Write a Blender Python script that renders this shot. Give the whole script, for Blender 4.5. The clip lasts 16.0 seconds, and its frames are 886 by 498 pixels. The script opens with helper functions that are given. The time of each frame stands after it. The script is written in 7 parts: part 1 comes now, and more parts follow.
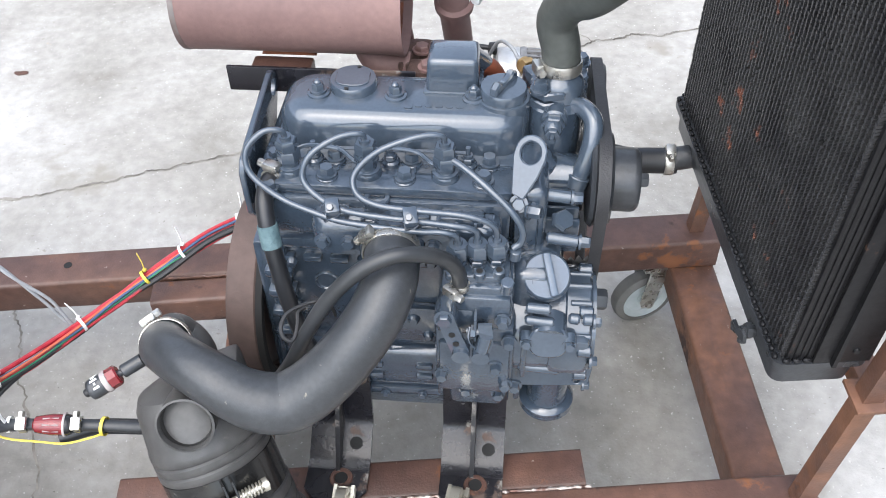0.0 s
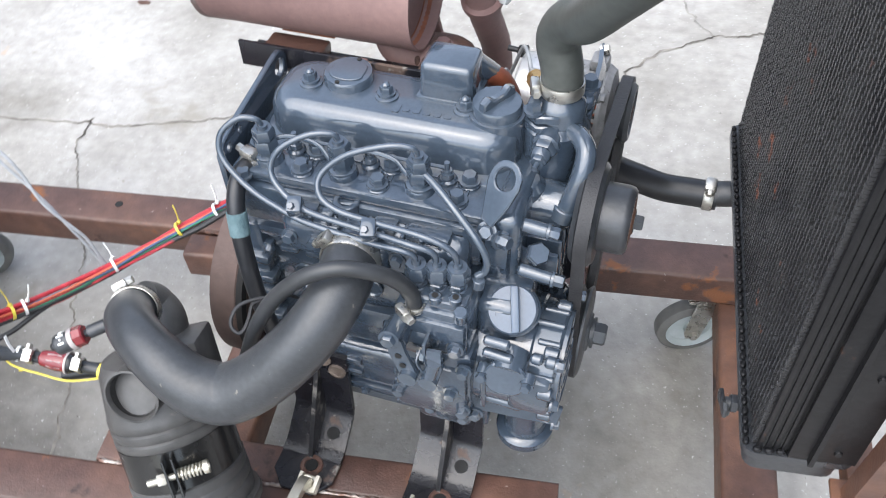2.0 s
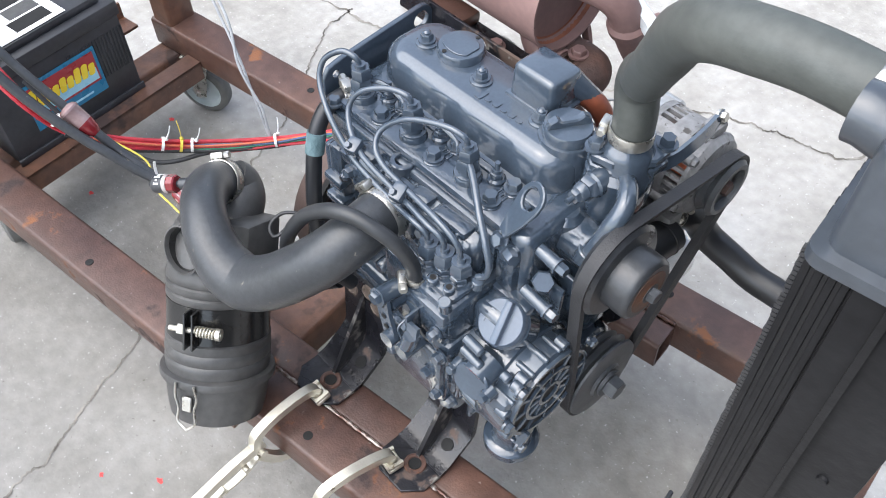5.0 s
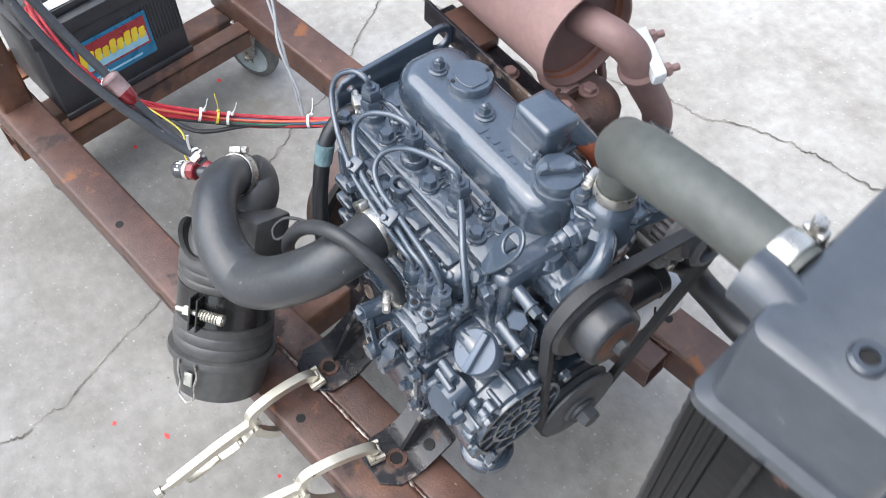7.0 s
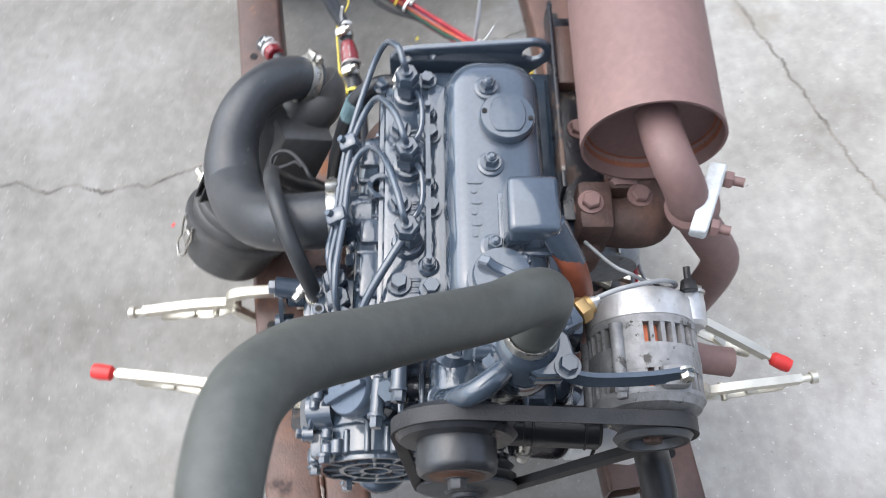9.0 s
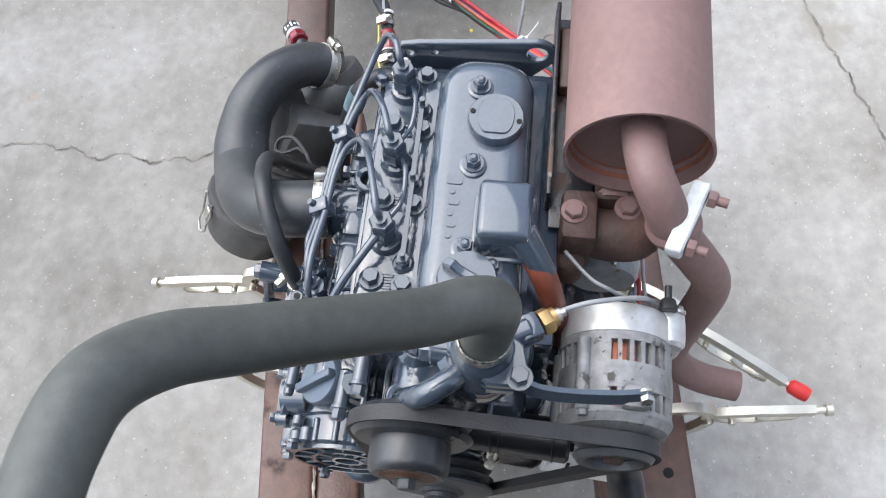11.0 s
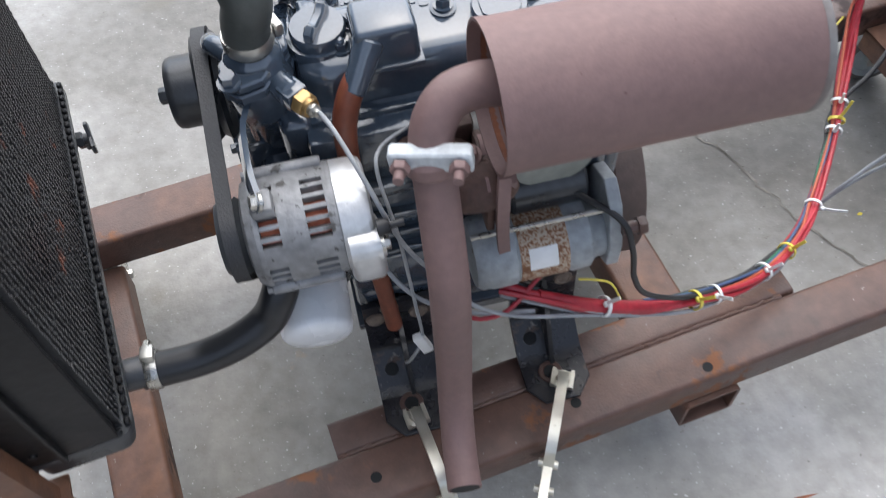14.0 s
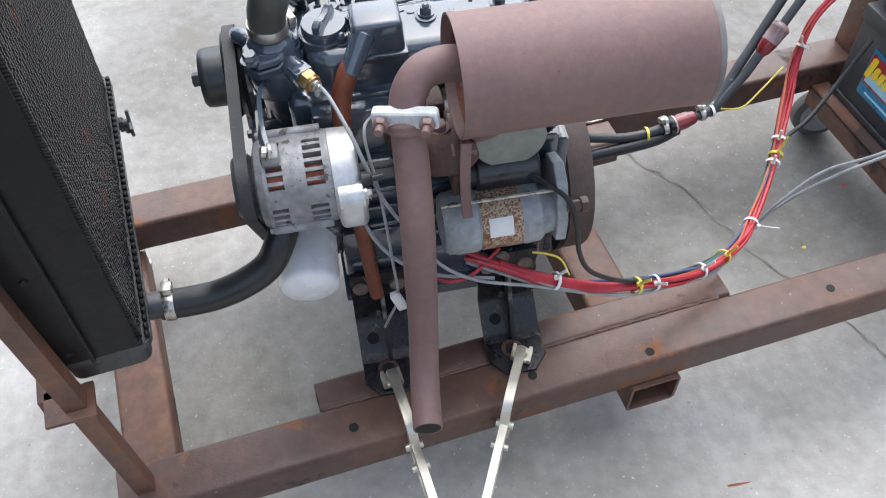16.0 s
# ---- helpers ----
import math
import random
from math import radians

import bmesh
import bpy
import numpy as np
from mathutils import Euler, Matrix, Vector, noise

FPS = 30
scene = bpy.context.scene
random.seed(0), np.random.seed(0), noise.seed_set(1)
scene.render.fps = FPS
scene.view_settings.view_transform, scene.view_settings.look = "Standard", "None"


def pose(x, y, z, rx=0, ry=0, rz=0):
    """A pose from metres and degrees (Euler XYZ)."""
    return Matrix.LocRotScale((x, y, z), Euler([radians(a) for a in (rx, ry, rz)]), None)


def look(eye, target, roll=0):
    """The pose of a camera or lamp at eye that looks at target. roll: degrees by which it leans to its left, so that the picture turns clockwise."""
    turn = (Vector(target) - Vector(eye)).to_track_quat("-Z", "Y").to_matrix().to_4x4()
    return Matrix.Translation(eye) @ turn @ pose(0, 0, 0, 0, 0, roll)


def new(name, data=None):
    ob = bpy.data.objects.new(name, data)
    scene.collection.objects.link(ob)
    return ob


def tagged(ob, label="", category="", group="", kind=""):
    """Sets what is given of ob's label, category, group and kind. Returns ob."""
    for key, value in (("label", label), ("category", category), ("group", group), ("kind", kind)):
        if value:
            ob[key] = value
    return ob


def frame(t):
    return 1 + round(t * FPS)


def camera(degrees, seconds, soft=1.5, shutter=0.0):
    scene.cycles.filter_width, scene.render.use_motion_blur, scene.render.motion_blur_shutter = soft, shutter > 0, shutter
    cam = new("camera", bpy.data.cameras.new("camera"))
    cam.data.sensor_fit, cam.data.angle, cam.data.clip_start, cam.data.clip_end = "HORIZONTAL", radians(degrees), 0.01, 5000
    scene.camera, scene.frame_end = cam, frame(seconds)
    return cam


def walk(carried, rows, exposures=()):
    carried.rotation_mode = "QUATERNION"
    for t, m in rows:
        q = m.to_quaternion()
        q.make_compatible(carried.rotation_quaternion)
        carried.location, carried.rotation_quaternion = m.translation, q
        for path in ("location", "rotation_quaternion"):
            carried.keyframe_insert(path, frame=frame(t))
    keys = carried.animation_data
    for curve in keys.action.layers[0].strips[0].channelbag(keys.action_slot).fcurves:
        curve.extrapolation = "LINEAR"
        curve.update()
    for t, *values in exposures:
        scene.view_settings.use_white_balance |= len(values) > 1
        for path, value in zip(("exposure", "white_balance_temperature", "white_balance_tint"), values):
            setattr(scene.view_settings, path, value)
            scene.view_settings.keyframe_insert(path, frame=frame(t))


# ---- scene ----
cam = camera(52.02, 16.0, soft=0.95, shutter=0.5)
PATH = [
    (0, (0.1211, -0.6977, 1.1702), (0.0204, 0.1217, 0.2993), -3.43),
    (0.5, (0.1361, -0.6864, 1.1719), (0.0215, 0.1274, 0.2975), -3.54),
    (1, (0.1698, -0.6562, 1.1727), (0.0097, 0.1478, 0.2964), -3.76),
    (1.5, (0.2267, -0.6332, 1.1741), (-0.0171, 0.1429, 0.2920), -4.47),
    (2, (0.2767, -0.5902, 1.1695), (-0.0184, 0.1411, 0.2650), -5.76),
    (2.5, (0.3077, -0.5199, 1.1586), (-0.0619, 0.1297, 0.2197), -3.27),
    (3, (0.3511, -0.4829, 1.1632), (-0.1091, 0.0965, 0.2185), -4.62),
    (3.5, (0.3985, -0.4673, 1.1720), (-0.1073, 0.0791, 0.2310), -2.95),
    (4, (0.4255, -0.4731, 1.1743), (-0.1165, 0.0428, 0.2362), -3.13),
    (4.5, (0.4454, -0.4732, 1.1861), (-0.1184, 0.0401, 0.2594), -3.05),
    (4.7, (0.4524, -0.4694, 1.1894), (-0.1147, 0.0405, 0.2630), -2.84),
    (6.8, (0.4923, -0.4058, 1.2543), (-0.0917, 0.0121, 0.2928), -1.43),
    (7, (0.4745, -0.3836, 1.2660), (-0.1028, 0.0196, 0.2943), -1.45),
    (7.5, (0.4490, -0.3127, 1.2703), (-0.1205, -0.0039, 0.2602), -3.32),
    (8, (0.4577, -0.1973, 1.2715), (-0.1461, -0.0418, 0.2462), -1.43),
    (8.5, (0.4614, -0.1057, 1.2750), (-0.1400, -0.0602, 0.2376), -4.14),
    (9, (0.3990, -0.0448, 1.2632), (-0.1547, -0.0351, 0.1987), -0.13),
    (9.2, (0.3897, -0.0281, 1.2551), (-0.1334, -0.0538, 0.1754), -1.33),
    (11.3, (0.3842, 0.0774, 1.2620), (-0.1655, -0.0589, 0.2040), -7.66),
    (11.5, (0.3913, 0.1049, 1.2655), (-0.1726, -0.0490, 0.2175), -7.54),
    (12, (0.3892, 0.1868, 1.2603), (-0.1377, -0.0400, 0.2063), -10.97),
    (12.5, (0.3059, 0.2290, 1.2294), (-0.1327, -0.0688, 0.1528), -10.34),
    (13, (0.2197, 0.3133, 1.1962), (-0.1014, -0.0752, 0.1072), -10.90),
    (13.5, (0.1454, 0.4333, 1.1625), (-0.0285, -0.1044, 0.1039), -5.31),
    (14, (0.1260, 0.5549, 1.1467), (-0.0168, -0.0909, 0.1455), -1.45),
    (14.5, (0.1648, 0.6570, 1.1572), (-0.0340, -0.0107, 0.1802), 2.42),
    (15, (0.1636, 0.7233, 1.1852), (-0.0091, -0.0016, 0.2447), 1.49),
    (15.5, (0.1402, 0.7422, 1.1960), (-0.0085, 0.0161, 0.2522), 0.93),
    (16, (0.1333, 0.7481, 1.2028), (-0.0209, 0.0078, 0.2710), 0.72),
]
# the path's zero lies a little below the slab; the engine sits slightly askew on its cart
DROP = Matrix.Translation((0, 0, -0.034))
LEAN = DROP @ pose(-0.0177, -0.0245, 0.0012, -2.293, 1.438, -0.244)
walk(cam, [(t, DROP @ look(eye, target, roll)) for t, eye, target, roll in PATH], [(0.0, 1.49), (4.5, 1.56), (7.0, 1.54), (9.0, 1.43), (12.0, 1.3), (13.0, 0.95), (14.0, 1.17), (16.0, 1.33)])

# ---- world, sun ----
world = bpy.data.worlds.new("overcast")
scene.world = world
world.use_nodes = True
wn = world.node_tree
wn.nodes.clear()
sky = wn.nodes.new("ShaderNodeTexSky")
sky.sky_type = "NISHITA"
sky.sun_disc = False
sky.sun_elevation, sky.sun_rotation = radians(60), radians(200)
sky.air_density, sky.dust_density, sky.ozone_density = 1.0, 1.5, 1.5
hazy = wn.nodes.new("ShaderNodeHueSaturation")
hazy.inputs["Saturation"].default_value = 0.6
wback = wn.nodes.new("ShaderNodeBackground")
wback.inputs["Strength"].default_value = 0.15
wout = wn.nodes.new("ShaderNodeOutputWorld")
wn.links.new(sky.outputs[0], hazy.inputs["Color"])
wn.links.new(hazy.outputs[0], wback.inputs[0])
wn.links.new(wback.outputs[0], wout.inputs[0])

sun_data = bpy.data.lights.new("sun", "SUN")
sun_data.energy, sun_data.angle, sun_data.color = 1.45, radians(84), (0.985, 0.98, 0.96)
sun = new("sun", sun_data)
sun.matrix_world = look((-0.5, -1.4, 2.6), (0, 0, 0))


# ---- materials ----
def surface(name, colours, scale=30.0, detail=6.0, rough=(0.4, 0.6), metal=0.0, bump=0.0, bump_scale=200.0,
            fine=None, coat=0.0, spots=None, distort=0.0, spec=0.5, broken=0.5):
    """A procedural surface: colours (position, rgb) spread by noise, a finer second noise, roughness range and relief.
    spots: (colour, scale, threshold) for chips, dust or rust flecks with their own shape."""
    m = bpy.data.materials.new(name)
    m.use_nodes = True
    nt = m.node_tree
    n, l = nt.nodes, nt.links
    b = n["Principled BSDF"]
    b.inputs["Metallic"].default_value = metal
    b.inputs["Specular IOR Level"].default_value = spec
    b.inputs["Coat Weight"].default_value = coat
    b.inputs["Coat Roughness"].default_value = 0.08
    tc = n.new("ShaderNodeTexCoord")
    big = n.new("ShaderNodeTexNoise")
    big.inputs["Scale"].default_value, big.inputs["Detail"].default_value = scale, detail
    big.inputs["Distortion"].default_value = distort
    big.inputs["Roughness"].default_value = broken
    l.new(tc.outputs["Object"], big.inputs["Vector"])
    ramp = n.new("ShaderNodeValToRGB")
    while len(ramp.color_ramp.elements) < len(colours):
        ramp.color_ramp.elements.new(0.5)
    for e, (p, c) in zip(ramp.color_ramp.elements, colours):
        e.position, e.color = p, (*c, 1)
    l.new(big.outputs["Fac"], ramp.inputs["Fac"])
    colour = ramp.outputs["Color"]
    if fine:
        fs, amount = fine
        small = n.new("ShaderNodeTexNoise")
        small.inputs["Scale"].default_value, small.inputs["Detail"].default_value = fs, 4
        l.new(tc.outputs["Object"], small.inputs["Vector"])
        mr = n.new("ShaderNodeMapRange")
        mr.inputs["From Min"].default_value, mr.inputs["From Max"].default_value = 0.3, 0.7
        mr.inputs["To Min"].default_value, mr.inputs["To Max"].default_value = 1 - amount, 1 + amount
        l.new(small.outputs["Fac"], mr.inputs["Value"])
        mul = n.new("ShaderNodeVectorMath")
        mul.operation = "SCALE"
        l.new(colour, mul.inputs[0])
        l.new(mr.outputs[0], mul.inputs["Scale"])
        colour = mul.outputs[0]
    rr = n.new("ShaderNodeMapRange")
    rr.inputs["From Min"].default_value, rr.inputs["From Max"].default_value = 0.3, 0.7
    rr.inputs["To Min"].default_value, rr.inputs["To Max"].default_value = rough
    l.new(big.outputs["Fac"], rr.inputs["Value"])
    roughness = rr.outputs[0]
    for sc, s_scale, thr in (spots or ()):
        sn = n.new("ShaderNodeTexNoise")
        sn.inputs["Scale"].default_value, sn.inputs["Detail"].default_value = s_scale, 5
        sn.inputs["Roughness"].default_value = 0.6
        l.new(tc.outputs["Object"], sn.inputs["Vector"])
        st = n.new("ShaderNodeMapRange")
        st.inputs["From Min"].default_value, st.inputs["From Max"].default_value = thr, thr + 0.05
        l.new(sn.outputs["Fac"], st.inputs["Value"])
        mx = n.new("ShaderNodeMix")
        mx.data_type = "RGBA"
        l.new(st.outputs[0], mx.inputs["Factor"])
        l.new(colour, mx.inputs[6])
        mx.inputs[7].default_value = (*sc, 1)
        colour = mx.outputs[2]
        rm = n.new("ShaderNodeMix")
        l.new(st.outputs[0], rm.inputs["Factor"])
        l.new(roughness, rm.inputs[2])
        rm.inputs[3].default_value = 0.8
        roughness = rm.outputs[0]
    l.new(colour, b.inputs["Base Color"])
    l.new(roughness, b.inputs["Roughness"])
    if bump:
        bn = n.new("ShaderNodeTexNoise")
        bn.inputs["Scale"].default_value, bn.inputs["Detail"].default_value = bump_scale, 5
        l.new(tc.outputs["Object"], bn.inputs["Vector"])
        bp = n.new("ShaderNodeBump")
        bp.inputs["Strength"].default_value, bp.inputs["Distance"].default_value = bump, 0.002
        l.new(bn.outputs["Fac"], bp.inputs["Height"])
        l.new(bp.outputs[0], b.inputs["Normal"])
        l.new(bp.outputs[0], b.inputs["Coat Normal"])
    return m


PAINT = surface("engine_enamel", [(0.3, (0.044, 0.06, 0.082)), (0.7, (0.058, 0.077, 0.102))], 25, rough=(0.08, 0.15), bump=0.06, bump_scale=60, coat=0.9, fine=(300, 0.06), spec=0.55)
CAPPAINT = surface("satin_cap_paint", [(0.3, (0.075, 0.1, 0.14)), (0.7, (0.09, 0.12, 0.16))], 25, rough=(0.3, 0.4), bump=0.08, bump_scale=80, coat=0.2, fine=(300, 0.06))
CAST = surface("painted_casting", [(0.3, (0.033, 0.047, 0.067)), (0.7, (0.046, 0.064, 0.088))], 40, rough=(0.06, 0.13), bump=0.22, bump_scale=150, coat=1.0, fine=(400, 0.1), spec=0.6)
RUST = surface("rusted_tube", [(0.3, (0.06, 0.033, 0.027)), (0.5, (0.096, 0.051, 0.039)), (0.7, (0.146, 0.073, 0.048))], 6, 10, (0.28, 0.55), bump=0.24, bump_scale=350, fine=(60, 0.2), broken=0.62, distort=0.4, spots=[((0.21, 0.085, 0.038), 15, 0.61), ((0.042, 0.027, 0.025), 9, 0.6), ((0.33, 0.29, 0.26), 110, 0.69)], spec=0.5)
ORANGERUST = surface("orange_rusted_tube", [(0.3, (0.075, 0.042, 0.033)), (0.5, (0.125, 0.064, 0.044)), (0.7, (0.19, 0.088, 0.048))], 9, 10, (0.35, 0.6), bump=0.25, bump_scale=350, fine=(60, 0.2), broken=0.62, distort=0.5, spots=[((0.25, 0.1, 0.042), 14, 0.61), ((0.06, 0.038, 0.033), 7, 0.58), ((0.36, 0.3, 0.25), 110, 0.69)], spec=0.45)
DARKRUST = surface("dark_cast_rust", [(0.25, (0.04, 0.024, 0.02)), (0.5, (0.075, 0.042, 0.034)), (0.75, (0.12, 0.062, 0.045))], 25, 8, (0.6, 0.85), bump=0.5, bump_scale=300, fine=(150, 0.2))
MUFF = surface("heat_rusted_steel", [(0.25, (0.15, 0.09, 0.084)), (0.5, (0.195, 0.118, 0.108)), (0.75, (0.25, 0.155, 0.138))], 8, 10, (0.5, 0.7), bump=0.15, bump_scale=350, fine=(140, 0.07), broken=0.6, spots=[((0.12, 0.066, 0.058), 150, 0.7), ((0.27, 0.145, 0.09), 6, 0.64), ((0.27, 0.21, 0.2), 4, 0.66)])
GREYBAND = surface("scoured_steel_band", [(0.35, (0.15, 0.105, 0.095)), (0.6, (0.21, 0.2, 0.19))], 30, 8, (0.5, 0.7), metal=0.2, bump=0.15, bump_scale=300, fine=(140, 0.1))
WELD_RUST = surface("bright_rust", [(0.3, (0.16, 0.055, 0.03)), (0.7, (0.32, 0.12, 0.06))], 40, 6, (0.75, 0.95), bump=0.5, bump_scale=300)
NUTRUST = surface("bare_rusty_steel", [(0.3, (0.1, 0.075, 0.06)), (0.7, (0.24, 0.19, 0.155))], 90, 6, (0.5, 0.75), metal=0.3, bump=0.3, bump_scale=300)
RIBMAT = surface("chipped_black_edge", [(0.5, (0.012, 0.012, 0.014)), (0.6, (0.17, 0.155, 0.14))], 55, 7, (0.4, 0.6), bump=0.3, bump_scale=300, broken=0.6)
WELDLINE = surface("ground_weld", [(0.4, (0.12, 0.065, 0.05)), (0.6, (0.5, 0.46, 0.42))], 60, 6, (0.3, 0.6), metal=0.5, bump=0.3)
BLACK = surface("worn_black_paint", [(0.3, (0.008, 0.008, 0.011)), (0.7, (0.018, 0.018, 0.022))], 20, 6, (0.2, 0.36), bump=0.2, bump_scale=300, fine=(150, 0.2), spots=[((0.11, 0.075, 0.06), 20, 0.585), ((0.25, 0.235, 0.21), 36, 0.635)])
RADBLACK = surface("radiator_black", [(0.3, (0.022, 0.024, 0.027)), (0.7, (0.04, 0.043, 0.048))], 18, 6, (0.25, 0.4), bump=0.12, bump_scale=250, fine=(150, 0.2), spec=0.6)
TANKPAINT = surface("dull_blue_grey_tank", [(0.3, (0.027, 0.034, 0.043)), (0.7, (0.048, 0.057, 0.07))], 9, 8, (0.22, 0.4), bump=0.12, bump_scale=120, fine=(120, 0.12), spec=0.7, coat=0.4, spots=[((0.04, 0.045, 0.05), 14, 0.64), ((0.17, 0.17, 0.17), 60, 0.7)])
FIN = surface("radiator_fins", [(0.3, (0.026, 0.026, 0.029)), (0.66, (0.054, 0.054, 0.055))], 14, 8, (0.3, 0.5), metal=0.2, fine=(300, 0.15), spots=[((0.25, 0.1, 0.065), 13, 0.63)])
SIDEBLACK = surface("gloss_black_side", [(0.3, (0.007, 0.007, 0.008)), (0.7, (0.015, 0.015, 0.016))], 12, 7, (0.3, 0.5), bump=0.25, bump_scale=120, fine=(120, 0.2), spots=[((0.09, 0.05, 0.035), 30, 0.68)], spec=0.22)
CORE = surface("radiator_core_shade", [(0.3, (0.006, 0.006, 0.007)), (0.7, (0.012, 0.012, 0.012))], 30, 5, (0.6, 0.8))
RUBBER = surface("dusty_rubber", [(0.3, (0.033, 0.036, 0.04)), (0.7, (0.055, 0.058, 0.062))], 14, 7, (0.28, 0.42), bump=0.1, bump_scale=500, fine=(200, 0.14), spots=[((0.22, 0.2, 0.165), 75, 0.68)])
HOSE = surface("moulded_hose", [(0.3, (0.055, 0.061, 0.056)), (0.7, (0.082, 0.087, 0.079))], 10, 7, (0.42, 0.58), bump=0.1, bump_scale=600, fine=(120, 0.14), spots=[((0.03, 0.032, 0.03), 14, 0.64), ((0.13, 0.125, 0.11), 60, 0.7)])
BLACKHOSE = surface("smooth_black_hose", [(0.3, (0.012, 0.013, 0.015)), (0.7, (0.02, 0.021, 0.024))], 20, 5, (0.3, 0.42), fine=(150, 0.1))
FUELHOSE = surface("black_fuel_hose", [(0.3, (0.022, 0.024, 0.026)), (0.7, (0.036, 0.038, 0.041))], 20, 5, (0.32, 0.45), fine=(150, 0.12))
BELT = surface("belt_rubber", [(0.3, (0.018, 0.018, 0.02)), (0.7, (0.032, 0.032, 0.034))], 60, 5, (0.5, 0.65), bump=0.3, bump_scale=500)
PLASTIC = surface("black_plastic", [(0.3, (0.05, 0.05, 0.05)), (0.7, (0.085, 0.083, 0.08))], 14, 8, (0.36, 0.52), bump=0.1, bump_scale=400, fine=(100, 0.15), spots=[((0.2, 0.18, 0.15), 45, 0.68)])
GLOSSPLASTIC = surface("shiny_black_band", [(0.3, (0.012, 0.012, 0.012)), (0.7, (0.02, 0.02, 0.02))], 16, 6, (0.12, 0.25), spots=[((0.1, 0.095, 0.085), 50, 0.7)])
ALU = surface("cast_aluminium", [(0.3, (0.16, 0.16, 0.163)), (0.7, (0.29, 0.29, 0.292))], 30, 7, (0.42, 0.6), metal=0.2, bump=0.5, bump_scale=200, fine=(90, 0.25), spots=[((0.085, 0.08, 0.075), 50, 0.61), ((0.05, 0.046, 0.042), 140, 0.66), ((0.3, 0.27, 0.15), 9, 0.68)])
BRIGHT = surface("machined_aluminium", [(0.3, (0.46, 0.465, 0.465)), (0.7, (0.66, 0.66, 0.66))], 30, 6, (0.25, 0.45), metal=0.55, bump=0.25, bump_scale=200, fine=(70, 0.14), spots=[((0.25, 0.24, 0.23), 60, 0.67)])
GREYMET = surface("grey_starter_casing", [(0.3, (0.27, 0.29, 0.3)), (0.7, (0.38, 0.4, 0.41))], 20, 7, (0.4, 0.6), metal=0.12, bump=0.25, bump_scale=250, fine=(100, 0.18), spots=[((0.16, 0.13, 0.1), 60, 0.68)])
SHIELD = surface("dull_shield_paint", [(0.3, (0.19, 0.2, 0.175)), (0.7, (0.28, 0.29, 0.26))], 14, 7, (0.35, 0.55), bump=0.1, fine=(100, 0.12))
STEEL = surface("zinc_steel", [(0.3, (0.4, 0.385, 0.35)), (0.7, (0.6, 0.585, 0.54))], 90, 6, (0.2, 0.42), metal=0.9, bump=0.15, bump_scale=500)
NICKEL = surface("nickel_plate", [(0.3, (0.6, 0.56, 0.47)), (0.7, (0.72, 0.69, 0.6))], 40, 6, (0.28, 0.45), metal=0.8, bump=0.12, bump_scale=400, spots=[((0.22, 0.17, 0.11), 70, 0.68)])
GREYPULLEY = surface("pulley_grey", [(0.3, (0.05, 0.055, 0.062)), (0.7, (0.09, 0.095, 0.1))], 40, 6, (0.35, 0.55), metal=0.3, bump=0.15)
FLY = surface("flywheel_primer", [(0.3, (0.065, 0.046, 0.04)), (0.7, (0.105, 0.07, 0.06))], 12, 6, (0.55, 0.75), bump=0.2, bump_scale=250, fine=(90, 0.12))
BRASS = surface("brass", [(0.3, (0.42, 0.27, 0.11)), (0.7, (0.56, 0.38, 0.18))], 60, 5, (0.35, 0.5), metal=0.8)
WHITE = surface("white_enamel", [(0.3, (0.78, 0.79, 0.8)), (0.7, (0.85, 0.86, 0.86))], 20, 5, (0.22, 0.34), fine=(60, 0.03))
PALE = surface("pale_cast_clamp", [(0.3, (0.42, 0.44, 0.45)), (0.7, (0.62, 0.65, 0.66))], 60, 6, (0.45, 0.65), bump=0.4, bump_scale=300, fine=(200, 0.12), spots=[((0.3, 0.22, 0.17), 90, 0.68)])
WHITEPL = surface("white_nylon", [(0.3, (0.72, 0.72, 0.7)), (0.7, (0.8, 0.8, 0.78))], 60, 4, (0.4, 0.5))
YELLOW = surface("yellow_plastic", [(0.3, (0.62, 0.5, 0.06)), (0.7, (0.74, 0.6, 0.1))], 60, 4, (0.4, 0.5))
RED = surface("red_cable", [(0.3, (0.3, 0.016, 0.028)), (0.7, (0.46, 0.032, 0.045))], 40, 5, (0.3, 0.48), fine=(150, 0.15))
REDTIP = surface("red_rubber_tip", [(0.3, (0.6, 0.03, 0.03)), (0.7, (0.75, 0.05, 0.045))], 40, 5, (0.35, 0.5))
ORANGE = surface("orange_wire", [(0.3, (0.42, 0.09, 0.045)), (0.7, (0.52, 0.13, 0.06))], 60, 4, (0.4, 0.55))
WIREBLK = surface("black_wire", [(0.3, (0.014, 0.014, 0.015)), (0.7, (0.03, 0.03, 0.032))], 60, 4, (0.4, 0.55))
WIREGRY = surface("grey_wire", [(0.3, (0.24, 0.25, 0.26)), (0.7, (0.34, 0.35, 0.36))], 60, 4, (0.4, 0.55))
BLUEWIRE = surface("blue_wire", [(0.3, (0.04, 0.07, 0.14)), (0.7, (0.06, 0.1, 0.2))], 60, 4, (0.4, 0.55))
GREENWIRE = surface("green_wire", [(0.3, (0.02, 0.12, 0.07)), (0.7, (0.03, 0.18, 0.1))], 60, 4, (0.4, 0.55))
TAPE = surface("blue_tape", [(0.3, (0.07, 0.125, 0.14)), (0.7, (0.13, 0.2, 0.215))], 90, 6, (0.6, 0.8), bump=0.6, bump_scale=300)
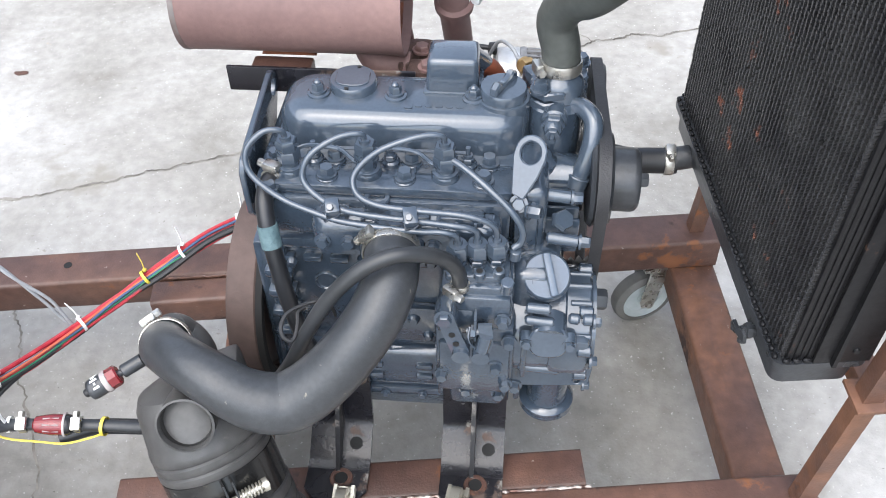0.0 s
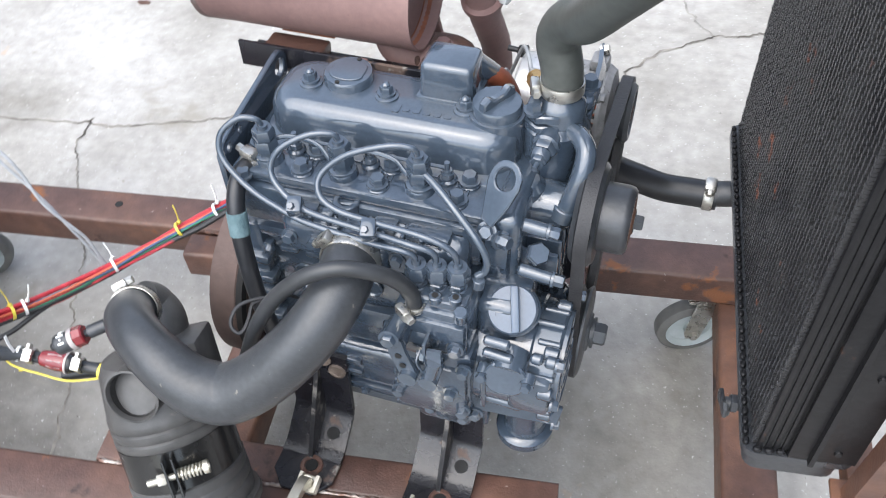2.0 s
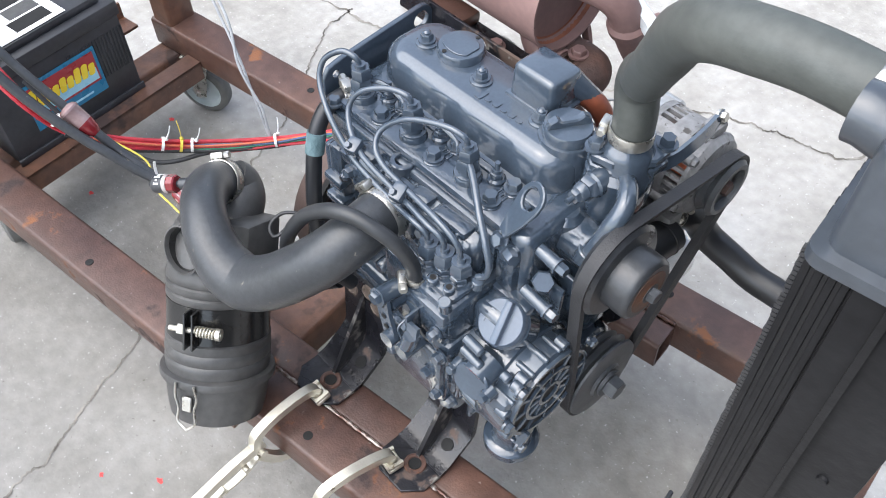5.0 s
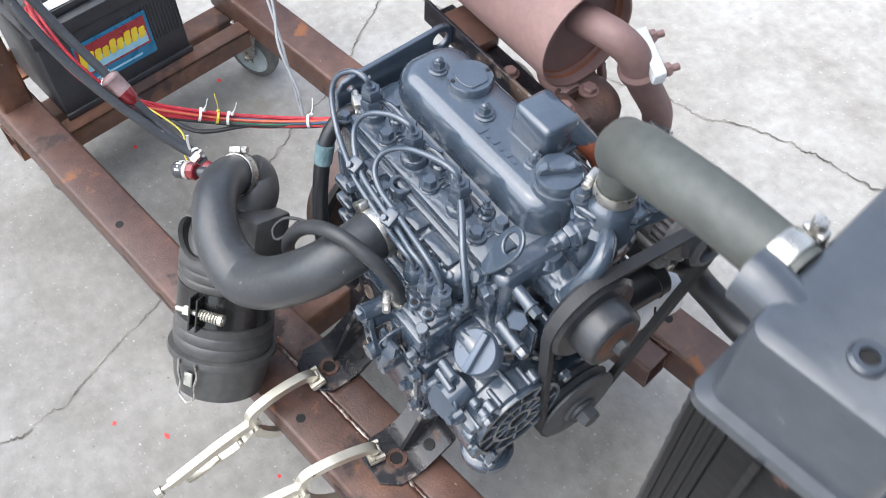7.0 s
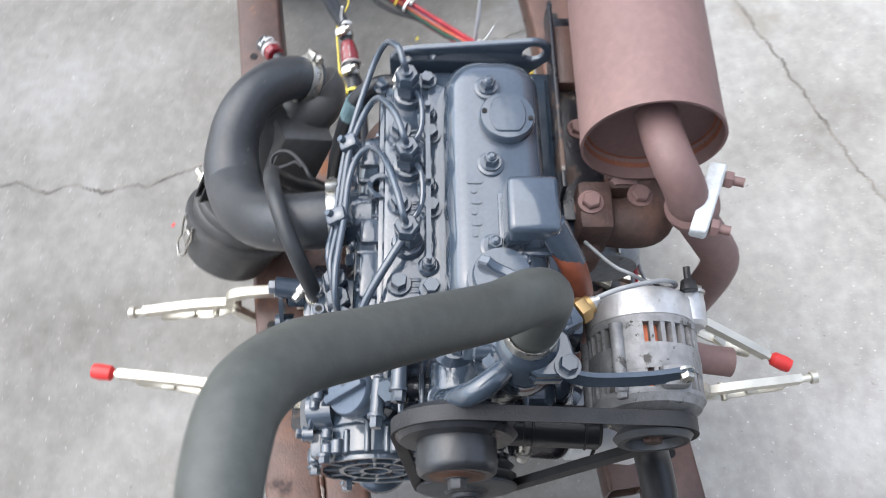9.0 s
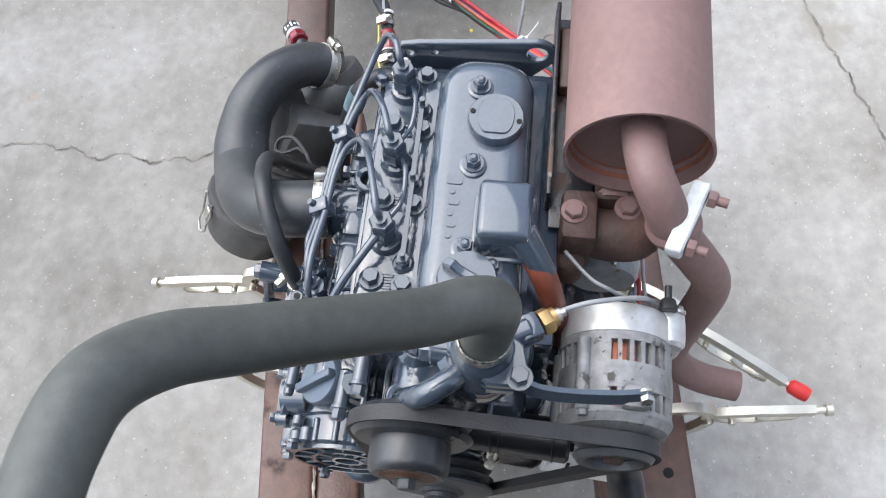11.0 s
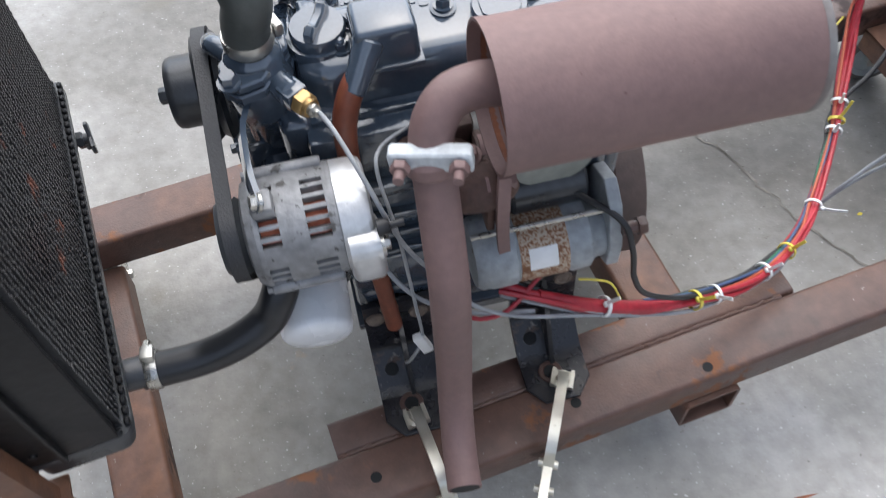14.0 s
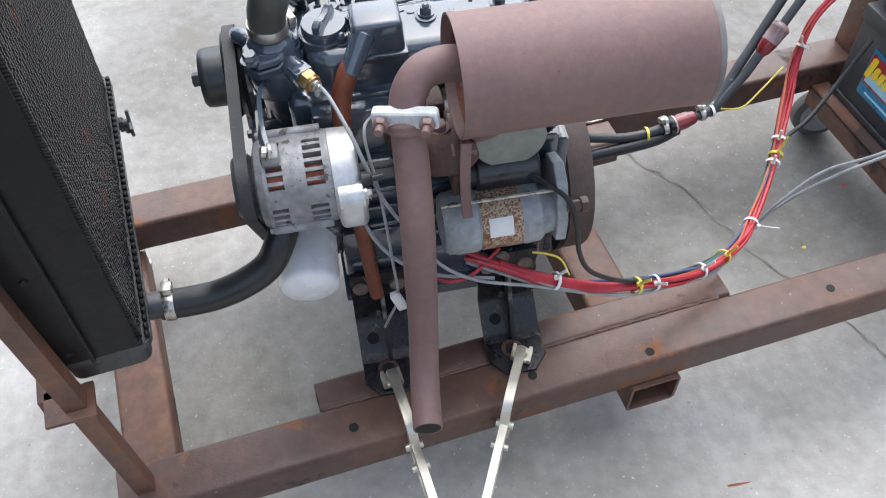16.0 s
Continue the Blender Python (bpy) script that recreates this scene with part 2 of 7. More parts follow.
BREATHER = surface("red_brown_rubber", [(0.3, (0.13, 0.034, 0.018)), (0.7, (0.22, 0.062, 0.03))], 30, 6, (0.4, 0.6), fine=(100, 0.2))
COPPER = surface("copper_windings", [(0.3, (0.35, 0.08, 0.04)), (0.7, (0.55, 0.17, 0.08))], 150, 5, (0.4, 0.6), metal=0.4)
# near-black for print and for discs that paint the shade in holes
DARK = surface("dark_recess", [(0.3, (0.006, 0.006, 0.006)), (0.7, (0.012, 0.012, 0.012))], 30, 4, (0.7, 0.9))
FILTERRED = surface("dark_red_filter", [(0.3, (0.14, 0.012, 0.016)), (0.7, (0.24, 0.022, 0.028))], 60, 5, (0.15, 0.3), coat=0.4)
CLEAR = surface("cloudy_plastic", [(0.3, (0.34, 0.3, 0.29)), (0.7, (0.46, 0.42, 0.4))], 60, 5, (0.15, 0.3))
REDCLEAR = surface("cloudy_tinted_plastic", [(0.3, (0.2, 0.12, 0.12)), (0.7, (0.34, 0.25, 0.245))], 60, 5, (0.1, 0.22), coat=0.5)
TYRE = surface("grey_caster_rubber", [(0.3, (0.1, 0.1, 0.095)), (0.7, (0.17, 0.17, 0.16))], 40, 6, (0.6, 0.8), bump=0.15)
WHEELHUB = surface("caster_hub_plastic", [(0.3, (0.34, 0.39, 0.4)), (0.7, (0.45, 0.5, 0.51))], 40, 5, (0.35, 0.5))
BATT = surface("battery_case", [(0.3, (0.028, 0.029, 0.033)), (0.7, (0.046, 0.047, 0.052))], 25, 6, (0.35, 0.5), bump=0.1, bump_scale=300, fine=(120, 0.12))
LBLUE = surface("label_blue", [(0.3, (0.01, 0.16, 0.3)), (0.7, (0.015, 0.2, 0.36))], 40, 4, (0.25, 0.35))
LSKY = surface("label_sky", [(0.3, (0.3, 0.6, 0.75)), (0.7, (0.38, 0.68, 0.8))], 40, 4, (0.25, 0.35))
LRED = surface("label_red", [(0.3, (0.3, 0.02, 0.03)), (0.7, (0.38, 0.03, 0.04))], 40, 4, (0.25, 0.35))
LYEL = surface("label_yellow", [(0.3, (0.85, 0.6, 0.03)), (0.7, (0.9, 0.68, 0.05))], 40, 4, (0.25, 0.35))
PAPER = surface("white_label", [(0.3, (0.7, 0.7, 0.68)), (0.7, (0.8, 0.8, 0.79))], 60, 5, (0.45, 0.6))
RUSTBAND = surface("rust_eaten_band", [(0.36, (0.16, 0.07, 0.035)), (0.47, (0.3, 0.15, 0.075)), (0.54, (0.46, 0.38, 0.29))], 420, 6, (0.5, 0.8), metal=0.2, bump=0.4, spots=[((0.2, 0.09, 0.045), 40, 0.58)])
CONCRETE = surface("concrete", [(0.34, (0.236, 0.223, 0.199)), (0.45, (0.319, 0.305, 0.279)), (0.54, (0.375, 0.361, 0.336)), (0.66, (0.449, 0.437, 0.418))], 2.4, 15, (0.75, 0.95), bump=0.45, bump_scale=150, fine=(45, 0.11), distort=0.25, broken=0.66,
                   spots=[((0.64, 0.625, 0.6), 170, 0.645), ((0.29, 0.272, 0.24), 55, 0.665), ((0.74, 0.73, 0.71), 70, 0.7), ((0.29, 0.272, 0.236), 3.2, 0.625), ((0.15, 0.14, 0.12), 130, 0.675), ((0.42, 0.34, 0.27), 7.0, 0.7)], spec=0.35)
UNSEENWALL = surface("dark_unseen_wall", [(0.3, (0.07, 0.07, 0.068)), (0.7, (0.13, 0.125, 0.12))], 2.0, 8, (0.8, 0.95), bump=0.3, bump_scale=60, fine=(20, 0.15))
CRACKMAT = surface("crack_dirt", [(0.35, (0.07, 0.062, 0.052)), (0.62, (0.27, 0.25, 0.22))], 25, 7, (0.9, 1.0))




def painted_shade(m, centre, inner, outer, dark):
    """Shade painted into the slab's colour: a broad, ragged patch, darker by the factor dark."""
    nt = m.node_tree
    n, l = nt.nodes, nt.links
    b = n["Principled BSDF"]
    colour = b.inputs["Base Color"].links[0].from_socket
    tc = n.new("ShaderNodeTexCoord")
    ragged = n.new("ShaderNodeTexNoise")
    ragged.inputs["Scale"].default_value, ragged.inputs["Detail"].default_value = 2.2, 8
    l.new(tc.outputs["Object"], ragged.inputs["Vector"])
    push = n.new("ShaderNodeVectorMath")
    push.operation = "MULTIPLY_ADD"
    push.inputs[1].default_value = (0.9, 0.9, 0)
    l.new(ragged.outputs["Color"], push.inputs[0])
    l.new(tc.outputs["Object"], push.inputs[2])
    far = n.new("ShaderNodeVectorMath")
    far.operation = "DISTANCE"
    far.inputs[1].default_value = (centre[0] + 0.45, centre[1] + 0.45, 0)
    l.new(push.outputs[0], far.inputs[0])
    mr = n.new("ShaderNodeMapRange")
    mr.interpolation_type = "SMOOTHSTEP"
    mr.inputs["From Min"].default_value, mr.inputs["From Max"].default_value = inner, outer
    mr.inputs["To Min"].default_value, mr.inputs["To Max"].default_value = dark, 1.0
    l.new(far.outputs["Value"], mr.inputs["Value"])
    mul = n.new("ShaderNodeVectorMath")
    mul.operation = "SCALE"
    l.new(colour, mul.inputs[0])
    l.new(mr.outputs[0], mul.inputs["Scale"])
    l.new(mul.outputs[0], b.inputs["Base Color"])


# soft shade on the slab's near left side, put into its base colour
painted_shade(CONCRETE, (-0.5, -0.85), 0.6, 1.35, 0.69)

# ---- mesh helpers ----
TURN_CART = pose(0, 0, 0, 0, 0, 7.35)
BASE = {}


def V(*a):
    return Vector(a)


def towards(d, p=(0, 0, 0), spin=0.0):
    """The matrix that turns z to the direction d and moves to p."""
    q = Vector(d).normalized().to_track_quat("Z", "Y").to_matrix().to_4x4()
    return Matrix.Translation(p) @ q @ Matrix.Rotation(radians(spin), 4, "Z")


def box(c, s, bevel=0.0, seg=2, m=None):
    bm = bmesh.new()
    bmesh.ops.create_cube(bm, size=1.0)
    bmesh.ops.scale(bm, vec=s, verts=bm.verts)
    if bevel:
        bmesh.ops.bevel(bm, geom=bm.edges[:], offset=min(bevel, 0.49 * min(s)), segments=seg, profile=0.5, affect="EDGES")
    bmesh.ops.translate(bm, vec=c, verts=bm.verts)
    if m:
        bmesh.ops.transform(bm, matrix=m, verts=bm.verts)
    return bm


def span(x0, x1, y0, y1, z0, z1, bevel=0.0, seg=2, m=None):
    return box(((x0 + x1) / 2, (y0 + y1) / 2, (z0 + z1) / 2), (x1 - x0, y1 - y0, z1 - z0), bevel, seg, m)


def lathe(profile, p, d, seg=32, spin=0.0):
    """profile: (radius, height along d) from one end to the other; ends of radius 0 close it."""
    bm = bmesh.new()
    rings = []
    for r, h in profile:
        if r <= 1e-6:
            rings.append([bm.verts.new((0, 0, h))])
        else:
            rings.append([bm.verts.new((r * math.cos(2 * math.pi * i / seg), r * math.sin(2 * math.pi * i / seg), h)) for i in range(seg)])
    for a, b in zip(rings, rings[1:]):
        for i in range(seg):
            j = (i + 1) % seg
            if len(a) == 1 and len(b) == 1:
                continue
            if len(a) == 1:
                bm.faces.new((a[0], b[j], b[i]))
            elif len(b) == 1:
                bm.faces.new((a[i], a[j], b[0]))
            else:
                bm.faces.new((a[i], a[j], b[j], b[i]))
    bmesh.ops.recalc_face_normals(bm, faces=bm.faces[:])
    bmesh.ops.transform(bm, matrix=towards(d, p, spin), verts=bm.verts)
    return bm


def rod(p, q, r, r2=None, seg=20, bevel=0.0):
    d = Vector(q) - Vector(p)
    h = d.length
    r2 = r if r2 is None else r2
    b = min(bevel, h * 0.4, r * 0.8)
    prof = [(0, 0), (r - b, 0), (r, b), (r2, h - b), (r2 - b, h), (0, h)] if b else [(0, 0), (r, 0), (r2, h), (0, h)]
    return lathe(prof, p, d, seg)


def hexagon(p, d, r, h, spin=0.0):
    return lathe([(0, 0), (r, 0), (r, h * 0.8), (r * 0.86, h), (0, h)], p, d, 6, spin)


def smooth_path(pts, res=7):
    """Catmull-Rom through the points."""
    pts = [Vector(p) for p in pts]
    if len(pts) < 3:
        return pts
    ext = [2 * pts[0] - pts[1], *pts, 2 * pts[-1] - pts[-2]]
    out = []
    for i in range(1, len(ext) - 2):
        a, b, c, d = ext[i - 1:i + 3]
        for k in range(res):
            t = k / res
            out.append(0.5 * (2 * b + (c - a) * t + (2 * a - 5 * b + 4 * c - d) * t * t + (3 * b - a - 3 * c + d) * t ** 3))
    out.append(pts[-1])
    return out


def sweep(pts, r, seg=12, res=7, smooth=True, bore=0.0):
    """A round tube along the points. r: one radius, or one for each point. bore: the inner radius of its open ends."""
    radii = list(r) if isinstance(r, (list, tuple)) else None
    path = smooth_path(pts, res) if smooth else [Vector(p) for p in pts]
    n = len(path)
    bm = bmesh.new()
    tang = [(path[min(i + 1, n - 1)] - path[max(i - 1, 0)]).normalized() for i in range(n)]
    side = tang[0].orthogonal().normalized()
    rings = []
    for i, p in enumerate(path):
        side = (side - tang[i] * side.dot(tang[i])).normalized()
        up = tang[i].cross(side)
        if radii:
            f = i / (n - 1) * (len(radii) - 1)
            k = min(int(f), len(radii) - 2)
            rad = radii[k] + (radii[k + 1] - radii[k]) * (f - k)
        else:
            rad = r
        rings.append([bm.verts.new(p + rad * (math.cos(2 * math.pi * j / seg) * side + math.sin(2 * math.pi * j / seg) * up)) for j in range(seg)])
    for a, b in zip(rings, rings[1:]):
        for j in range(seg):
            bm.faces.new((a[j], a[(j + 1) % seg], b[(j + 1) % seg], b[j]))
    for ring, p, t, s in ((rings[0], path[0], tang[0], 1), (rings[-1], path[-1], tang[-1], -1)):
        if bore:
            rad = (ring[0].co - p).length
            inner = [bm.verts.new(p + (v.co - p) * (bore / rad)) for v in ring]
            deep = [bm.verts.new(v.co + t * s * bore * 1.5) for v in inner]
            for j in range(seg):
                k = (j + 1) % seg
                bm.faces.new((ring[j], ring[k], inner[k], inner[j]))
                bm.faces.new((inner[j], inner[k], deep[k], deep[j]))
            bm.faces.new(deep)
        else:
            bm.faces.new(ring)
    bmesh.ops.recalc_face_normals(bm, faces=bm.faces[:])
    return bm


def ribbon(pts, width, thick, normal, res=7, smooth=True):
    """A flat strip along the points, width across normal x way, thick along the normal."""
    path = smooth_path(pts, res) if smooth else [Vector(p) for p in pts]
    nrm = Vector(normal).normalized()
    bm = bmesh.new()
    rings = []
    n = len(path)
    for i, p in enumerate(path):
        t = (path[min(i + 1, n - 1)] - path[max(i - 1, 0)]).normalized()
        s = nrm.cross(t).normalized()
        o = t.cross(s)
        rings.append([bm.verts.new(p + a * width / 2 * s + b * thick / 2 * o) for a, b in ((-1, -1), (1, -1), (1, 1), (-1, 1))])
    for a, b in zip(rings, rings[1:]):
        for j in range(4):
            bm.faces.new((a[j], a[(j + 1) % 4], b[(j + 1) % 4], b[j]))
    bm.faces.new(rings[0])
    bm.faces.new(rings[-1])
    bmesh.ops.recalc_face_normals(bm, faces=bm.faces[:])
    return bm


def plate(outline, thick, m, bevel=0.0, holes=()):
    """A plate from a 2D outline in m's xy plane, thick along its z. holes: (x, y, r)."""
    bm = bmesh.new()
    loops = [[bm.verts.new((x, y, 0)) for x, y in outline]]
    for hx, hy, hr in holes:
        loops.append([bm.verts.new((hx + hr * math.cos(i * math.pi / 9), hy + hr * math.sin(i * math.pi / 9), 0)) for i in range(18)])
    edges = [bm.edges.new((lp[i], lp[(i + 1) % len(lp)])) for lp in loops for i in range(len(lp))]
    bmesh.ops.triangle_fill(bm, use_beauty=True, use_dissolve=False, edges=edges)
    ext = bmesh.ops.extrude_face_region(bm, geom=bm.faces[:])
    bmesh.ops.translate(bm, vec=(0, 0, thick), verts=[g for g in ext["geom"] if isinstance(g, bmesh.types.BMVert)])
    bmesh.ops.recalc_face_normals(bm, faces=bm.faces[:])
    if bevel:
        sharp = [e for e in bm.edges if len(e.link_faces) == 2 and e.calc_face_angle(0) > 1.2]
        bmesh.ops.bevel(bm, geom=sharp, offset=bevel, segments=1, affect="EDGES")
    bmesh.ops.transform(bm, matrix=m, verts=bm.verts)
    return bm


def rounded(x0, x1, y0, y1, r, n=6):
    """The outline of a rectangle with round corners."""
    pts = []
    for cx, cy, a0 in ((x1 - r, y1 - r, 0), (x0 + r, y1 - r, 90), (x0 + r, y0 + r, 180), (x1 - r, y0 + r, 270)):
        for i in range(n + 1):
            a = radians(a0 + 90 * i / n)
            pts.append((cx + r * math.cos(a), cy + r * math.sin(a)))
    return pts


def loft(layers):
    """layers: outlines of equal count as 3D points, from bottom to top; closed at both ends."""
    bm = bmesh.new()
    rings = [[bm.verts.new(p) for p in lay] for lay in layers]
    for a, b in zip(rings, rings[1:]):
        for j in range(len(a)):
            bm.faces.new((a[j], a[(j + 1) % len(a)], b[(j + 1) % len(a)], b[j]))
    bm.faces.new(rings[0])
    bm.faces.new(rings[-1])
    bmesh.ops.recalc_face_normals(bm, faces=bm.faces[:])
    return bm


def square_tube(axis, a, b, c0, c1, d0, d1, wall=0.004, r=0.006):
    """A hollow box tube from a to b along axis ('x', 'y' or 'z'), c and d the limits across."""
    bm = bmesh.new()
    outer = rounded(c0, c1, d0, d1, r, 3)
    inner = rounded(c0 + wall, c1 - wall, d0 + wall, d1 - wall, max(r - wall, 0.002), 3)
    place = {"x": lambda t, u, v: (t, u, v), "y": lambda t, u, v: (u, t, v), "z": lambda t, u, v: (u, v, t)}[axis]
    ro = [[bm.verts.new(place(t, u, v)) for u, v in outer] for t in (a, b)]
    ri = [[bm.verts.new(place(t, u, v)) for u, v in inner] for t in (a, b)]
    k = len(outer)
    for i in range(k):
        j = (i + 1) % k
        bm.faces.new((ro[0][i], ro[0][j], ro[1][j], ro[1][i]))
        bm.faces.new((ri[0][i], ri[0][j], ri[1][j], ri[1][i]))
        for e in (0, 1):
            bm.faces.new((ro[e][i], ro[e][j], ri[e][j], ri[e][i]))
    bmesh.ops.recalc_face_normals(bm, faces=bm.faces[:])
    return bm


def thing(name, base, label, category, group="", turn=0.0, level=False):
    ob = new(name)
    ob.empty_display_size = 0.05
    here = pose(*base, 0, 0, turn)
    BASE[ob] = here.inverted()
    ob.matrix_basis = here if level else LEAN @ here
    return tagged(ob, label, category, group)


def finish(bms, inv):
    total = bmesh.new()
    for b in bms if isinstance(bms, (list, tuple)) else [bms]:
        tmp = bpy.data.meshes.new("tmp")
        b.to_mesh(tmp)
        total.from_mesh(tmp)
        bpy.data.meshes.remove(tmp)
        b.free()
    if inv is not None:
        bmesh.ops.transform(total, matrix=inv, verts=total.verts)
    return total


def part(name, bms, material, parent, label=""):
    """Links bmeshes, drawn in the place's coordinates, as one mesh under a thing or under a part."""
    bm = finish(bms, BASE[parent])
    me = bpy.data.meshes.new(name)
    bm.to_mesh(me)
    bm.free()
    me.materials.append(material)
    me.polygons.foreach_set("use_smooth", [True] * len(me.polygons))
    me.set_sharp_from_angle(angle=radians(38))
    ob = new(name, me)
    ob.parent = parent
    BASE[ob] = BASE[parent]
    return tagged(ob, label)


def solid(name, bms, material, label, category, base=(0, 0, 0), group="", kind="", level=False):
    """A thing that is one mesh."""
    inv = Matrix.Translation(base).inverted()
    bm = finish(bms, inv)
    me = bpy.data.meshes.new(name)
    bm.to_mesh(me)
    bm.free()
    me.materials.append(material)
    me.polygons.foreach_set("use_smooth", [True] * len(me.polygons))
    me.set_sharp_from_angle(angle=radians(38))
    ob = new(name, me)
    here = Matrix.Translation(base)
    ob.matrix_basis = here if level else LEAN @ here
    BASE[ob] = inv
    return tagged(ob, label, category, group, kind)


def turned(bms, m=TURN_CART):
    for b in bms:
        bmesh.ops.transform(b, matrix=m, verts=b.verts)
    return bms


BOLTS = {}


def bolt(parent, p, d, r=0.006, h=0.006, material=None, name="bolt", washer=True, stud=0.0, label=""):
    """A hex-headed bolt or nut, all alike ones on one mesh."""
    material = material or PAINT
    key = (r, h, material.name, washer, stud)
    if key not in BOLTS:
        bs = [hexagon((0, 0, 0.001), (0, 0, 1), r, h)]
        if washer:
            bs.append(rod((0, 0, -0.001), (0, 0, 0.0015), r * 1.35, seg=16))
        if stud:
            bs.append(lathe([(0, h), (r * 0.62, h), (r * 0.6, h + stud * 0.6), (r * 0.3, h + stud), (0, h + stud)], (0, 0, 0), (0, 0, 1), 12))
        bm = finish(bs, None)
        me = bpy.data.meshes.new(name)
        bm.to_mesh(me)
        bm.free()
        me.materials.append(material)
        me.polygons.foreach_set("use_smooth", [True] * len(me.polygons))
        me.set_sharp_from_angle(angle=radians(35))
        BOLTS[key] = me
    ob = new(name, BOLTS[key])
    ob.parent = parent
    ob.matrix_basis = BASE[parent] @ towards(d, p, random.uniform(0, 60))
    return tagged(ob, label)


def hose_clamp(parent, p, d, r, screw=(0, 0, 1), width=0.011):
    """A worm-drive band round a hose, with its screw housing."""
    d = Vector(d).normalized()
    s = Vector(screw)
    s = (s - d * s.dot(d)).normalized()
    p = Vector(p)
    w = width / 2
    band = lathe([(r, -w), (r + 0.0012, -w), (r + 0.0018, -w * 0.7), (r + 0.0018, w * 0.7), (r + 0.0012, w), (r, w)], p, d, 28)
    t = d.cross(s)
    house = box((0, 0, 0), (0.016, 0.012, 0.008), 0.002, 2, Matrix.Translation(p + s * (r + 0.005)) @ Matrix((t, d, s)).transposed().to_4x4())
    c = part("hose_clamp", [band, house], STEEL, parent, "bright steel worm-drive clamp")
    part("screw", [hexagon(p + s * (r + 0.005) + t * 0.007, t, 0.0042, 0.007)], STEEL, c)
    return c

# ---- ground ----
gm = bmesh.new()
bmesh.ops.create_grid(gm, x_segments=8, y_segments=8, size=150)
ground = solid("ground", gm, CONCRETE, "pale weathered concrete slab with stains and cracks", "ground", kind="structure", level=True)


# walls added out of view, to darken reflections and hold back low sky light
for nm, (x0, x1, y0, y1) in (("unseen_wall_north", (-6.0, 6.0, 4.6, 4.8)), ("unseen_wall_east", (5.2, 5.4, -6.0, 4.6)), ("unseen_wall_west", (-6.2, -6.0, -6.0, 4.8))):
    solid(nm, span(x0, x1, y0, y1, 0, 1.6 if nm == "unseen_wall_north" else 3.4), UNSEENWALL, "plain dark wall out of view, added to darken reflections", "wall", kind="structure", level=True)


def crack(points, width, seed, branch=True):
    """A wandering crack that lies in the slab as a dark, uneven seam."""
    rnd = random.Random(seed)
    path = smooth_path([(x, y, 0) for x, y in points], 14)
    bm = bmesh.new()
    prev = None
    for i, p in enumerate(path):
        t = (path[min(i + 1, len(path) - 1)] - path[max(i - 1, 0)]).normalized()
        s = Vector((-t.y, t.x, 0))
        off = (noise.noise(p * 35) * 0.009 + rnd.uniform(-0.0025, 0.0025))
        w = width * 0.6 * (0.35 + 0.9 * abs(noise.noise(p * 22 + Vector((seed, 0, 0))))) + 0.0004
        c = p + s * off
        cur = [bm.verts.new((c + s * w).to_3d() + Vector((0, 0, 0.0012))), bm.verts.new((c - s * w).to_3d() + Vector((0, 0, 0.0012)))]
        if prev:
            bm.faces.new((prev[0], prev[1], cur[1], cur[0]))
        prev = cur
    bmesh.ops.recalc_face_normals(bm, faces=bm.faces[:])
    return solid("ground_crack", bm, CRACKMAT, "thin wandering crack filled with dark grit", "crack", kind="structure", level=True)


crack([(-2.1, 0.3), (-1.4, 0.38), (-1.05, 0.44), (-0.858, 0.466), (-0.794, 0.474), (-0.735, 0.497), (-0.661, 0.522), (-0.605, 0.545), (-0.56, 0.56), (-0.51, 0.582), (-0.45, 0.605), (-0.409, 0.618), (-0.37, 0.634), (-0.323, 0.658), (-0.27, 0.684), (-0.228, 0.686), (-0.174, 0.722), (-0.12, 0.753), (-0.064, 0.773), (-0.02, 0.785), (0.027, 0.796), (0.095, 0.81), (0.127, 0.87), (0.189, 0.943), (0.266, 1.0), (0.314, 1.01), (0.351, 1.029), (0.412, 1.03), (0.486, 1.051), (0.9, 1.13), (1.6, 1.35)], 0.006, 1)
crack([(-0.872, 0.48), (-0.863, 0.437), (-0.85, 0.398), (-0.815, 0.345), (-0.778, 0.29), (-0.744, 0.25), (-0.724, 0.215), (-0.693, 0.175), (-0.64, 0.06), (-0.589, -0.03), (-0.54, -0.13), (-0.506, -0.22), (-0.477, -0.267), (-0.446, -0.3), (-0.428, -0.345), (-0.418, -0.38), (-0.4, -0.415), (-0.385, -0.45), (-0.368, -0.49), (-0.36, -0.535), (-0.353, -0.575), (-0.368, -0.615), (-0.357, -0.655), (-0.371, -0.71), (-0.376, -0.785), (-0.371, -0.85), (-0.39, -1.1), (-0.34, -1.5)], 0.0036, 2)
crack([(0.266, 1.0), (0.19, 1.11), (0.15, 1.3), (0.05, 1.8)], 0.0014, 3)

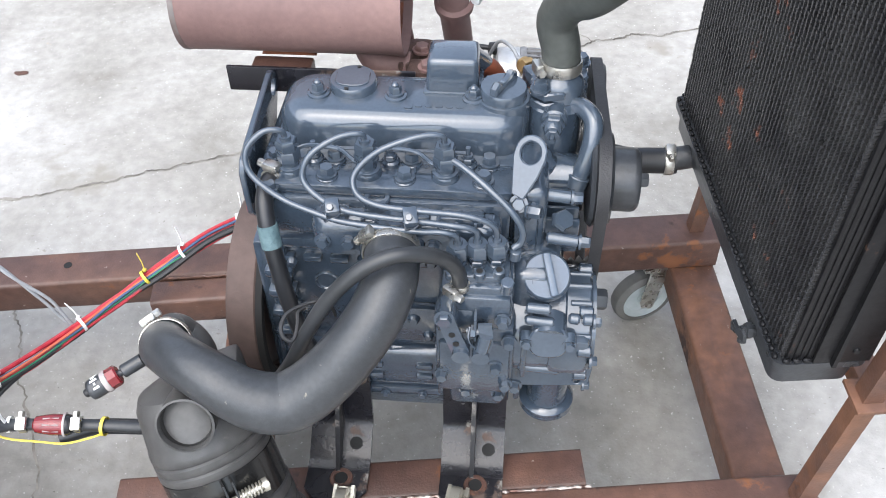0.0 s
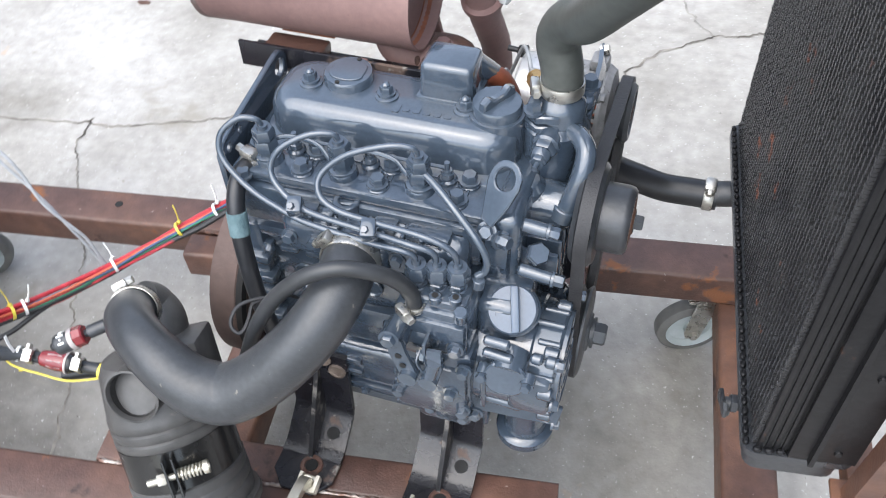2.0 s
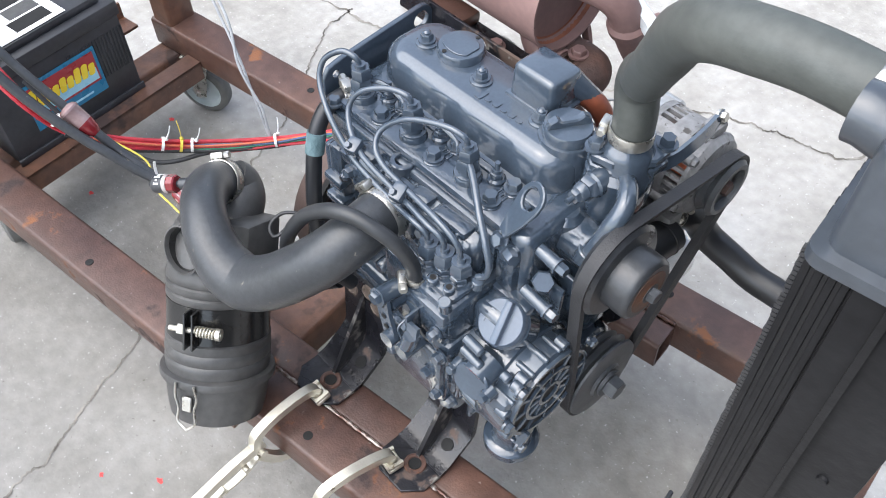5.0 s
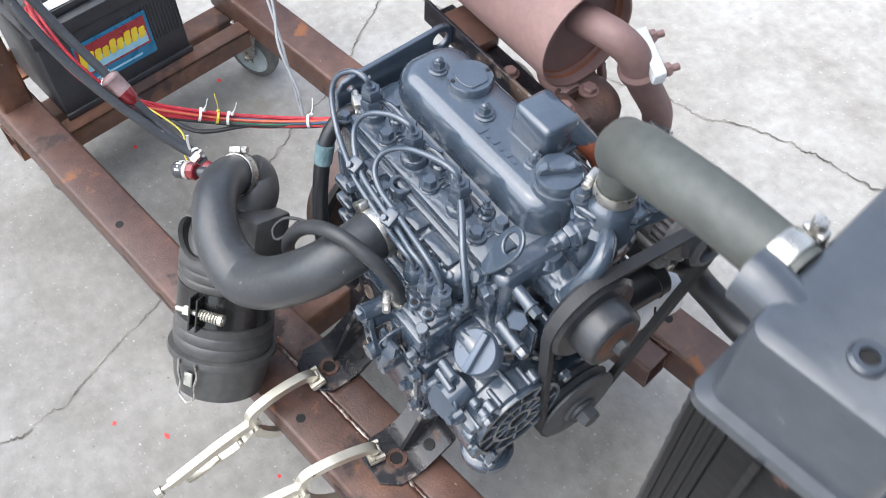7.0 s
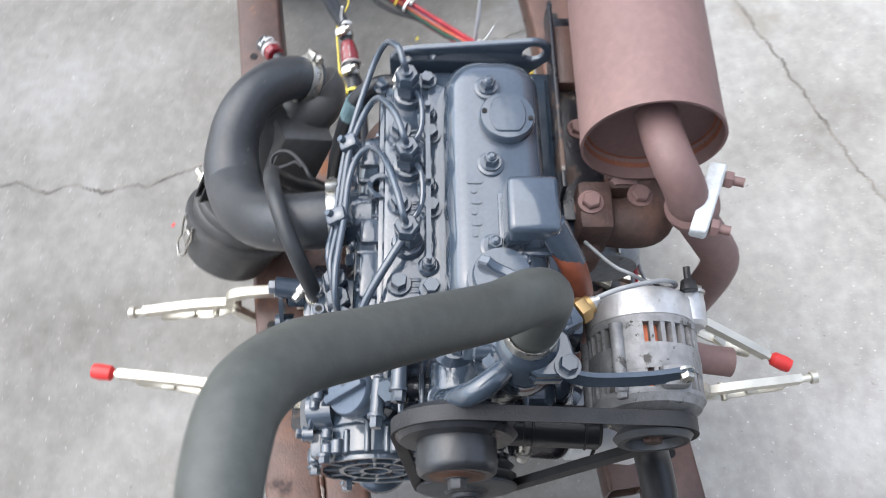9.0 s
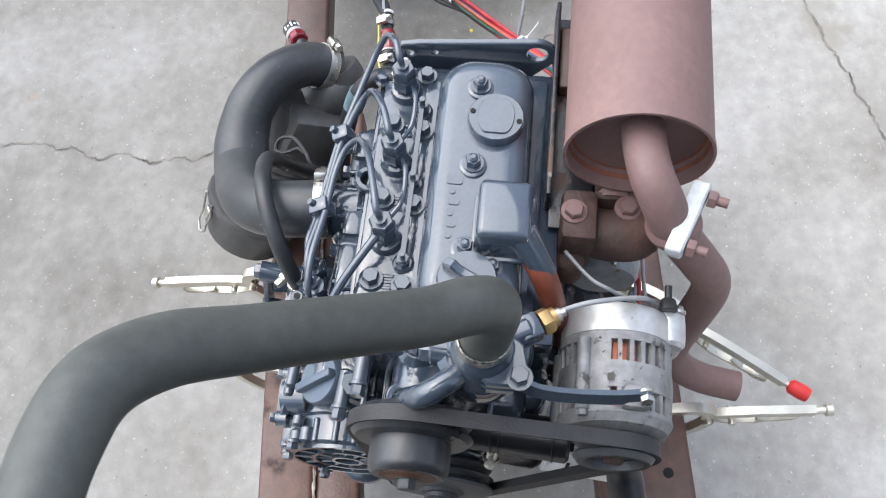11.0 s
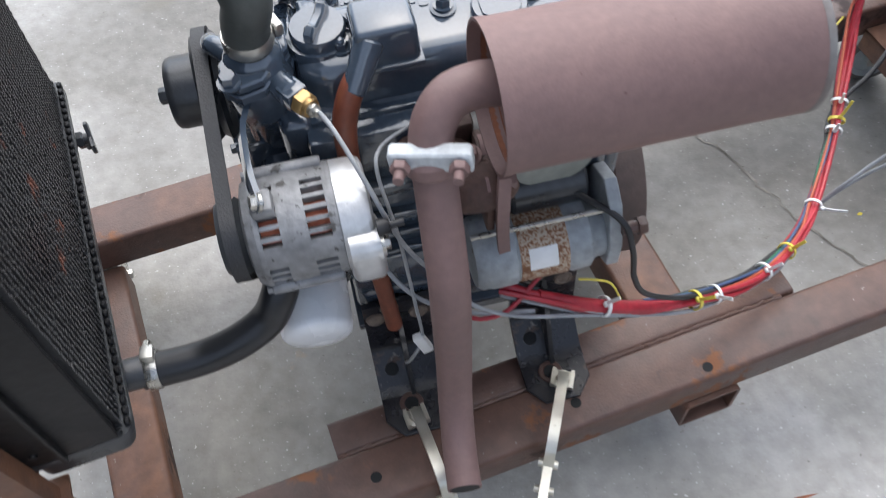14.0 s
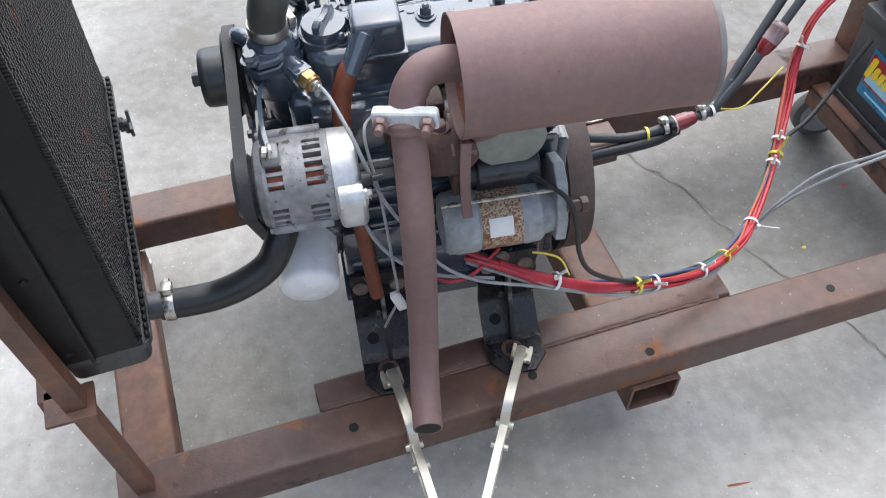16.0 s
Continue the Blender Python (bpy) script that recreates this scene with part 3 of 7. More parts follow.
# spots of paint and rust on the slab
RED_SPOT, YELLOW_SPOT = "small spot of red marking paint on concrete", "small spot of yellow marking paint on concrete"
for sx, sy, sr, sm, nm, lb in ((-0.226, -0.396, 0.0055, REDTIP, "paint_spot", RED_SPOT), (-0.29, -0.45, 0.004, REDTIP, "paint_spot", RED_SPOT), (-0.074, -0.294, 0.0035, REDTIP, "paint_spot", RED_SPOT),
                               (-0.782, -0.19, 0.0055, REDTIP, "paint_spot", RED_SPOT), (-0.845, 0.017, 0.006, REDTIP, "paint_spot", RED_SPOT), (-0.651, -0.071, 0.004, YELLOW, "paint_spot", YELLOW_SPOT),
                               (-0.376, 0.304, 0.003, WELD_RUST, "rust_stain", "short streak of orange rust on concrete"), (-0.97, 0.86, 0.012, DARKRUST, "rust_stain", "small brown rust mark on concrete")):
    rnd = random.Random(int(sx * 999))
    bm = bmesh.new()
    st = (7.0 if sm is WELD_RUST else 1.6) if nm == "rust_stain" else 1.2
    bm.faces.new([bm.verts.new((sx + st * sr * math.cos(k * 0.5236) * rnd.uniform(0.5, 1.1), sy + sr * math.sin(k * 0.5236) * rnd.uniform(0.4, 1.0), 0.001)) for k in range(12)])
    solid(nm, bm, sm, lb, "stain", kind="structure", level=True)

# ---- cart ----
cart = thing("steel_cart", (0, 0, 0), "rusty brown welded steel tube cart on grey casters", "cart", turn=7.35, level=True)
RT, RB, XB = 0.192, 0.137, 0.082


def cpart(name, bms, material, parent=cart, label=""):
    return part(name, turned(bms if isinstance(bms, list) else [bms]), material, parent, label)


cpart("long_rail", [square_tube("x", -0.87, 0.432, 0.1685, 0.2310, RB, RT)], RUST)
cpart("long_rail", [square_tube("x", -0.87, 0.436, -0.2620, -0.1985, RB, RT)], RUST)
cpart("cross_tube", [square_tube("y", -0.2, 0.233, 0.367, 0.432, XB, RB - 0.0005)], ORANGERUST)
cpart("cross_tube", [square_tube("y", -0.264, 0.236, -0.277, -0.205, XB, RB - 0.0005)], ORANGERUST)
cpart("cross_tube", [square_tube("y", -0.264, 0.233, -0.87, -0.818, XB, RB - 0.0005)], ORANGERUST)
cpart("inner_rail", [square_tube("x", -0.375, 0.188, 0.124, 0.1665, RB + 0.003, RT - 0.004)], RUST, label="short rusty tube welded along the rail")
cpart("inner_rail", [square_tube("x", -0.362, 0.182, -0.1965, -0.1455, RB + 0.003, RT - 0.004)], RUST, label="short rusty tube welded along the rail")
for y in (0.1675, -0.1975):
    rnd = random.Random(5)
    pts, rr = [], []
    for k in range(140):
        x = -0.355 + k * 0.0039
        pts.append((x, y + rnd.uniform(-0.0006, 0.0006), RT - 0.0035 + rnd.uniform(-0.0005, 0.0005)))
        rr.append(0.0022 + rnd.uniform(-0.0008, 0.0012))
    cpart("weld_bead", [sweep(pts, rr, 7, 1, smooth=False)], WELDLINE if y < 0 else RUST)
for y, xs in ((0.203, (-0.505, -0.073, 0.157)), (0.2175, (-0.228,)), (-0.2415, (-0.495, -0.07))):
    for x in xs:
        cpart("drilled_hole", [rod((x, y, RT - 0.004), (x, y, RT + 0.0006), 0.006, seg=18)], DARK)
cpart("corner_post", [square_tube("z", RT, 0.95, -0.866, -0.816, 0.172, 0.226)], ORANGERUST)
cpart("corner_post", [square_tube("z", RT, 0.95, -0.866, -0.816, -0.256, -0.204)], ORANGERUST)
# angle irons under the battery
cpart("battery_ledge", [span(-0.781, -0.748, -0.197, 0.167, 0.149, 0.154), span(-0.753, -0.748, -0.197, 0.167, 0.118, 0.154)], ORANGERUST, label="rusty angle iron ledge")
cpart("battery_ledge", [span(-0.966, -0.921, -0.197, 0.167, 0.149, 0.154), span(-0.966, -0.961, -0.197, 0.167, 0.154, 0.184)], ORANGERUST, label="rusty angle iron ledge")
# uprights and crossbar that carry the radiator
for y, x in ((0.199, 0.391), (-0.23, 0.405)):
    cpart("radiator_post", [loft([[(x + 0.09 * (z - RT) + u, y + v, z) for u, v in ((0, -0.01), (0.02, -0.01), (0.02, 0.01), (0, 0.01))] for z in (RT - 0.001, 0.66)])], ORANGERUST)
    cpart("mounting_tab", [span(x + 0.01, x + 0.058, y - 0.02, y + 0.02, 0.387, 0.392, 0.001)], ORANGERUST)
cpart("radiator_crossbar", [span(0.43, 0.455, -0.22, 0.19, 0.368, 0.392, 0.002)], ORANGERUST)


def caster(x, y, yaw, trail=0.012):
    """A swivel caster under a rail: plate and fork, with a grey wheel."""
    m = TURN_CART @ pose(x, y, 0, 0, 0, yaw)
    cheek = [(-0.016, 0.118), (0.016, 0.118), (trail + 0.014, 0.055), (trail + 0.010, 0.042), (trail - 0.010, 0.042), (trail - 0.014, 0.06)]
    f = part("caster", turned([span(-0.03, 0.03, -0.026, 0.026, RB - 0.006, RB - 0.0005, 0.001), rod((0, 0, 0.12), (0, 0, RB - 0.005), 0.024, bevel=0.003),
                               plate(cheek, 0.003, Matrix.Translation((0, 0.0195, 0)) @ pose(0, 0, 0, 90, 0, 0), 0.0008),
                               plate(cheek, 0.003, Matrix.Translation((0, -0.0165, 0)) @ pose(0, 0, 0, 90, 0, 0), 0.0008),
                               span(-0.016, 0.016, -0.0195, 0.0195, 0.115, 0.121, 0.001)], m), STEEL, cart, "swivel caster with zinc fork and grey wheel")
    c = (trail, 0, 0.051)
    part("tyre", turned([lathe([(0.038, -0.013), (0.044, -0.013), (0.0495, -0.009), (0.051, 0), (0.0495, 0.009), (0.044, 0.013), (0.038, 0.013)], c, (0, 1, 0), 40)], m), TYRE, f)
    part("wheel_hub", turned([lathe([(0, -0.012), (0.010, -0.014), (0.012, -0.006), (0.031, -0.005), (0.038, -0.012), (0.039, 0), (0.038, 0.012), (0.031, 0.005), (0.012, 0.006), (0.010, 0.014), (0, 0.012)], c, (0, 1, 0), 32)], m), WHEELHUB, f)
    for e in (-1, 1):
        part("axle_nut", turned([hexagon((trail, e * 0.0195, 0.051), (0, e, 0), 0.007, 0.006)], m), STEEL, f)


caster(0.353, 0.2, 195)
caster(-0.79, 0.199, 200)
caster(-0.81, -0.228, 165)
caster(0.398, -0.236, 265)

# ---- engine ----
engine = thing("diesel_engine", (0, 0, 0.25), "small three-cylinder diesel engine freshly painted glossy blue-grey", "engine")
E_ = engine
CYL = (-0.094, -0.0205, 0.053)

# crankcase with its ribs, plugs and side pads
block = [span(-0.126, 0.122, -0.082, 0.078, 0.365, 0.528, 0.008), span(-0.122, 0.118, -0.095, 0.092, 0.305, 0.372, 0.012, 3)]
for i in range(7):
    x = -0.118 + i * 0.0275
    block.append(span(x, x + 0.02, -0.091, -0.08, 0.497, 0.505, 0.003))
    if i % 2:
        block.append(span(x, x + 0.019, -0.1, -0.08, 0.325, 0.335, 0.003))
        block.append(span(x, x + 0.019, -0.1, -0.08, 0.343, 0.353, 0.003))
block += [span(-0.128, -0.106, -0.092, 0.085, 0.31, 0.53, 0.005), span(-0.04, 0.05, -0.094, -0.08, 0.385, 0.44, 0.006), span(-0.125, 0.12, -0.09, 0.085, 0.515, 0.53, 0.004)]
for z in (0.39, 0.42, 0.45, 0.48):
    block.append(span(-0.13, -0.1, -0.1, -0.08, z, z + 0.012, 0.004))
    block.append(span(-0.1, 0.1, 0.075, 0.087, z, z + 0.008, 0.003))
part("crankcase", block, CAST, E_)
for x in (-0.07, 0.0):
    part("core_plug", [lathe([(0.013, 0), (0.013, 0.002), (0.0115, 0.003), (0.010, 0.001), (0, 0.0005)], (x, -0.0825, 0.465), (0, -1, 0), 24)], PAINT, E_)
    part("core_plug", [lathe([(0.013, 0), (0.013, 0.002), (0.0115, 0.003), (0.010, 0.001), (0, 0.0005)], (x, 0.0785, 0.46), (0, 1, 0), 24)], PAINT, E_)
pan = [loft([[(x, y, 0.255) for x, y in rounded(-0.1, 0.11, -0.075, 0.075, 0.02)], [(x, y, 0.262) for x, y in rounded(-0.108, 0.118, -0.083, 0.083, 0.02)],
             [(x, y, 0.296) for x, y in rounded(-0.11, 0.12, -0.087, 0.087, 0.015)]]), span(-0.116, 0.124, -0.097, 0.095, 0.294, 0.306, 0.002)]
part("oil_pan", pan, CAST, E_)
for i in range(6):
    bolt(E_, (-0.1 + i * 0.042, -0.0985, 0.300), (0, -1, 0), 0.004, 0.004)

# cylinder head
head = [span(-0.128, 0.130, -0.083, 0.075, 0.527, 0.594, 0.005), span(-0.122, 0.118, -0.088, -0.03, 0.585, 0.598, 0.005), span(-0.118, 0.125, -0.05, 0.058, 0.59, 0.6, 0.003)]
for x in CYL:
    head.append(rod((x, -0.066, 0.592), (x, -0.068, 0.606), 0.0145, 0.013, bevel=0.002))
    head.append(rod((x + 0.02, -0.05, 0.592), (x + 0.02, -0.05, 0.603), 0.009, bevel=0.002))
    head.append(rod((x + 0.036, -0.074, 0.592), (x + 0.036, -0.074, 0.601), 0.0105, bevel=0.002))
    head.append(rod((x + 0.04, -0.048, 0.592), (x + 0.04, -0.048, 0.601), 0.0105, bevel=0.002))
part("cylinder_head", head, CAST, E_)
# raised casting marks on the head, as plain bars
marks = []
for x in (-0.057, 0.016, 0.087):
    for k in range(3):
        marks.append(span(x - 0.004 + k * 0.005, x - 0.001 + k * 0.005, -0.066, -0.056, 0.597, 0.5995, 0.0008))
for piece in marks:
    part("casting_mark", [piece], CAST, E_)
for x in CYL:
    bolt(E_, (x + 0.036, -0.074, 0.601), (0, 0, 1), 0.0072, 0.008)
    bolt(E_, (x + 0.04, -0.048, 0.601), (0, 0, 1), 0.0072, 0.008)
bolt(E_, (-0.112, -0.05, 0.6), (0, 0, 1), 0.0065, 0.007)
bolt(E_, (-0.110, -0.09, 0.594), (0, 0, 1), 0.0065, 0.006)

# rocker cover
cov = []
for z, i in ((0.595, -0.004), (0.6, -0.004), (0.6005, 0.0), (0.606, 0.0004), (0.6245, 0.0014), (0.6305, 0.0034), (0.6355, 0.0075), (0.6385, 0.0125), (0.6396, 0.019)):
    cov.append([(x, y, z) for x, y in rounded(-0.113 + i, 0.128 - i, -0.037 + i, 0.047 - i, 0.03 - i * 0.6, 8)])
part("rocker_cover", [loft(cov)], PAINT, E_, "smooth glossy blue-grey rocker cover")
part("filler_neck", [lathe([(0.027, 0.6), (0.0265, 0.638), (0.0255, 0.6425), (0.022, 0.643), (0, 0.643)], (0.103, 0.004, 0), (0, 0, 1), 36)], PAINT, E_)
logo = []
for k, (w, h) in enumerate(((0.008, 0.013), (0.007, 0.008), (0.007, 0.012), (0.007, 0.008), (0.007, 0.011), (0.007, 0.008))):
    x = 0.010 + k * 0.0098
    logo.append(plate(rounded(x, x + w, -0.017 - 0.003 * (k == 0), -0.017 + h - 0.003, 0.002, 3), 0.0016, Matrix.Translation((0, 0, 0.639))))
for piece in logo:
    part("raised_emblem", [piece], PAINT, E_)
for x in (-0.075, 0.0, 0.075):
    part("stud_boss", [lathe([(0.0115, 0.637), (0.011, 0.6415), (0.0085, 0.6425), (0, 0.6425)], (x, 0, 0), (0, 0, 1), 24)], PAINT, E_)
    bolt(E_, (x, 0, 0.6435), (0, 0, 1), 0.0064, 0.007, name="cap_nut", stud=0.0045)
disc = part("breather_plate", [lathe([(0.0235, 0.639), (0.0235, 0.6465), (0.022, 0.6485), (0, 0.649)], (-0.043, 0.015, 0), (0, 0, 1), 40)], PAINT, E_)
part("raised_pad", [plate([(-0.043 + 0.0165 * math.cos(a), 0.015 + 0.0085 * math.sin(a) + 0.0065 * (1 if math.sin(a) > 0 else -1)) for a in [k * math.pi / 12 + 0.13 for k in range(24)]], 0.0016, Matrix.Translation((0, 0, 0.6485)) @ pose(0, 0, 0, 0, 0, 0), 0.0004)], PAINT, disc)
for s in (-1, 1):
    part("screw", [rod((-0.043 + s * 0.0035, 0.015 + s * 0.019, 0.648), (-0.043 + s * 0.0035, 0.015 + s * 0.019, 0.6495), 0.0022, seg=12)], DARK, disc)
bm = box((0.054, 0.028, 0.655), (0.052, 0.044, 0.042), 0.006, 3)
for v in bm.verts:
    if v.co.z > 0.66:
        v.co.x = 0.054 + (v.co.x - 0.054) * 0.94
        v.co.y = 0.028 + (v.co.y - 0.028) * 0.93
bbx = part("breather_box", [bm], PAINT, E_)
part("box_flange", [span(0.026, 0.083, 0.004, 0.053, 0.637, 0.6425, 0.002)], PAINT, bbx)
part("spout", [rod((0.066, 0.040, 0.664), (0.087, 0.064, 0.633), 0.0125, 0.0098, bevel=0.002)], PAINT, bbx)
bolt(E_, (0.088, 0.022, 0.64), (0, 0, 1), 0.006, 0.007, stud=0.004)
cap = part("filler_cap", [lathe([(0.0228, 0.643), (0.0228, 0.6505), (0.0215, 0.653), (0, 0.654)], (0.103, 0.004, 0), (0, 0, 1), 36)], PAINT, E_)
fin = plate([(-0.021, 0), (0.021, 0), (0.0195, 0.008), (0.0125, 0.0115), (0.007, 0.0075), (-0.007, 0.0075), (-0.0125, 0.0115), (-0.0195, 0.008)], 0.008, Matrix.Translation((0.103, 0.004, 0.652)) @ pose(0, 0, 0, 0, 0, 62) @ pose(0, 0.004, 0, 90, 0, 0), 0.0015)
part("grip", [fin], PAINT, cap)

# injectors, leak-off pipe, glow plugs
for x in CYL:
    inj = part("injector", [lathe([(0.0125, 0.600), (0.0125, 0.606), (0.0095, 0.607), (0.0095, 0.614), (0.0, 0.614)], (x, -0.067, 0), (0, 0, 1), 20), hexagon((x, -0.067, 0.612), (0, -0.03, 1), 0.0115, 0.012, 10)], PAINT, E_)
    part("union_nut", [hexagon((x, -0.0675, 0.625), (0, -0.05, 1), 0.0105, 0.011, 25), rod((x, -0.068, 0.634), (x, -0.0685, 0.640), 0.0055)], PAINT, inj)
    part("glow_plug", [rod((x + 0.02, -0.05, 0.6), (x + 0.02, -0.05, 0.612), 0.0055, 0.0045), hexagon((x + 0.02, -0.05, 0.604), (0, 0, 1), 0.0065, 0.005), rod((x + 0.02, -0.05, 0.612), (x + 0.02, -0.05, 0.62), 0.0025)], PAINT, E_)
part("glow_plug_bar", [ribbon([(-0.074, -0.05, 0.6135), (-0.0005, -0.05, 0.6135), (0.073, -0.05, 0.6135)], 0.004, 0.001, (0, 0, 1), smooth=False)], PAINT, E_)
for a, b in zip(CYL, CYL[1:]):
    part("leak_off_pipe", [sweep([(a, -0.064, 0.617), (a + 0.018, -0.056, 0.62), (a + 0.045, -0.056, 0.617), (b - 0.012, -0.066, 0.612), (b, -0.067, 0.611)], 0.0022, 8)], PAINT, E_)
part("leak_off_pipe", [sweep([(0.057, -0.070, 0.622), (0.073, -0.080, 0.618), (0.097, -0.096, 0.607), (0.117, -0.107, 0.592), (0.1265, -0.111, 0.576), (0.126, -0.113, 0.562), (0.119, -0.116, 0.556)], 0.0036, 10)], PAINT, E_)

# injection pipes to the pump
pipes = (
    [(-0.094, -0.0685, 0.638), (-0.097, -0.071, 0.647), (-0.112, -0.076, 0.648), (-0.127, -0.086, 0.634), (-0.123, -0.096, 0.615), (-0.095, -0.108, 0.598), (-0.06, -0.118, 0.590), (-0.03, -0.124, 0.586), (0.03, -0.130, 0.585), (0.053, -0.133, 0.588), (0.067, -0.131, 0.583), (0.069, -0.130, 0.57)],
    [(-0.0205, -0.0685, 0.638), (-0.024, -0.071, 0.647), (-0.045, -0.078, 0.646), (-0.068, -0.090, 0.634), (-0.074, -0.100, 0.616), (-0.058, -0.111, 0.603), (-0.03, -0.119, 0.595), (0.03, -0.125, 0.593), (0.065, -0.130, 0.594), (0.084, -0.128, 0.588), (0.0865, -0.1265, 0.572)],
    [(0.053, -0.0685, 0.638), (0.05, -0.071, 0.648), (0.03, -0.076, 0.650), (-0.005, -0.086, 0.640), (-0.026, -0.098, 0.623), (-0.024, -0.110, 0.610), (-0.005, -0.117, 0.603), (0.03, -0.120, 0.601), (0.075, -0.125, 0.602), (0.100, -0.125, 0.592), (0.1045, -0.123, 0.572)])
for p in pipes:
    part("injection_pipe", [sweep(p, 0.003, 10, 6)], PAINT, E_)
for c, s in (((0.026, -0.1245, 0.5945), 1.0), ((-0.046, -0.1165, 0.595), 0.9)):
    clip = part("pipe_clip", [box((0, 0, 0), (0.014, 0.018 * s, 0.02), 0.003, 2, towards((0.1, -0.4, 1), c))], PAINT, E_)
    part("clip_screw", [hexagon(Vector(c) + V(0, -0.007, 0.008), (0, -0.6, 0.8), 0.0035, 0.004)], PAINT, clip)

# intake manifold
man = [loft([[(x, y, z + (y + 0.1) * 0.25) for x, y in rounded(-0.072 + i, 0.108 - i, -0.113 + i, -0.078, 0.016, 6)] for z, i in ((0.533, 0.004), (0.538, 0.0), (0.566, 0.0), (0.573, 0.003), (0.576, 0.008))])]
for x0, x1 in ((-0.062, -0.034), (0.018, 0.042), (0.05, 0.092)):
    man.append(span(x0, x1, -0.108, -0.09, 0.57, 0.582, 0.004, 2, None))
man += [rod((0.006, -0.095, 0.556), (0.006, -0.132, 0.554), 0.0245, seg=28, bevel=0.002), span(-0.026, 0.038, -0.122, -0.1, 0.528, 0.562, 0.01, 3),
        span(-0.118, 0.116, -0.093, -0.08, 0.54, 0.586, 0.004)]
part("intake_manifold", man, CAST, E_)
ring = part("plug_boss", [lathe([(0.013, -0.025), (0.0125, -0.001), (0.0115, 0.0), (0.0078, 0.0), (0.007, -0.001), (0.007, -0.012), (0, -0.012)], (-0.0095, -0.0900, 0.5895), (0, 0, 1), 28)], PAINT, E_)
part("plug_socket", [lathe([(0.0068, 0), (0.0068, 0.001), (0, 0.001)], (-0.0095, -0.0900, 0.5785), (0, 0, 1), 20)], DARK, ring)
for x in (-0.06, -0.035, 0.045, 0.1):
    bolt(E_, (x, -0.1135, 0.552), (0, -1, 0.1), 0.006, 0.006)

# lifting eye and rear end plate
eye = [(-0.007, -0.034), (0.004, -0.036), (0.011, -0.017), (0.0138, -0.003)] + [(0.0138 * math.cos(radians(a)), 0.0138 * math.sin(radians(a))) for a in range(20, 181, 20)] + [(-0.0138, -0.006)]
part("lifting_eye", [plate(eye, 0.0045, Matrix.Translation((0.132, -0.068, 0.631)) @ pose(0, 0, 0, 56, 0, -22) @ Matrix.Diagonal((1.12, 1.2, 1, 1)), 0.001, [(0, 0, 0.0086)])], PAINT, E_)
bolt(E_, (0.122, -0.094, 0.592), (0, -0.8, 0.5), 0.0065, 0.007)
bolt(E_, (0.132, -0.094, 0.584), (0.9, -0.4, 0.2), 0.0065, 0.012)
end = [(-0.083, 0.555), (-0.076, 0.545), (-0.03, 0.53), (0.02, 0.53), (0.035, 0.57), (0.062, 0.603)] + [(0.046 + 0.017 * math.cos(radians(a)), 0.613 + 0.017 * math.sin(radians(a))) for a in range(-20, 101, 20)] + [(-0.06, 0.618), (-0.076, 0.614), (-0.084, 0.603)]
part("end_plate", [plate(end, 0.006, pose(-0.1395, 0, 0, 90, 0, 90), 0.001, [(0.046, 0.613, 0.0095), (-0.068, 0.603, 0.004), (-0.045, 0.606, 0.003)])], PAINT, E_)
part("rear_housing", [span(-0.14, -0.126, -0.088, 0.085, 0.315, 0.52, 0.004)], CAST, E_)
fw = part("flywheel", [lathe([(0.0, -0.150), (0.093, -0.150), (0.096, -0.147), (0.107, -0.147), (0.109, -0.149), (0.109, -0.176), (0.107, -0.179), (0.086, -0.179), (0.084, -0.172), (0.03, -0.172), (0.03, -0.18), (0, -0.18)], (0, -0.0085, 0.3775), (1, 0, 0), 64)], FLY, E_, "dull brown flywheel")
part("ring_gear", [lathe([(0.1075, -0.1465), (0.1105, -0.1465), (0.1105, -0.1395), (0.1005, -0.1395), (0.1005, -0.1465)], (0, -0.0085, 0.3775), (1, 0, 0), 64)], DARK, fw)

# timing case, water pump and pump drives at the front end
GY, GZ, GR = -0.095, 0.440, 0.055
part("timing_case", [span(0.118, 0.162, -0.124, 0.075, 0.358, 0.53, 0.012, 3), span(0.12, 0.166, -0.1, -0.066, 0.5, 0.534, 0.005), span(0.12, 0.186, -0.112, -0.06, 0.345, 0.4, 0.014, 3)], CAST, E_)
part("gear_housing", [rod((0.12, GY, GZ), (0.2, GY, GZ), GR, seg=44, bevel=0.003), span(0.158, 0.198, GY - 0.058, GY - 0.02, GZ - 0.02, GZ + 0.03, 0.006)], PAINT, E_)
part("crank_seal_housing", [rod((0.12, -0.0085, 0.3775), (0.185, -0.0085, 0.3775), 0.05, 0.046, seg=32, bevel=0.006), span(0.12, 0.176, -0.02, 0.06, 0.42, 0.54, 0.014, 3)], CAST, E_)
part("water_pump", [rod((0.12, -0.024, 0.568), (0.184, -0.028, 0.5735), 0.026, 0.022, seg=32, bevel=0.006), span(0.12, 0.15, -0.088, 0.06, 0.5, 0.603, 0.01, 3), rod((0.152, 0.008, 0.545), (0.154, 0.014, 0.638), 0.026, 0.028, seg=32, bevel=0.006), rod((0.14, -0.03, 0.56), (0.14, -0.03, 0.6), 0.018, seg=24, bevel=0.006), span(0.118, 0.142, -0.096, -0.07, 0.53, 0.59, 0.007)], CAST, E_)
for k in range(7):
    y = -0.075 + k * 0.017
    part("cooling_rib", [span(0.148, 0.182, y, y + 0.0055, 0.515 - 0.003 * k, 0.557, 0.002)], CAST, E_)
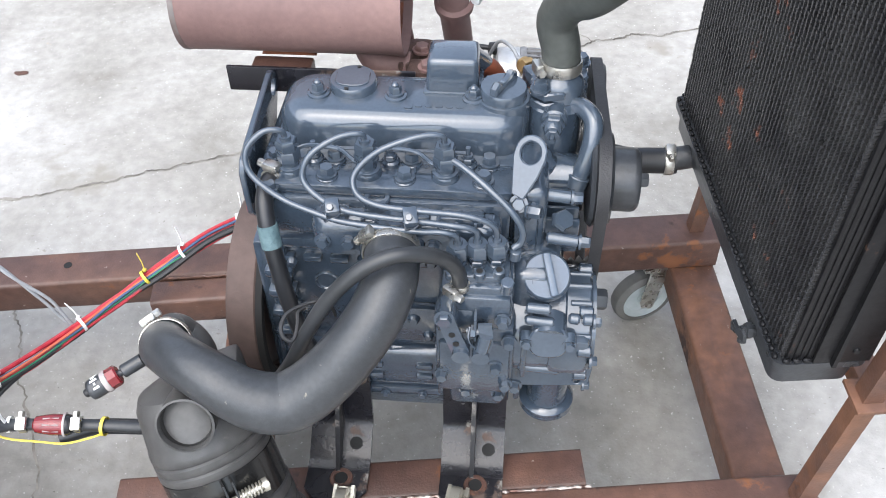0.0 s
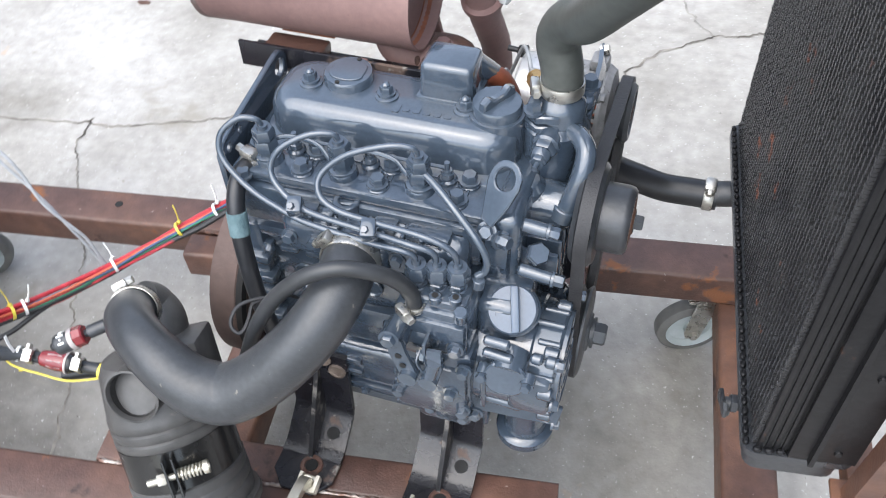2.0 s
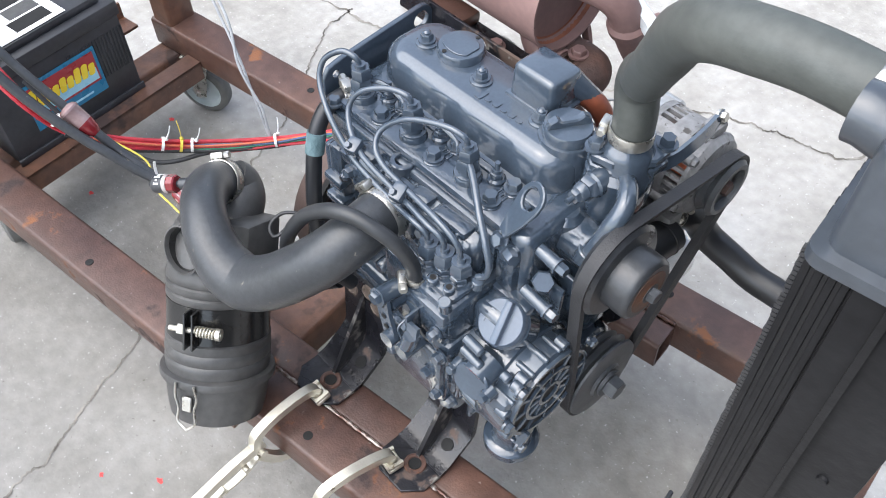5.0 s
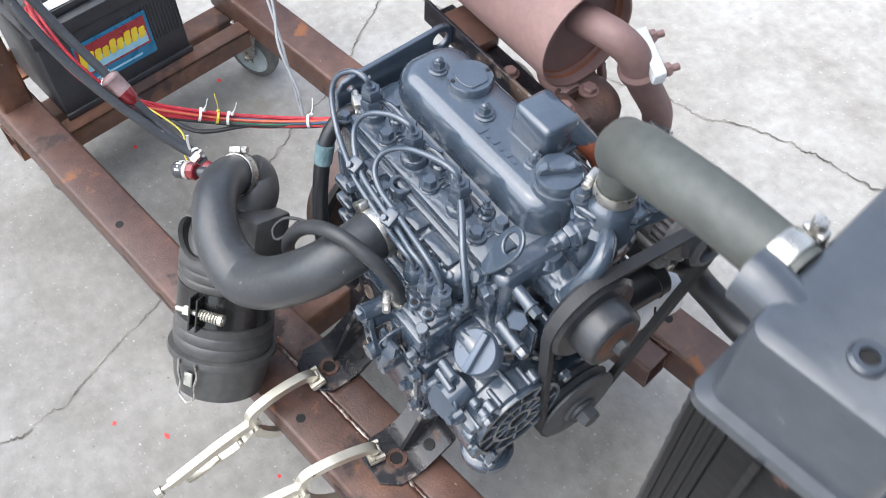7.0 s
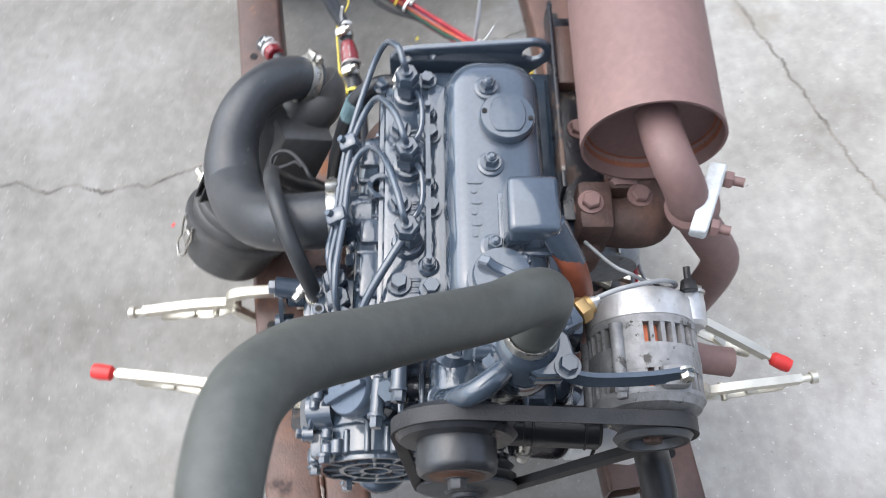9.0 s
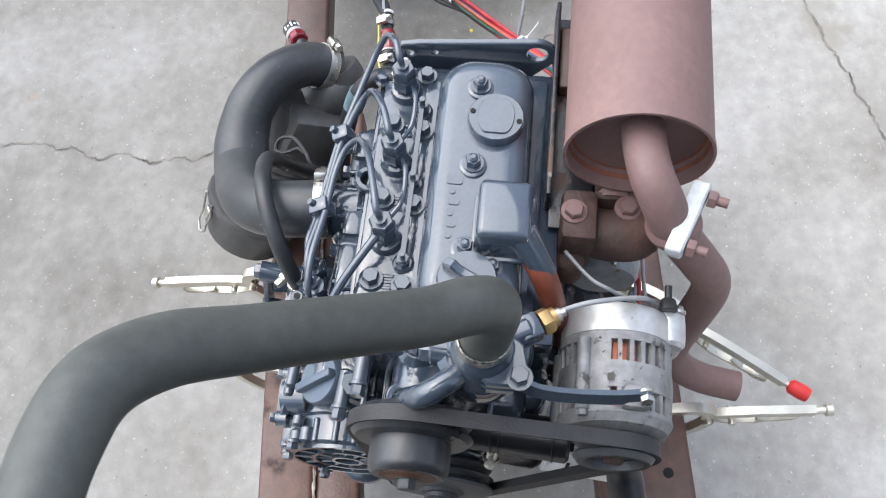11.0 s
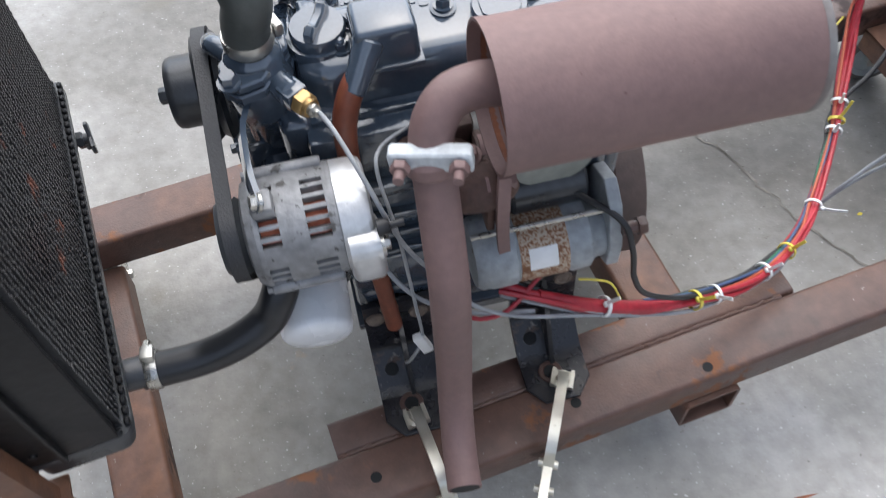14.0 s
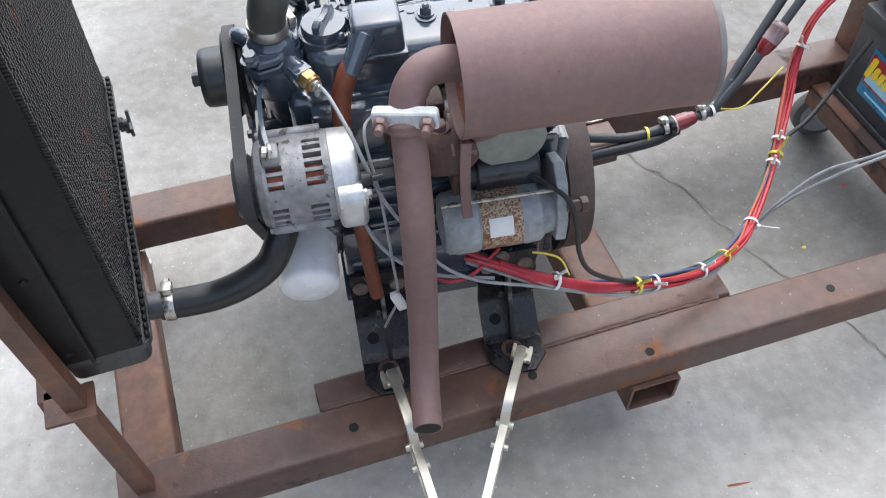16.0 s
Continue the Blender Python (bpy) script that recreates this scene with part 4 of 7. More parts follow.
for q, e, r in (((0.13, -0.072, 0.588), (0.172, -0.074, 0.585), 0.0065), ((0.15, -0.09, 0.548), (0.182, -0.092, 0.546), 0.0062), ((0.134, -0.143, 0.506), (0.158, -0.1445, 0.506), 0.0052),
                ((0.134, -0.146, 0.4925), (0.162, -0.148, 0.4915), 0.005), ((0.176, -0.136, 0.486), (0.187, -0.137, 0.486), 0.0055), ((0.189, -0.136, 0.485), (0.2, -0.136, 0.485), 0.0062), ((0.13, -0.142, 0.418), (0.172, -0.144, 0.417), 0.006)):
    part("cast_boss", [rod(q, e, r, seg=16, bevel=0.002)], PAINT, E_)
web = part("ribbed_cover", [lathe([(0, 0.1985), (0.05, 0.1985), (0.05, 0.2005), (0, 0.2005)], (0, GY, GZ), (1, 0, 0), 36)], DARK, E_, "round cover with a web of cast ribs")
for a in range(0, 360, 30):
    c, s = math.cos(radians(a)), math.sin(radians(a))
    part("rib", [rod((0.201, GY + 0.012 * c, GZ + 0.012 * s), (0.201, GY + 0.05 * c, GZ + 0.05 * s), 0.0022, seg=6)], PAINT, web)
for r in (0.013, 0.031, 0.05):
    part("ring_rib", [lathe([(r - 0.002, 0.199), (r - 0.002, 0.2035), (r + 0.002, 0.2035), (r + 0.002, 0.199)], (0, GY, GZ), (1, 0, 0), 36)], PAINT, web)
for y, z in ((-0.138, 0.485), (-0.15, 0.44), (-0.125, 0.37), (-0.05, 0.38), (-0.04, 0.47)):
    bolt(E_, (0.2, y, z), (1, 0, 0), 0.0055, 0.006)
for q in ((0.172, -0.074, 0.585), (0.182, -0.092, 0.546)):
    bolt(E_, q, (1, -0.05, 0), 0.0058, 0.009)
blank = part("blank_plug", [hexagon((0.163, -0.079, 0.560), (0.45, -0.55, 0.7), 0.0108, 0.009)], PAINT, E_)
od = Vector((0.05, -0.62, 0.78)).normalized()
neck = part("oil_filler_neck", [rod(Vector((0.152, -0.112, 0.517)) - od * 0.03, Vector((0.152, -0.112, 0.517)), 0.0245, seg=30, bevel=0.002)], PAINT, E_)
oc = part("oil_cap", [lathe([(0.0225, 0), (0.0225, 0.008), (0.021, 0.010), (0, 0.0105)], Vector((0.152, -0.112, 0.517)), od, 32)], CAPPAINT, E_, "round oil cap with raised lettering")
om = towards(od, Vector((0.152, -0.112, 0.517)) + od * 0.009, 0)
right = Vector((1, 0, 0)) - od * od.x
right.normalize()
om = Matrix.Translation(Vector((0.152, -0.112, 0.517)) + od * 0.0102) @ Matrix((right, od.cross(right), od)).transposed().to_4x4()
part("grip", [box((0.003, 0, 0.0025), (0.0075, 0.042, 0.010), 0.002, 2, om @ pose(0, 0, 0, 0, 0, 14))], CAPPAINT, oc)


def letters(text, size, m, material, parent, depth=0.0006, name="lettering"):
    cu = bpy.data.curves.new(name, "FONT")
    cu.body, cu.size, cu.extrude, cu.align_x, cu.align_y = text, size, depth, "CENTER", "CENTER"
    tmp = bpy.data.objects.new(name, cu)
    scene.collection.objects.link(tmp)
    bpy.context.view_layer.update()
    me = bpy.data.meshes.new_from_object(tmp.evaluated_get(bpy.context.evaluated_depsgraph_get()))
    bpy.data.objects.remove(tmp)
    bm = bmesh.new()
    bm.from_mesh(me)
    bmesh.ops.transform(bm, matrix=m, verts=bm.verts)
    return part(name, [bm], material, parent)


letters("OIL", 0.0095, om @ pose(-0.0115, -0.001, 0.0004, 0, 0, -84), PAINT, oc)
# ridges, lugs and pads on the gear housing
for a, x0, x1 in ((78, 0.176, 0.199), (96, 0.172, 0.199), (116, 0.178, 0.199), (150, 0.165, 0.199), (205, 0.165, 0.199)):
    c, s = math.cos(radians(a)), math.sin(radians(a))
    part("housing_ridge", [rod((x0, GY + 0.0545 * c, GZ + 0.0545 * s), (x1, GY + 0.0545 * c, GZ + 0.0545 * s), 0.0032, seg=10, bevel=0.001)], PAINT, E_)
for a in (70, 125, 165, 215):
    c, s = math.cos(radians(a)), math.sin(radians(a))
    part("housing_lug", [rod((0.186, GY + 0.056 * c, GZ + 0.056 * s), (0.2, GY + 0.056 * c, GZ + 0.056 * s), 0.0068, seg=14, bevel=0.0015)], CAST, E_)
part("housing_step", [lathe([(0.0, 0.166), (0.0578, 0.166), (0.0578, 0.173), (0.056, 0.175), (0, 0.175)], (0, GY, GZ), (1, 0, 0), 44)], CAST, E_)
# square cover and its boss below the oil cap
part("side_cover", [plate(rounded(-0.0195, 0.0195, -0.0165, 0.0165, 0.0145, 6), 0.007, Matrix.Translation((0.1575, -0.152, 0.4715)) @ pose(0, 0, 0, 70, 0, 4), 0.0015), rod((0.1365, -0.158, 0.472), (0.1365, -0.148, 0.474), 0.007), rod((0.1775, -0.158, 0.472), (0.1775, -0.148, 0.474), 0.007), rod((0.1575, -0.152, 0.474), (0.1575, -0.13, 0.48), 0.017, seg=24)], PAINT, E_)
for x in (0.1385, 0.1795):
    bolt(E_, (x - 0.002, -0.158, 0.4725), (0, -1, 0.3), 0.005, 0.006)
part("oil_pump_foot", [lathe([(0.0, 0.296), (0.026, 0.296), (0.0305, 0.299), (0.0305, 0.308), (0.028, 0.311), (0.023, 0.313), (0.022, 0.324), (0.024, 0.36), (0, 0.36)], (0.166, -0.094, 0), (0, 0, 1), 32)], CAST, E_)
part("lower_bracket", [plate([(0.12, -0.018), (0.205, -0.012), (0.208, 0.012), (0.12, 0.014)], 0.006, Matrix.Translation((0, -0.121, 0.384)) @ pose(0, 0, 0, 78, 0, 0), 0.001, [(0.195, 0.005, 0.004), (0.193, -0.006, 0.004)])], PAINT, E_)

# small cast pads, lugs and plugs that break up the castings
rng = random.Random(3)
for x, y, z, r, h in ((-0.07, -0.082, 0.44, 0.008, 0.006), (-0.03, -0.082, 0.43, 0.006, 0.008), (0.02, -0.094, 0.425, 0.007, 0.006), (-0.055, -0.082, 0.385, 0.009, 0.008), (0.035, -0.094, 0.4, 0.006, 0.006), (-0.1, -0.092, 0.5, 0.006, 0.006), (0.04, -0.09, 0.51, 0.007, 0.009)):
    part("cast_lug", [rod((x, y + 0.002, z), (x, y - h, z), r, r * 0.85, seg=14, bevel=0.002)], CAST, E_)
for k in range(16):
    x = -0.116 + k * 0.0155
    part("head_lug", [rod((x, -0.026 - 0.005 * (k % 3), 0.592), (x, -0.027 - 0.005 * (k % 3), 0.599 + 0.001 * (k % 2)), rng.uniform(0.0035, 0.006), seg=12, bevel=0.0015)], CAST, E_)
for k in range(9):
    x = -0.058 + k * 0.0175
    part("manifold_rib", [span(x, x + 0.004, -0.11, -0.092, 0.571, 0.5785, 0.0015)], PAINT, E_)
for x, z0, z1 in ((0.132, 0.41, 0.47), (0.128, 0.34, 0.4), (0.047, 0.34, 0.38)):
    part("cast_rib", [span(x, x + 0.006, -0.152 if z0 > 0.4 else -0.128, -0.1, z0, z1, 0.002)], CAST, E_)

# injection pump with its delivery valves
pump = [span(0.054, 0.122, -0.152, -0.08, 0.482, 0.538, 0.005), span(0.058, 0.118, -0.145, -0.105, 0.535, 0.545, 0.004), span(0.056, 0.12, -0.158, -0.14, 0.488, 0.53, 0.004)]
part("injection_pump", pump, CAST, E_)
for x, y in ((0.069, -0.1285), (0.0868, -0.1255), (0.1045, -0.1225)):
    dv = part("delivery_valve", [rod((x, y - 0.001, 0.541), (x, y, 0.561), 0.0068, bevel=0.001), rod((x, y - 0.001, 0.541), (x, y - 0.001, 0.5465), 0.0088, bevel=0.001), hexagon((x, y - 0.001, 0.5475), (0, 0, 1), 0.0088, 0.005)], PAINT, E_)
    part("union_nut", [hexagon((x, y, 0.557), (0, 0, 1), 0.0112, 0.013, 15), lathe([(0.0088, 0.5699), (0.0085, 0.5712), (0.0046, 0.5715), (0.0044, 0.5765), (0, 0.5765)], (x, y, 0), (0, 0, 1), 20)], PAINT, dv)
    part("clamp_screw", [rod((x + 0.003, y - 0.017, 0.543), (x + 0.003, y - 0.017, 0.551), 0.0058, seg=16, bevel=0.001)], PAINT, E_)
    part("socket", [lathe([(0.0032, 0.5508), (0.0032, 0.5516), (0, 0.5516)], (x + 0.003, y - 0.017, 0), (0, 0, 1), 6)], DARK, E_)
part("clamp_screw", [rod((0.121, -0.118, 0.545), (0.122, -0.118, 0.556), 0.0058, seg=16, bevel=0.001)], PAINT, E_)
part("clamp_screw", [rod((0.115, -0.15, 0.535), (0.116, -0.153, 0.55), 0.0062, seg=16, bevel=0.001)], PAINT, E_)

# governor box, levers and stop solenoid on the pump side
gov = [span(0.048, 0.126, -0.156, -0.085, 0.385, 0.487, 0.007), span(0.052, 0.122, -0.162, -0.15, 0.395, 0.47, 0.005), rod((0.063, -0.15, 0.512), (0.063, -0.175, 0.512), 0.009, bevel=0.002), span(0.05, 0.09, -0.16, -0.12, 0.48, 0.515, 0.006),
       span(0.06, 0.118, -0.135, -0.09, 0.335, 0.395, 0.008)]
part("governor_box", gov, CAST, E_)
lv = part("throttle_lever", [ribbon([(0.0605, -0.178, 0.529), (0.066, -0.180, 0.51), (0.0755, -0.181, 0.482)], 0.0165, 0.004, (0, -1, 0), smooth=False), rod((0.0605, -0.184, 0.529), (0.0605, -0.16, 0.524), 0.0095), rod((0.0755, -0.188, 0.481), (0.0755, -0.172, 0.481), 0.0085)], PAINT, E_)
part("pivot_nut", [hexagon((0.0605, -0.183, 0.5295), (0, -1, 0), 0.007, 0.006)], PAINT, lv)
for q in ((0.0635, -0.1812, 0.519), (0.0672, -0.1822, 0.5065), (0.071, -0.183, 0.495)):
    part("lever_hole", [rod(q, Vector(q) + V(0, -0.0008, 0), 0.0031, seg=12)], DARK, lv)
part("stop_lever", [ribbon([(0.097, -0.172, 0.512), (0.0985, -0.177, 0.494), (0.094, -0.180, 0.476)], 0.013, 0.004, (0, -1, 0)), rod((0.094, -0.186, 0.478), (0.094, -0.162, 0.478), 0.0085), rod((0.0985, -0.178, 0.503), (0.095, -0.181, 0.486), 0.0065), sweep([(0.083, -0.17, 0.505), (0.082, -0.178, 0.498), (0.086, -0.178, 0.487), (0.092, -0.178, 0.482)], 0.0012, 6)], PAINT, E_)
for p in ((0.113, -0.16, 0.505), (0.12, -0.16, 0.475), (0.118, -0.16, 0.41), (0.055, -0.16, 0.42), (0.108, -0.163, 0.44), (0.128, -0.15, 0.395), (0.078, -0.139, 0.37), (0.112, -0.139, 0.365)):
    bolt(E_, p, (0, -1, 0.05), 0.0058, 0.007)
part("adjuster_screw", [rod((0.08, -0.17, 0.499), (0.105, -0.172, 0.5), 0.0035, seg=10), hexagon((0.084, -0.1702, 0.499), (1, 0, 0), 0.0065, 0.005), span(0.0865, 0.0895, -0.174, -0.158, 0.488, 0.518, 0.0008)], PAINT, E_)
part("banjo_union", [rod((0.072, -0.147, 0.513), (0.072, -0.147, 0.530), 0.0085, bevel=0.001), hexagon((0.072, -0.147, 0.526), (0, -0.1, 1), 0.0085, 0.008)], PAINT, E_)

# thermostat housing, neck, sender, bypass pipe
lozenge = [(-0.034, -0.008), (-0.019, -0.02), (0.019, -0.02), (0.034, -0.008), (0.034, 0.008), (0.019, 0.02), (-0.019, 0.02), (-0.034, 0.008)]
th = [lathe([(0.026, 0.595), (0.029, 0.61), (0.028, 0.632), (0.0235, 0.642), (0.024, 0.652), (0.021, 0.657), (0.0175, 0.66), (0.0152, 0.664), (0.0150, 0.678), (0, 0.678)], (0.156, 0.02, 0), (0, 0, 1), 36),
      plate(lozenge, 0.010, Matrix.Translation((0.156, 0.0225, 0.632)) @ pose(0, 0, 0, 0, 0, 52), 0.0015)]
part("thermostat_housing", th, PAINT, E_)
part("outlet_flange", [plate(lozenge, 0.0085, Matrix.Translation((0.156, 0.0225, 0.6445)) @ pose(0, 0, 0, 0, 0, 52), 0.0015)], PAINT, E_)
part("sender_boss", [rod((0.154, 0.004, 0.63), (0.152, -0.018, 0.629), 0.0125, bevel=0.002)], PAINT, E_)
part("switch_boss", [rod((0.142, 0.036, 0.632), (0.132, 0.055, 0.634), 0.0115, bevel=0.002), box((0, 0, 0), (0.02, 0.018, 0.018), 0.003, 2, towards((-0.5, 0.86, 0.05), (0.1325, 0.053, 0.634)))], PAINT, E_)
bolt(E_, (0.1375, -0.0005, 0.6535), (0, 0, 1), 0.0072, 0.008)
bolt(E_, (0.1765, 0.0475, 0.6535), (0, 0, 1), 0.0072, 0.008)
snd = part("temperature_sender", [hexagon((0.152, -0.017, 0.629), (-0.08, -1, -0.05), 0.0112, 0.009), rod((0.1512, -0.026, 0.6285), (0.1507, -0.034, 0.628), 0.0092, 0.008, bevel=0.001)], PAINT, E_)
part("terminal_nut", [hexagon((0.1507, -0.033, 0.628), (-0.08, -1, -0.05), 0.007, 0.006), rod((0.1502, -0.039, 0.6277), (0.1497, -0.046, 0.6273), 0.0028)], PAINT, snd)
part("bypass_pipe", [sweep([(0.17, 0.006, 0.634), (0.181, -0.006, 0.6365), (0.1885, -0.018, 0.632), (0.1885, -0.029, 0.618), (0.184, -0.0365, 0.598), (0.178, -0.041, 0.578)], 0.0092, 16)], PAINT, E_)
part("pipe_collar", [rod((0.1795, -0.04, 0.585), (0.176, -0.0425, 0.572), 0.0115, bevel=0.001)], PAINT, E_)
part("sender_fitting", [hexagon((0.1275, 0.0615, 0.6345), (-0.55, 0.83, 0.03), 0.0105, 0.009), rod((0.1225, 0.069, 0.6348), (0.1205, 0.072, 0.6349), 0.0078)], BRASS, E_, "brass hexagon sender fitting")
part("sender_tip", [rod((0.1205, 0.072, 0.6349), (0.1185, 0.0752, 0.635), 0.0056), rod((0.1185, 0.0752, 0.635), (0.1165, 0.079, 0.6353), 0.0033)], STEEL, E_)

# front cover behind the belt, towards the exhaust side
part("front_cover", [span(0.116, 0.162, 0.0, 0.078, 0.385, 0.525, 0.014, 3), rod((0.12, 0.05, 0.47), (0.172, 0.05, 0.47), 0.036, 0.033, seg=28, bevel=0.005), rod((0.12, 0.07, 0.415), (0.168, 0.07, 0.415), 0.024, seg=24, bevel=0.005)], CAST, E_)
for y, z in ((0.02, 0.505), (0.066, 0.5), (0.07, 0.475), (0.055, 0.4), (0.015, 0.43)):
    bolt(E_, (0.163, y, z), (1, 0, 0), 0.006, 0.007)
for k in range(4):
    part("cover_rib", [span(0.16, 0.172, 0.02 + k * 0.018, 0.0245 + k * 0.018, 0.44, 0.5, 0.002)], CAST, E_)

# pulleys and belt
wp = part("water_pump_pulley", [lathe([(0, 0.185), (0.044, 0.185), (0.048, 0.189), (0.043, 0.1955), (0.048, 0.202), (0.044, 0.206), (0.0315, 0.207), (0.0315, 0.226), (0.0305, 0.2305), (0.0275, 0.233), (0.0, 0.233)], (0.004, -0.029, 0.5725), (1, 0, 0), 48)], RADBLACK, E_, "black water pump pulley with a drum hub")
part("hub_face", [lathe([(0.022, 0.2325), (0.022, 0.2345), (0.013, 0.2345), (0.011, 0.236), (0.0, 0.236)], (0.003, -0.029, 0.5725), (1, 0, 0), 36)], ORANGERUST, wp)
bolt(E_, (0.238, -0.029, 0.5725), (1, 0, 0), 0.0075, 0.008, GREYPULLEY)
part("crank_pulley", [lathe([(0, 0.180), (0.044, 0.180), (0.047, 0.183), (0.042, 0.1875), (0.0475, 0.191), (0.049, 0.192), (0.043, 0.1965), (0.049, 0.2015), (0.0485, 0.204), (0.046, 0.205), (0.022, 0.206), (0.02, 0.209), (0.0155, 0.2095), (0.015, 0.213), (0, 0.213)], (0.004, -0.0085, 0.3775), (1, 0, 0), 52)], GREYPULLEY, E_, "grey crankshaft pulley")
bolt(E_, (0.216, -0.0085, 0.3775), (1, 0, 0), 0.0125, 0.013, GREYPULLEY)
ax = 0.2005


def belt_loop(circles, x, w, thick):
    """A belt round pulleys (y, z, r), given in turn, all on its inside."""
    pts = []
    n = len(circles)
    for i in range(n):
        (y0, z0, r0), (y1, z1, r1), (y2, z2, r2) = circles[i - 1], circles[i], circles[(i + 1) % n]

        def leave(ya, za, ra, yb, zb, rb):
            d = math.hypot(yb - ya, zb - za)
            base = math.atan2(zb - za, yb - ya)
            return base - math.acos((ra - rb) / d)
        a_in, a_out = leave(y0, z0, r0, y1, z1, r1), leave(y1, z1, r1, y2, z2, r2)
        while a_out < a_in:
            a_out += 2 * math.pi
        for k in range(17):
            a = a_in + (a_out - a_in) * k / 16
            pts.append((y1, z1, r1, a))
    bm = bmesh.new()
    rings = [[bm.verts.new((x + sx, y + (r + dr) * math.cos(a), z + (r + dr) * math.sin(a))) for sx, dr in ((-w * 0.32, 0), (w * 0.32, 0), (w / 2, thick * 0.8), (w / 2, thick), (-w / 2, thick), (-w / 2, thick * 0.8))] for y, z, r, a in pts]
    for i in range(len(rings)):
        a, b = rings[i], rings[(i + 1) % len(rings)]
        for j in range(6):
            bm.faces.new((a[j], a[(j + 1) % 6], b[(j + 1) % 6], b[j]))
    bmesh.ops.recalc_face_normals(bm, faces=bm.faces[:])
    return bm


part("fan_belt", [belt_loop([(-0.0085, 0.3775, 0.0425), (0.127, 0.5675, 0.027), (-0.029, 0.5725, 0.042)], ax, 0.012, 0.009)], BELT, E_, "worn black rubber V-belt")
# fuel and water stubs at the exhaust side of the pump
wi = part("water_inlet_pipe", [rod((0.176, 0.012, 0.5), (0.182, 0.1, 0.505), 0.0185, seg=28, bevel=0.003), sweep([(0.15, 0.02, 0.525), (0.165, 0.016, 0.505), (0.178, 0.03, 0.5)], 0.0165, 16)], BLACKHOSE, E_, "glossy black water inlet pipe")
for y in (0.034, 0.041, 0.086):
    part("pipe_ring", [lathe([(0.0183, -0.0012), (0.0196, -0.0006), (0.0196, 0.0006), (0.0183, 0.0012)], (0.176 + 0.068 * (y - 0.012), y, 0.5 + 0.057 * (y - 0.012)), (0.068, 1, 0.057), 28)], BLACKHOSE, wi)
part("drain_tap", [rod((0.19, 0.036, 0.492), (0.202, 0.034, 0.474), 0.0055, seg=14, bevel=0.001), hexagon((0.196, 0.035, 0.483), (0.55, -0.1, -0.83), 0.0078, 0.005)], STEEL, wi, "small zinc drain tap")
part("side_casting", [span(0.02, 0.12, 0.07, 0.09, 0.33, 0.42, 0.008), span(-0.11, -0.03, 0.07, 0.088, 0.34, 0.37, 0.006), rod((0.13, 0.06, 0.44), (0.145, 0.085, 0.43), 0.03, bevel=0.004)], CAST, E_)

# ---- radiator ----
rad = thing("radiator", (0, 0, 0.43), "black steel radiator with dusty rust-flecked core, standing on the cart", "radiator", turn=7.35)
rad.matrix_basis = Matrix.Translation(LEAN @ Vector((0.36, -0.2, 0.45))) @ pose(0, 0, 0, 0, 1.438, 0) @ Matrix.Translation((-0.36, 0.2, -0.45)) @ pose(0, 0, 0.43, 0, 0, 7.35)
RX0, RX1, RY0, RY1 = 0.341, 0.433, -0.215, 0.195


def rpart(name, bms, material, parent=rad, label=""):
    return part(name, turned(bms if isinstance(bms, list) else [bms]), material, parent, label)


rpart("bottom_tank", [loft([[(x, y, z) for x, y in rounded(RX0 + i, RX1 - i, RY0 + i, RY1 - i, 0.012, 4)] for z, i in ((0.432, 0.012), (0.436, 0.007), (0.462, 0.006), (0.465, 0.0), (0.473, 0.0))])], RADBLACK)
beads = []
for k in range(42):
    y = RY0 + 0.01 + k * 0.0095
    beads.append(box((RX0 + 0.003, y, 0.4755), (0.005, 0.0075, 0.005), 0.0015, 1))
for k in range(8):
    for y in (RY0 + 0.003, RY1 - 0.003):
        beads.append(box((RX0 + 0.012 + k * 0.0095, y, 0.4755), (0.0075, 0.005, 0.005), 0.0015, 1))
tagged(rpart("crimped_seam", beads, SIDEBLACK), kind="stuff")
TZ0, TZ1 = 0.873, 0.941
tank = rpart("top_tank", [loft([[(x, y, z) for x, y in rounded(RX0 + 0.010 + i, RX1 + 0.014 - i, RY0 - 0.004 + i, RY1 + 0.008 - i, 0.009, 4)] for z, i in ((TZ0, 0.0), (TZ0 + 0.008, 0.0), (TZ0 + 0.009, 0.006), (TZ1 - 0.006, 0.007), (TZ1 - 0.002, 0.0085), (TZ1, 0.012))])], TANKPAINT)
for y in (-0.1, -0.04, 0.02, 0.08, 0.14):
    rpart("tank_rib", [span(RX0 + 0.024, RX1 + 0.001, y - 0.003, y + 0.009, TZ1 - 0.003, TZ1 + 0.0022, 0.002)], TANKPAINT, tank)
for s, y in ((-1, RY0 + 0.002), (1, RY1 - 0.002)):
    ch = rpart("side_channel", [span(RX0 + (0.036 if s < 0 else 0.012), RX1 - 0.002, y - 0.002, y + 0.002, 0.473, TZ0, 0.001)], SIDEBLACK)
    part("channel_lip", turned([span(RX1 - 0.006, RX1 - 0.002, y - s * 0.016, y, 0.473, TZ0, 0.001)]), SIDEBLACK, ch)
    part("channel_fold", turned([span(RX0 + 0.052, RX0 + 0.056, y, y + s * 0.008, 0.473, TZ0, 0.001)]), SIDEBLACK, ch)
    for z in (0.49, 0.6, 0.72, 0.83):
        part("rivet", turned([rod((RX0 + 0.072, y + s * 0.001, z), (RX0 + 0.072, y + s * 0.004, z), 0.004, 0.003, seg=10)]), SIDEBLACK, ch)

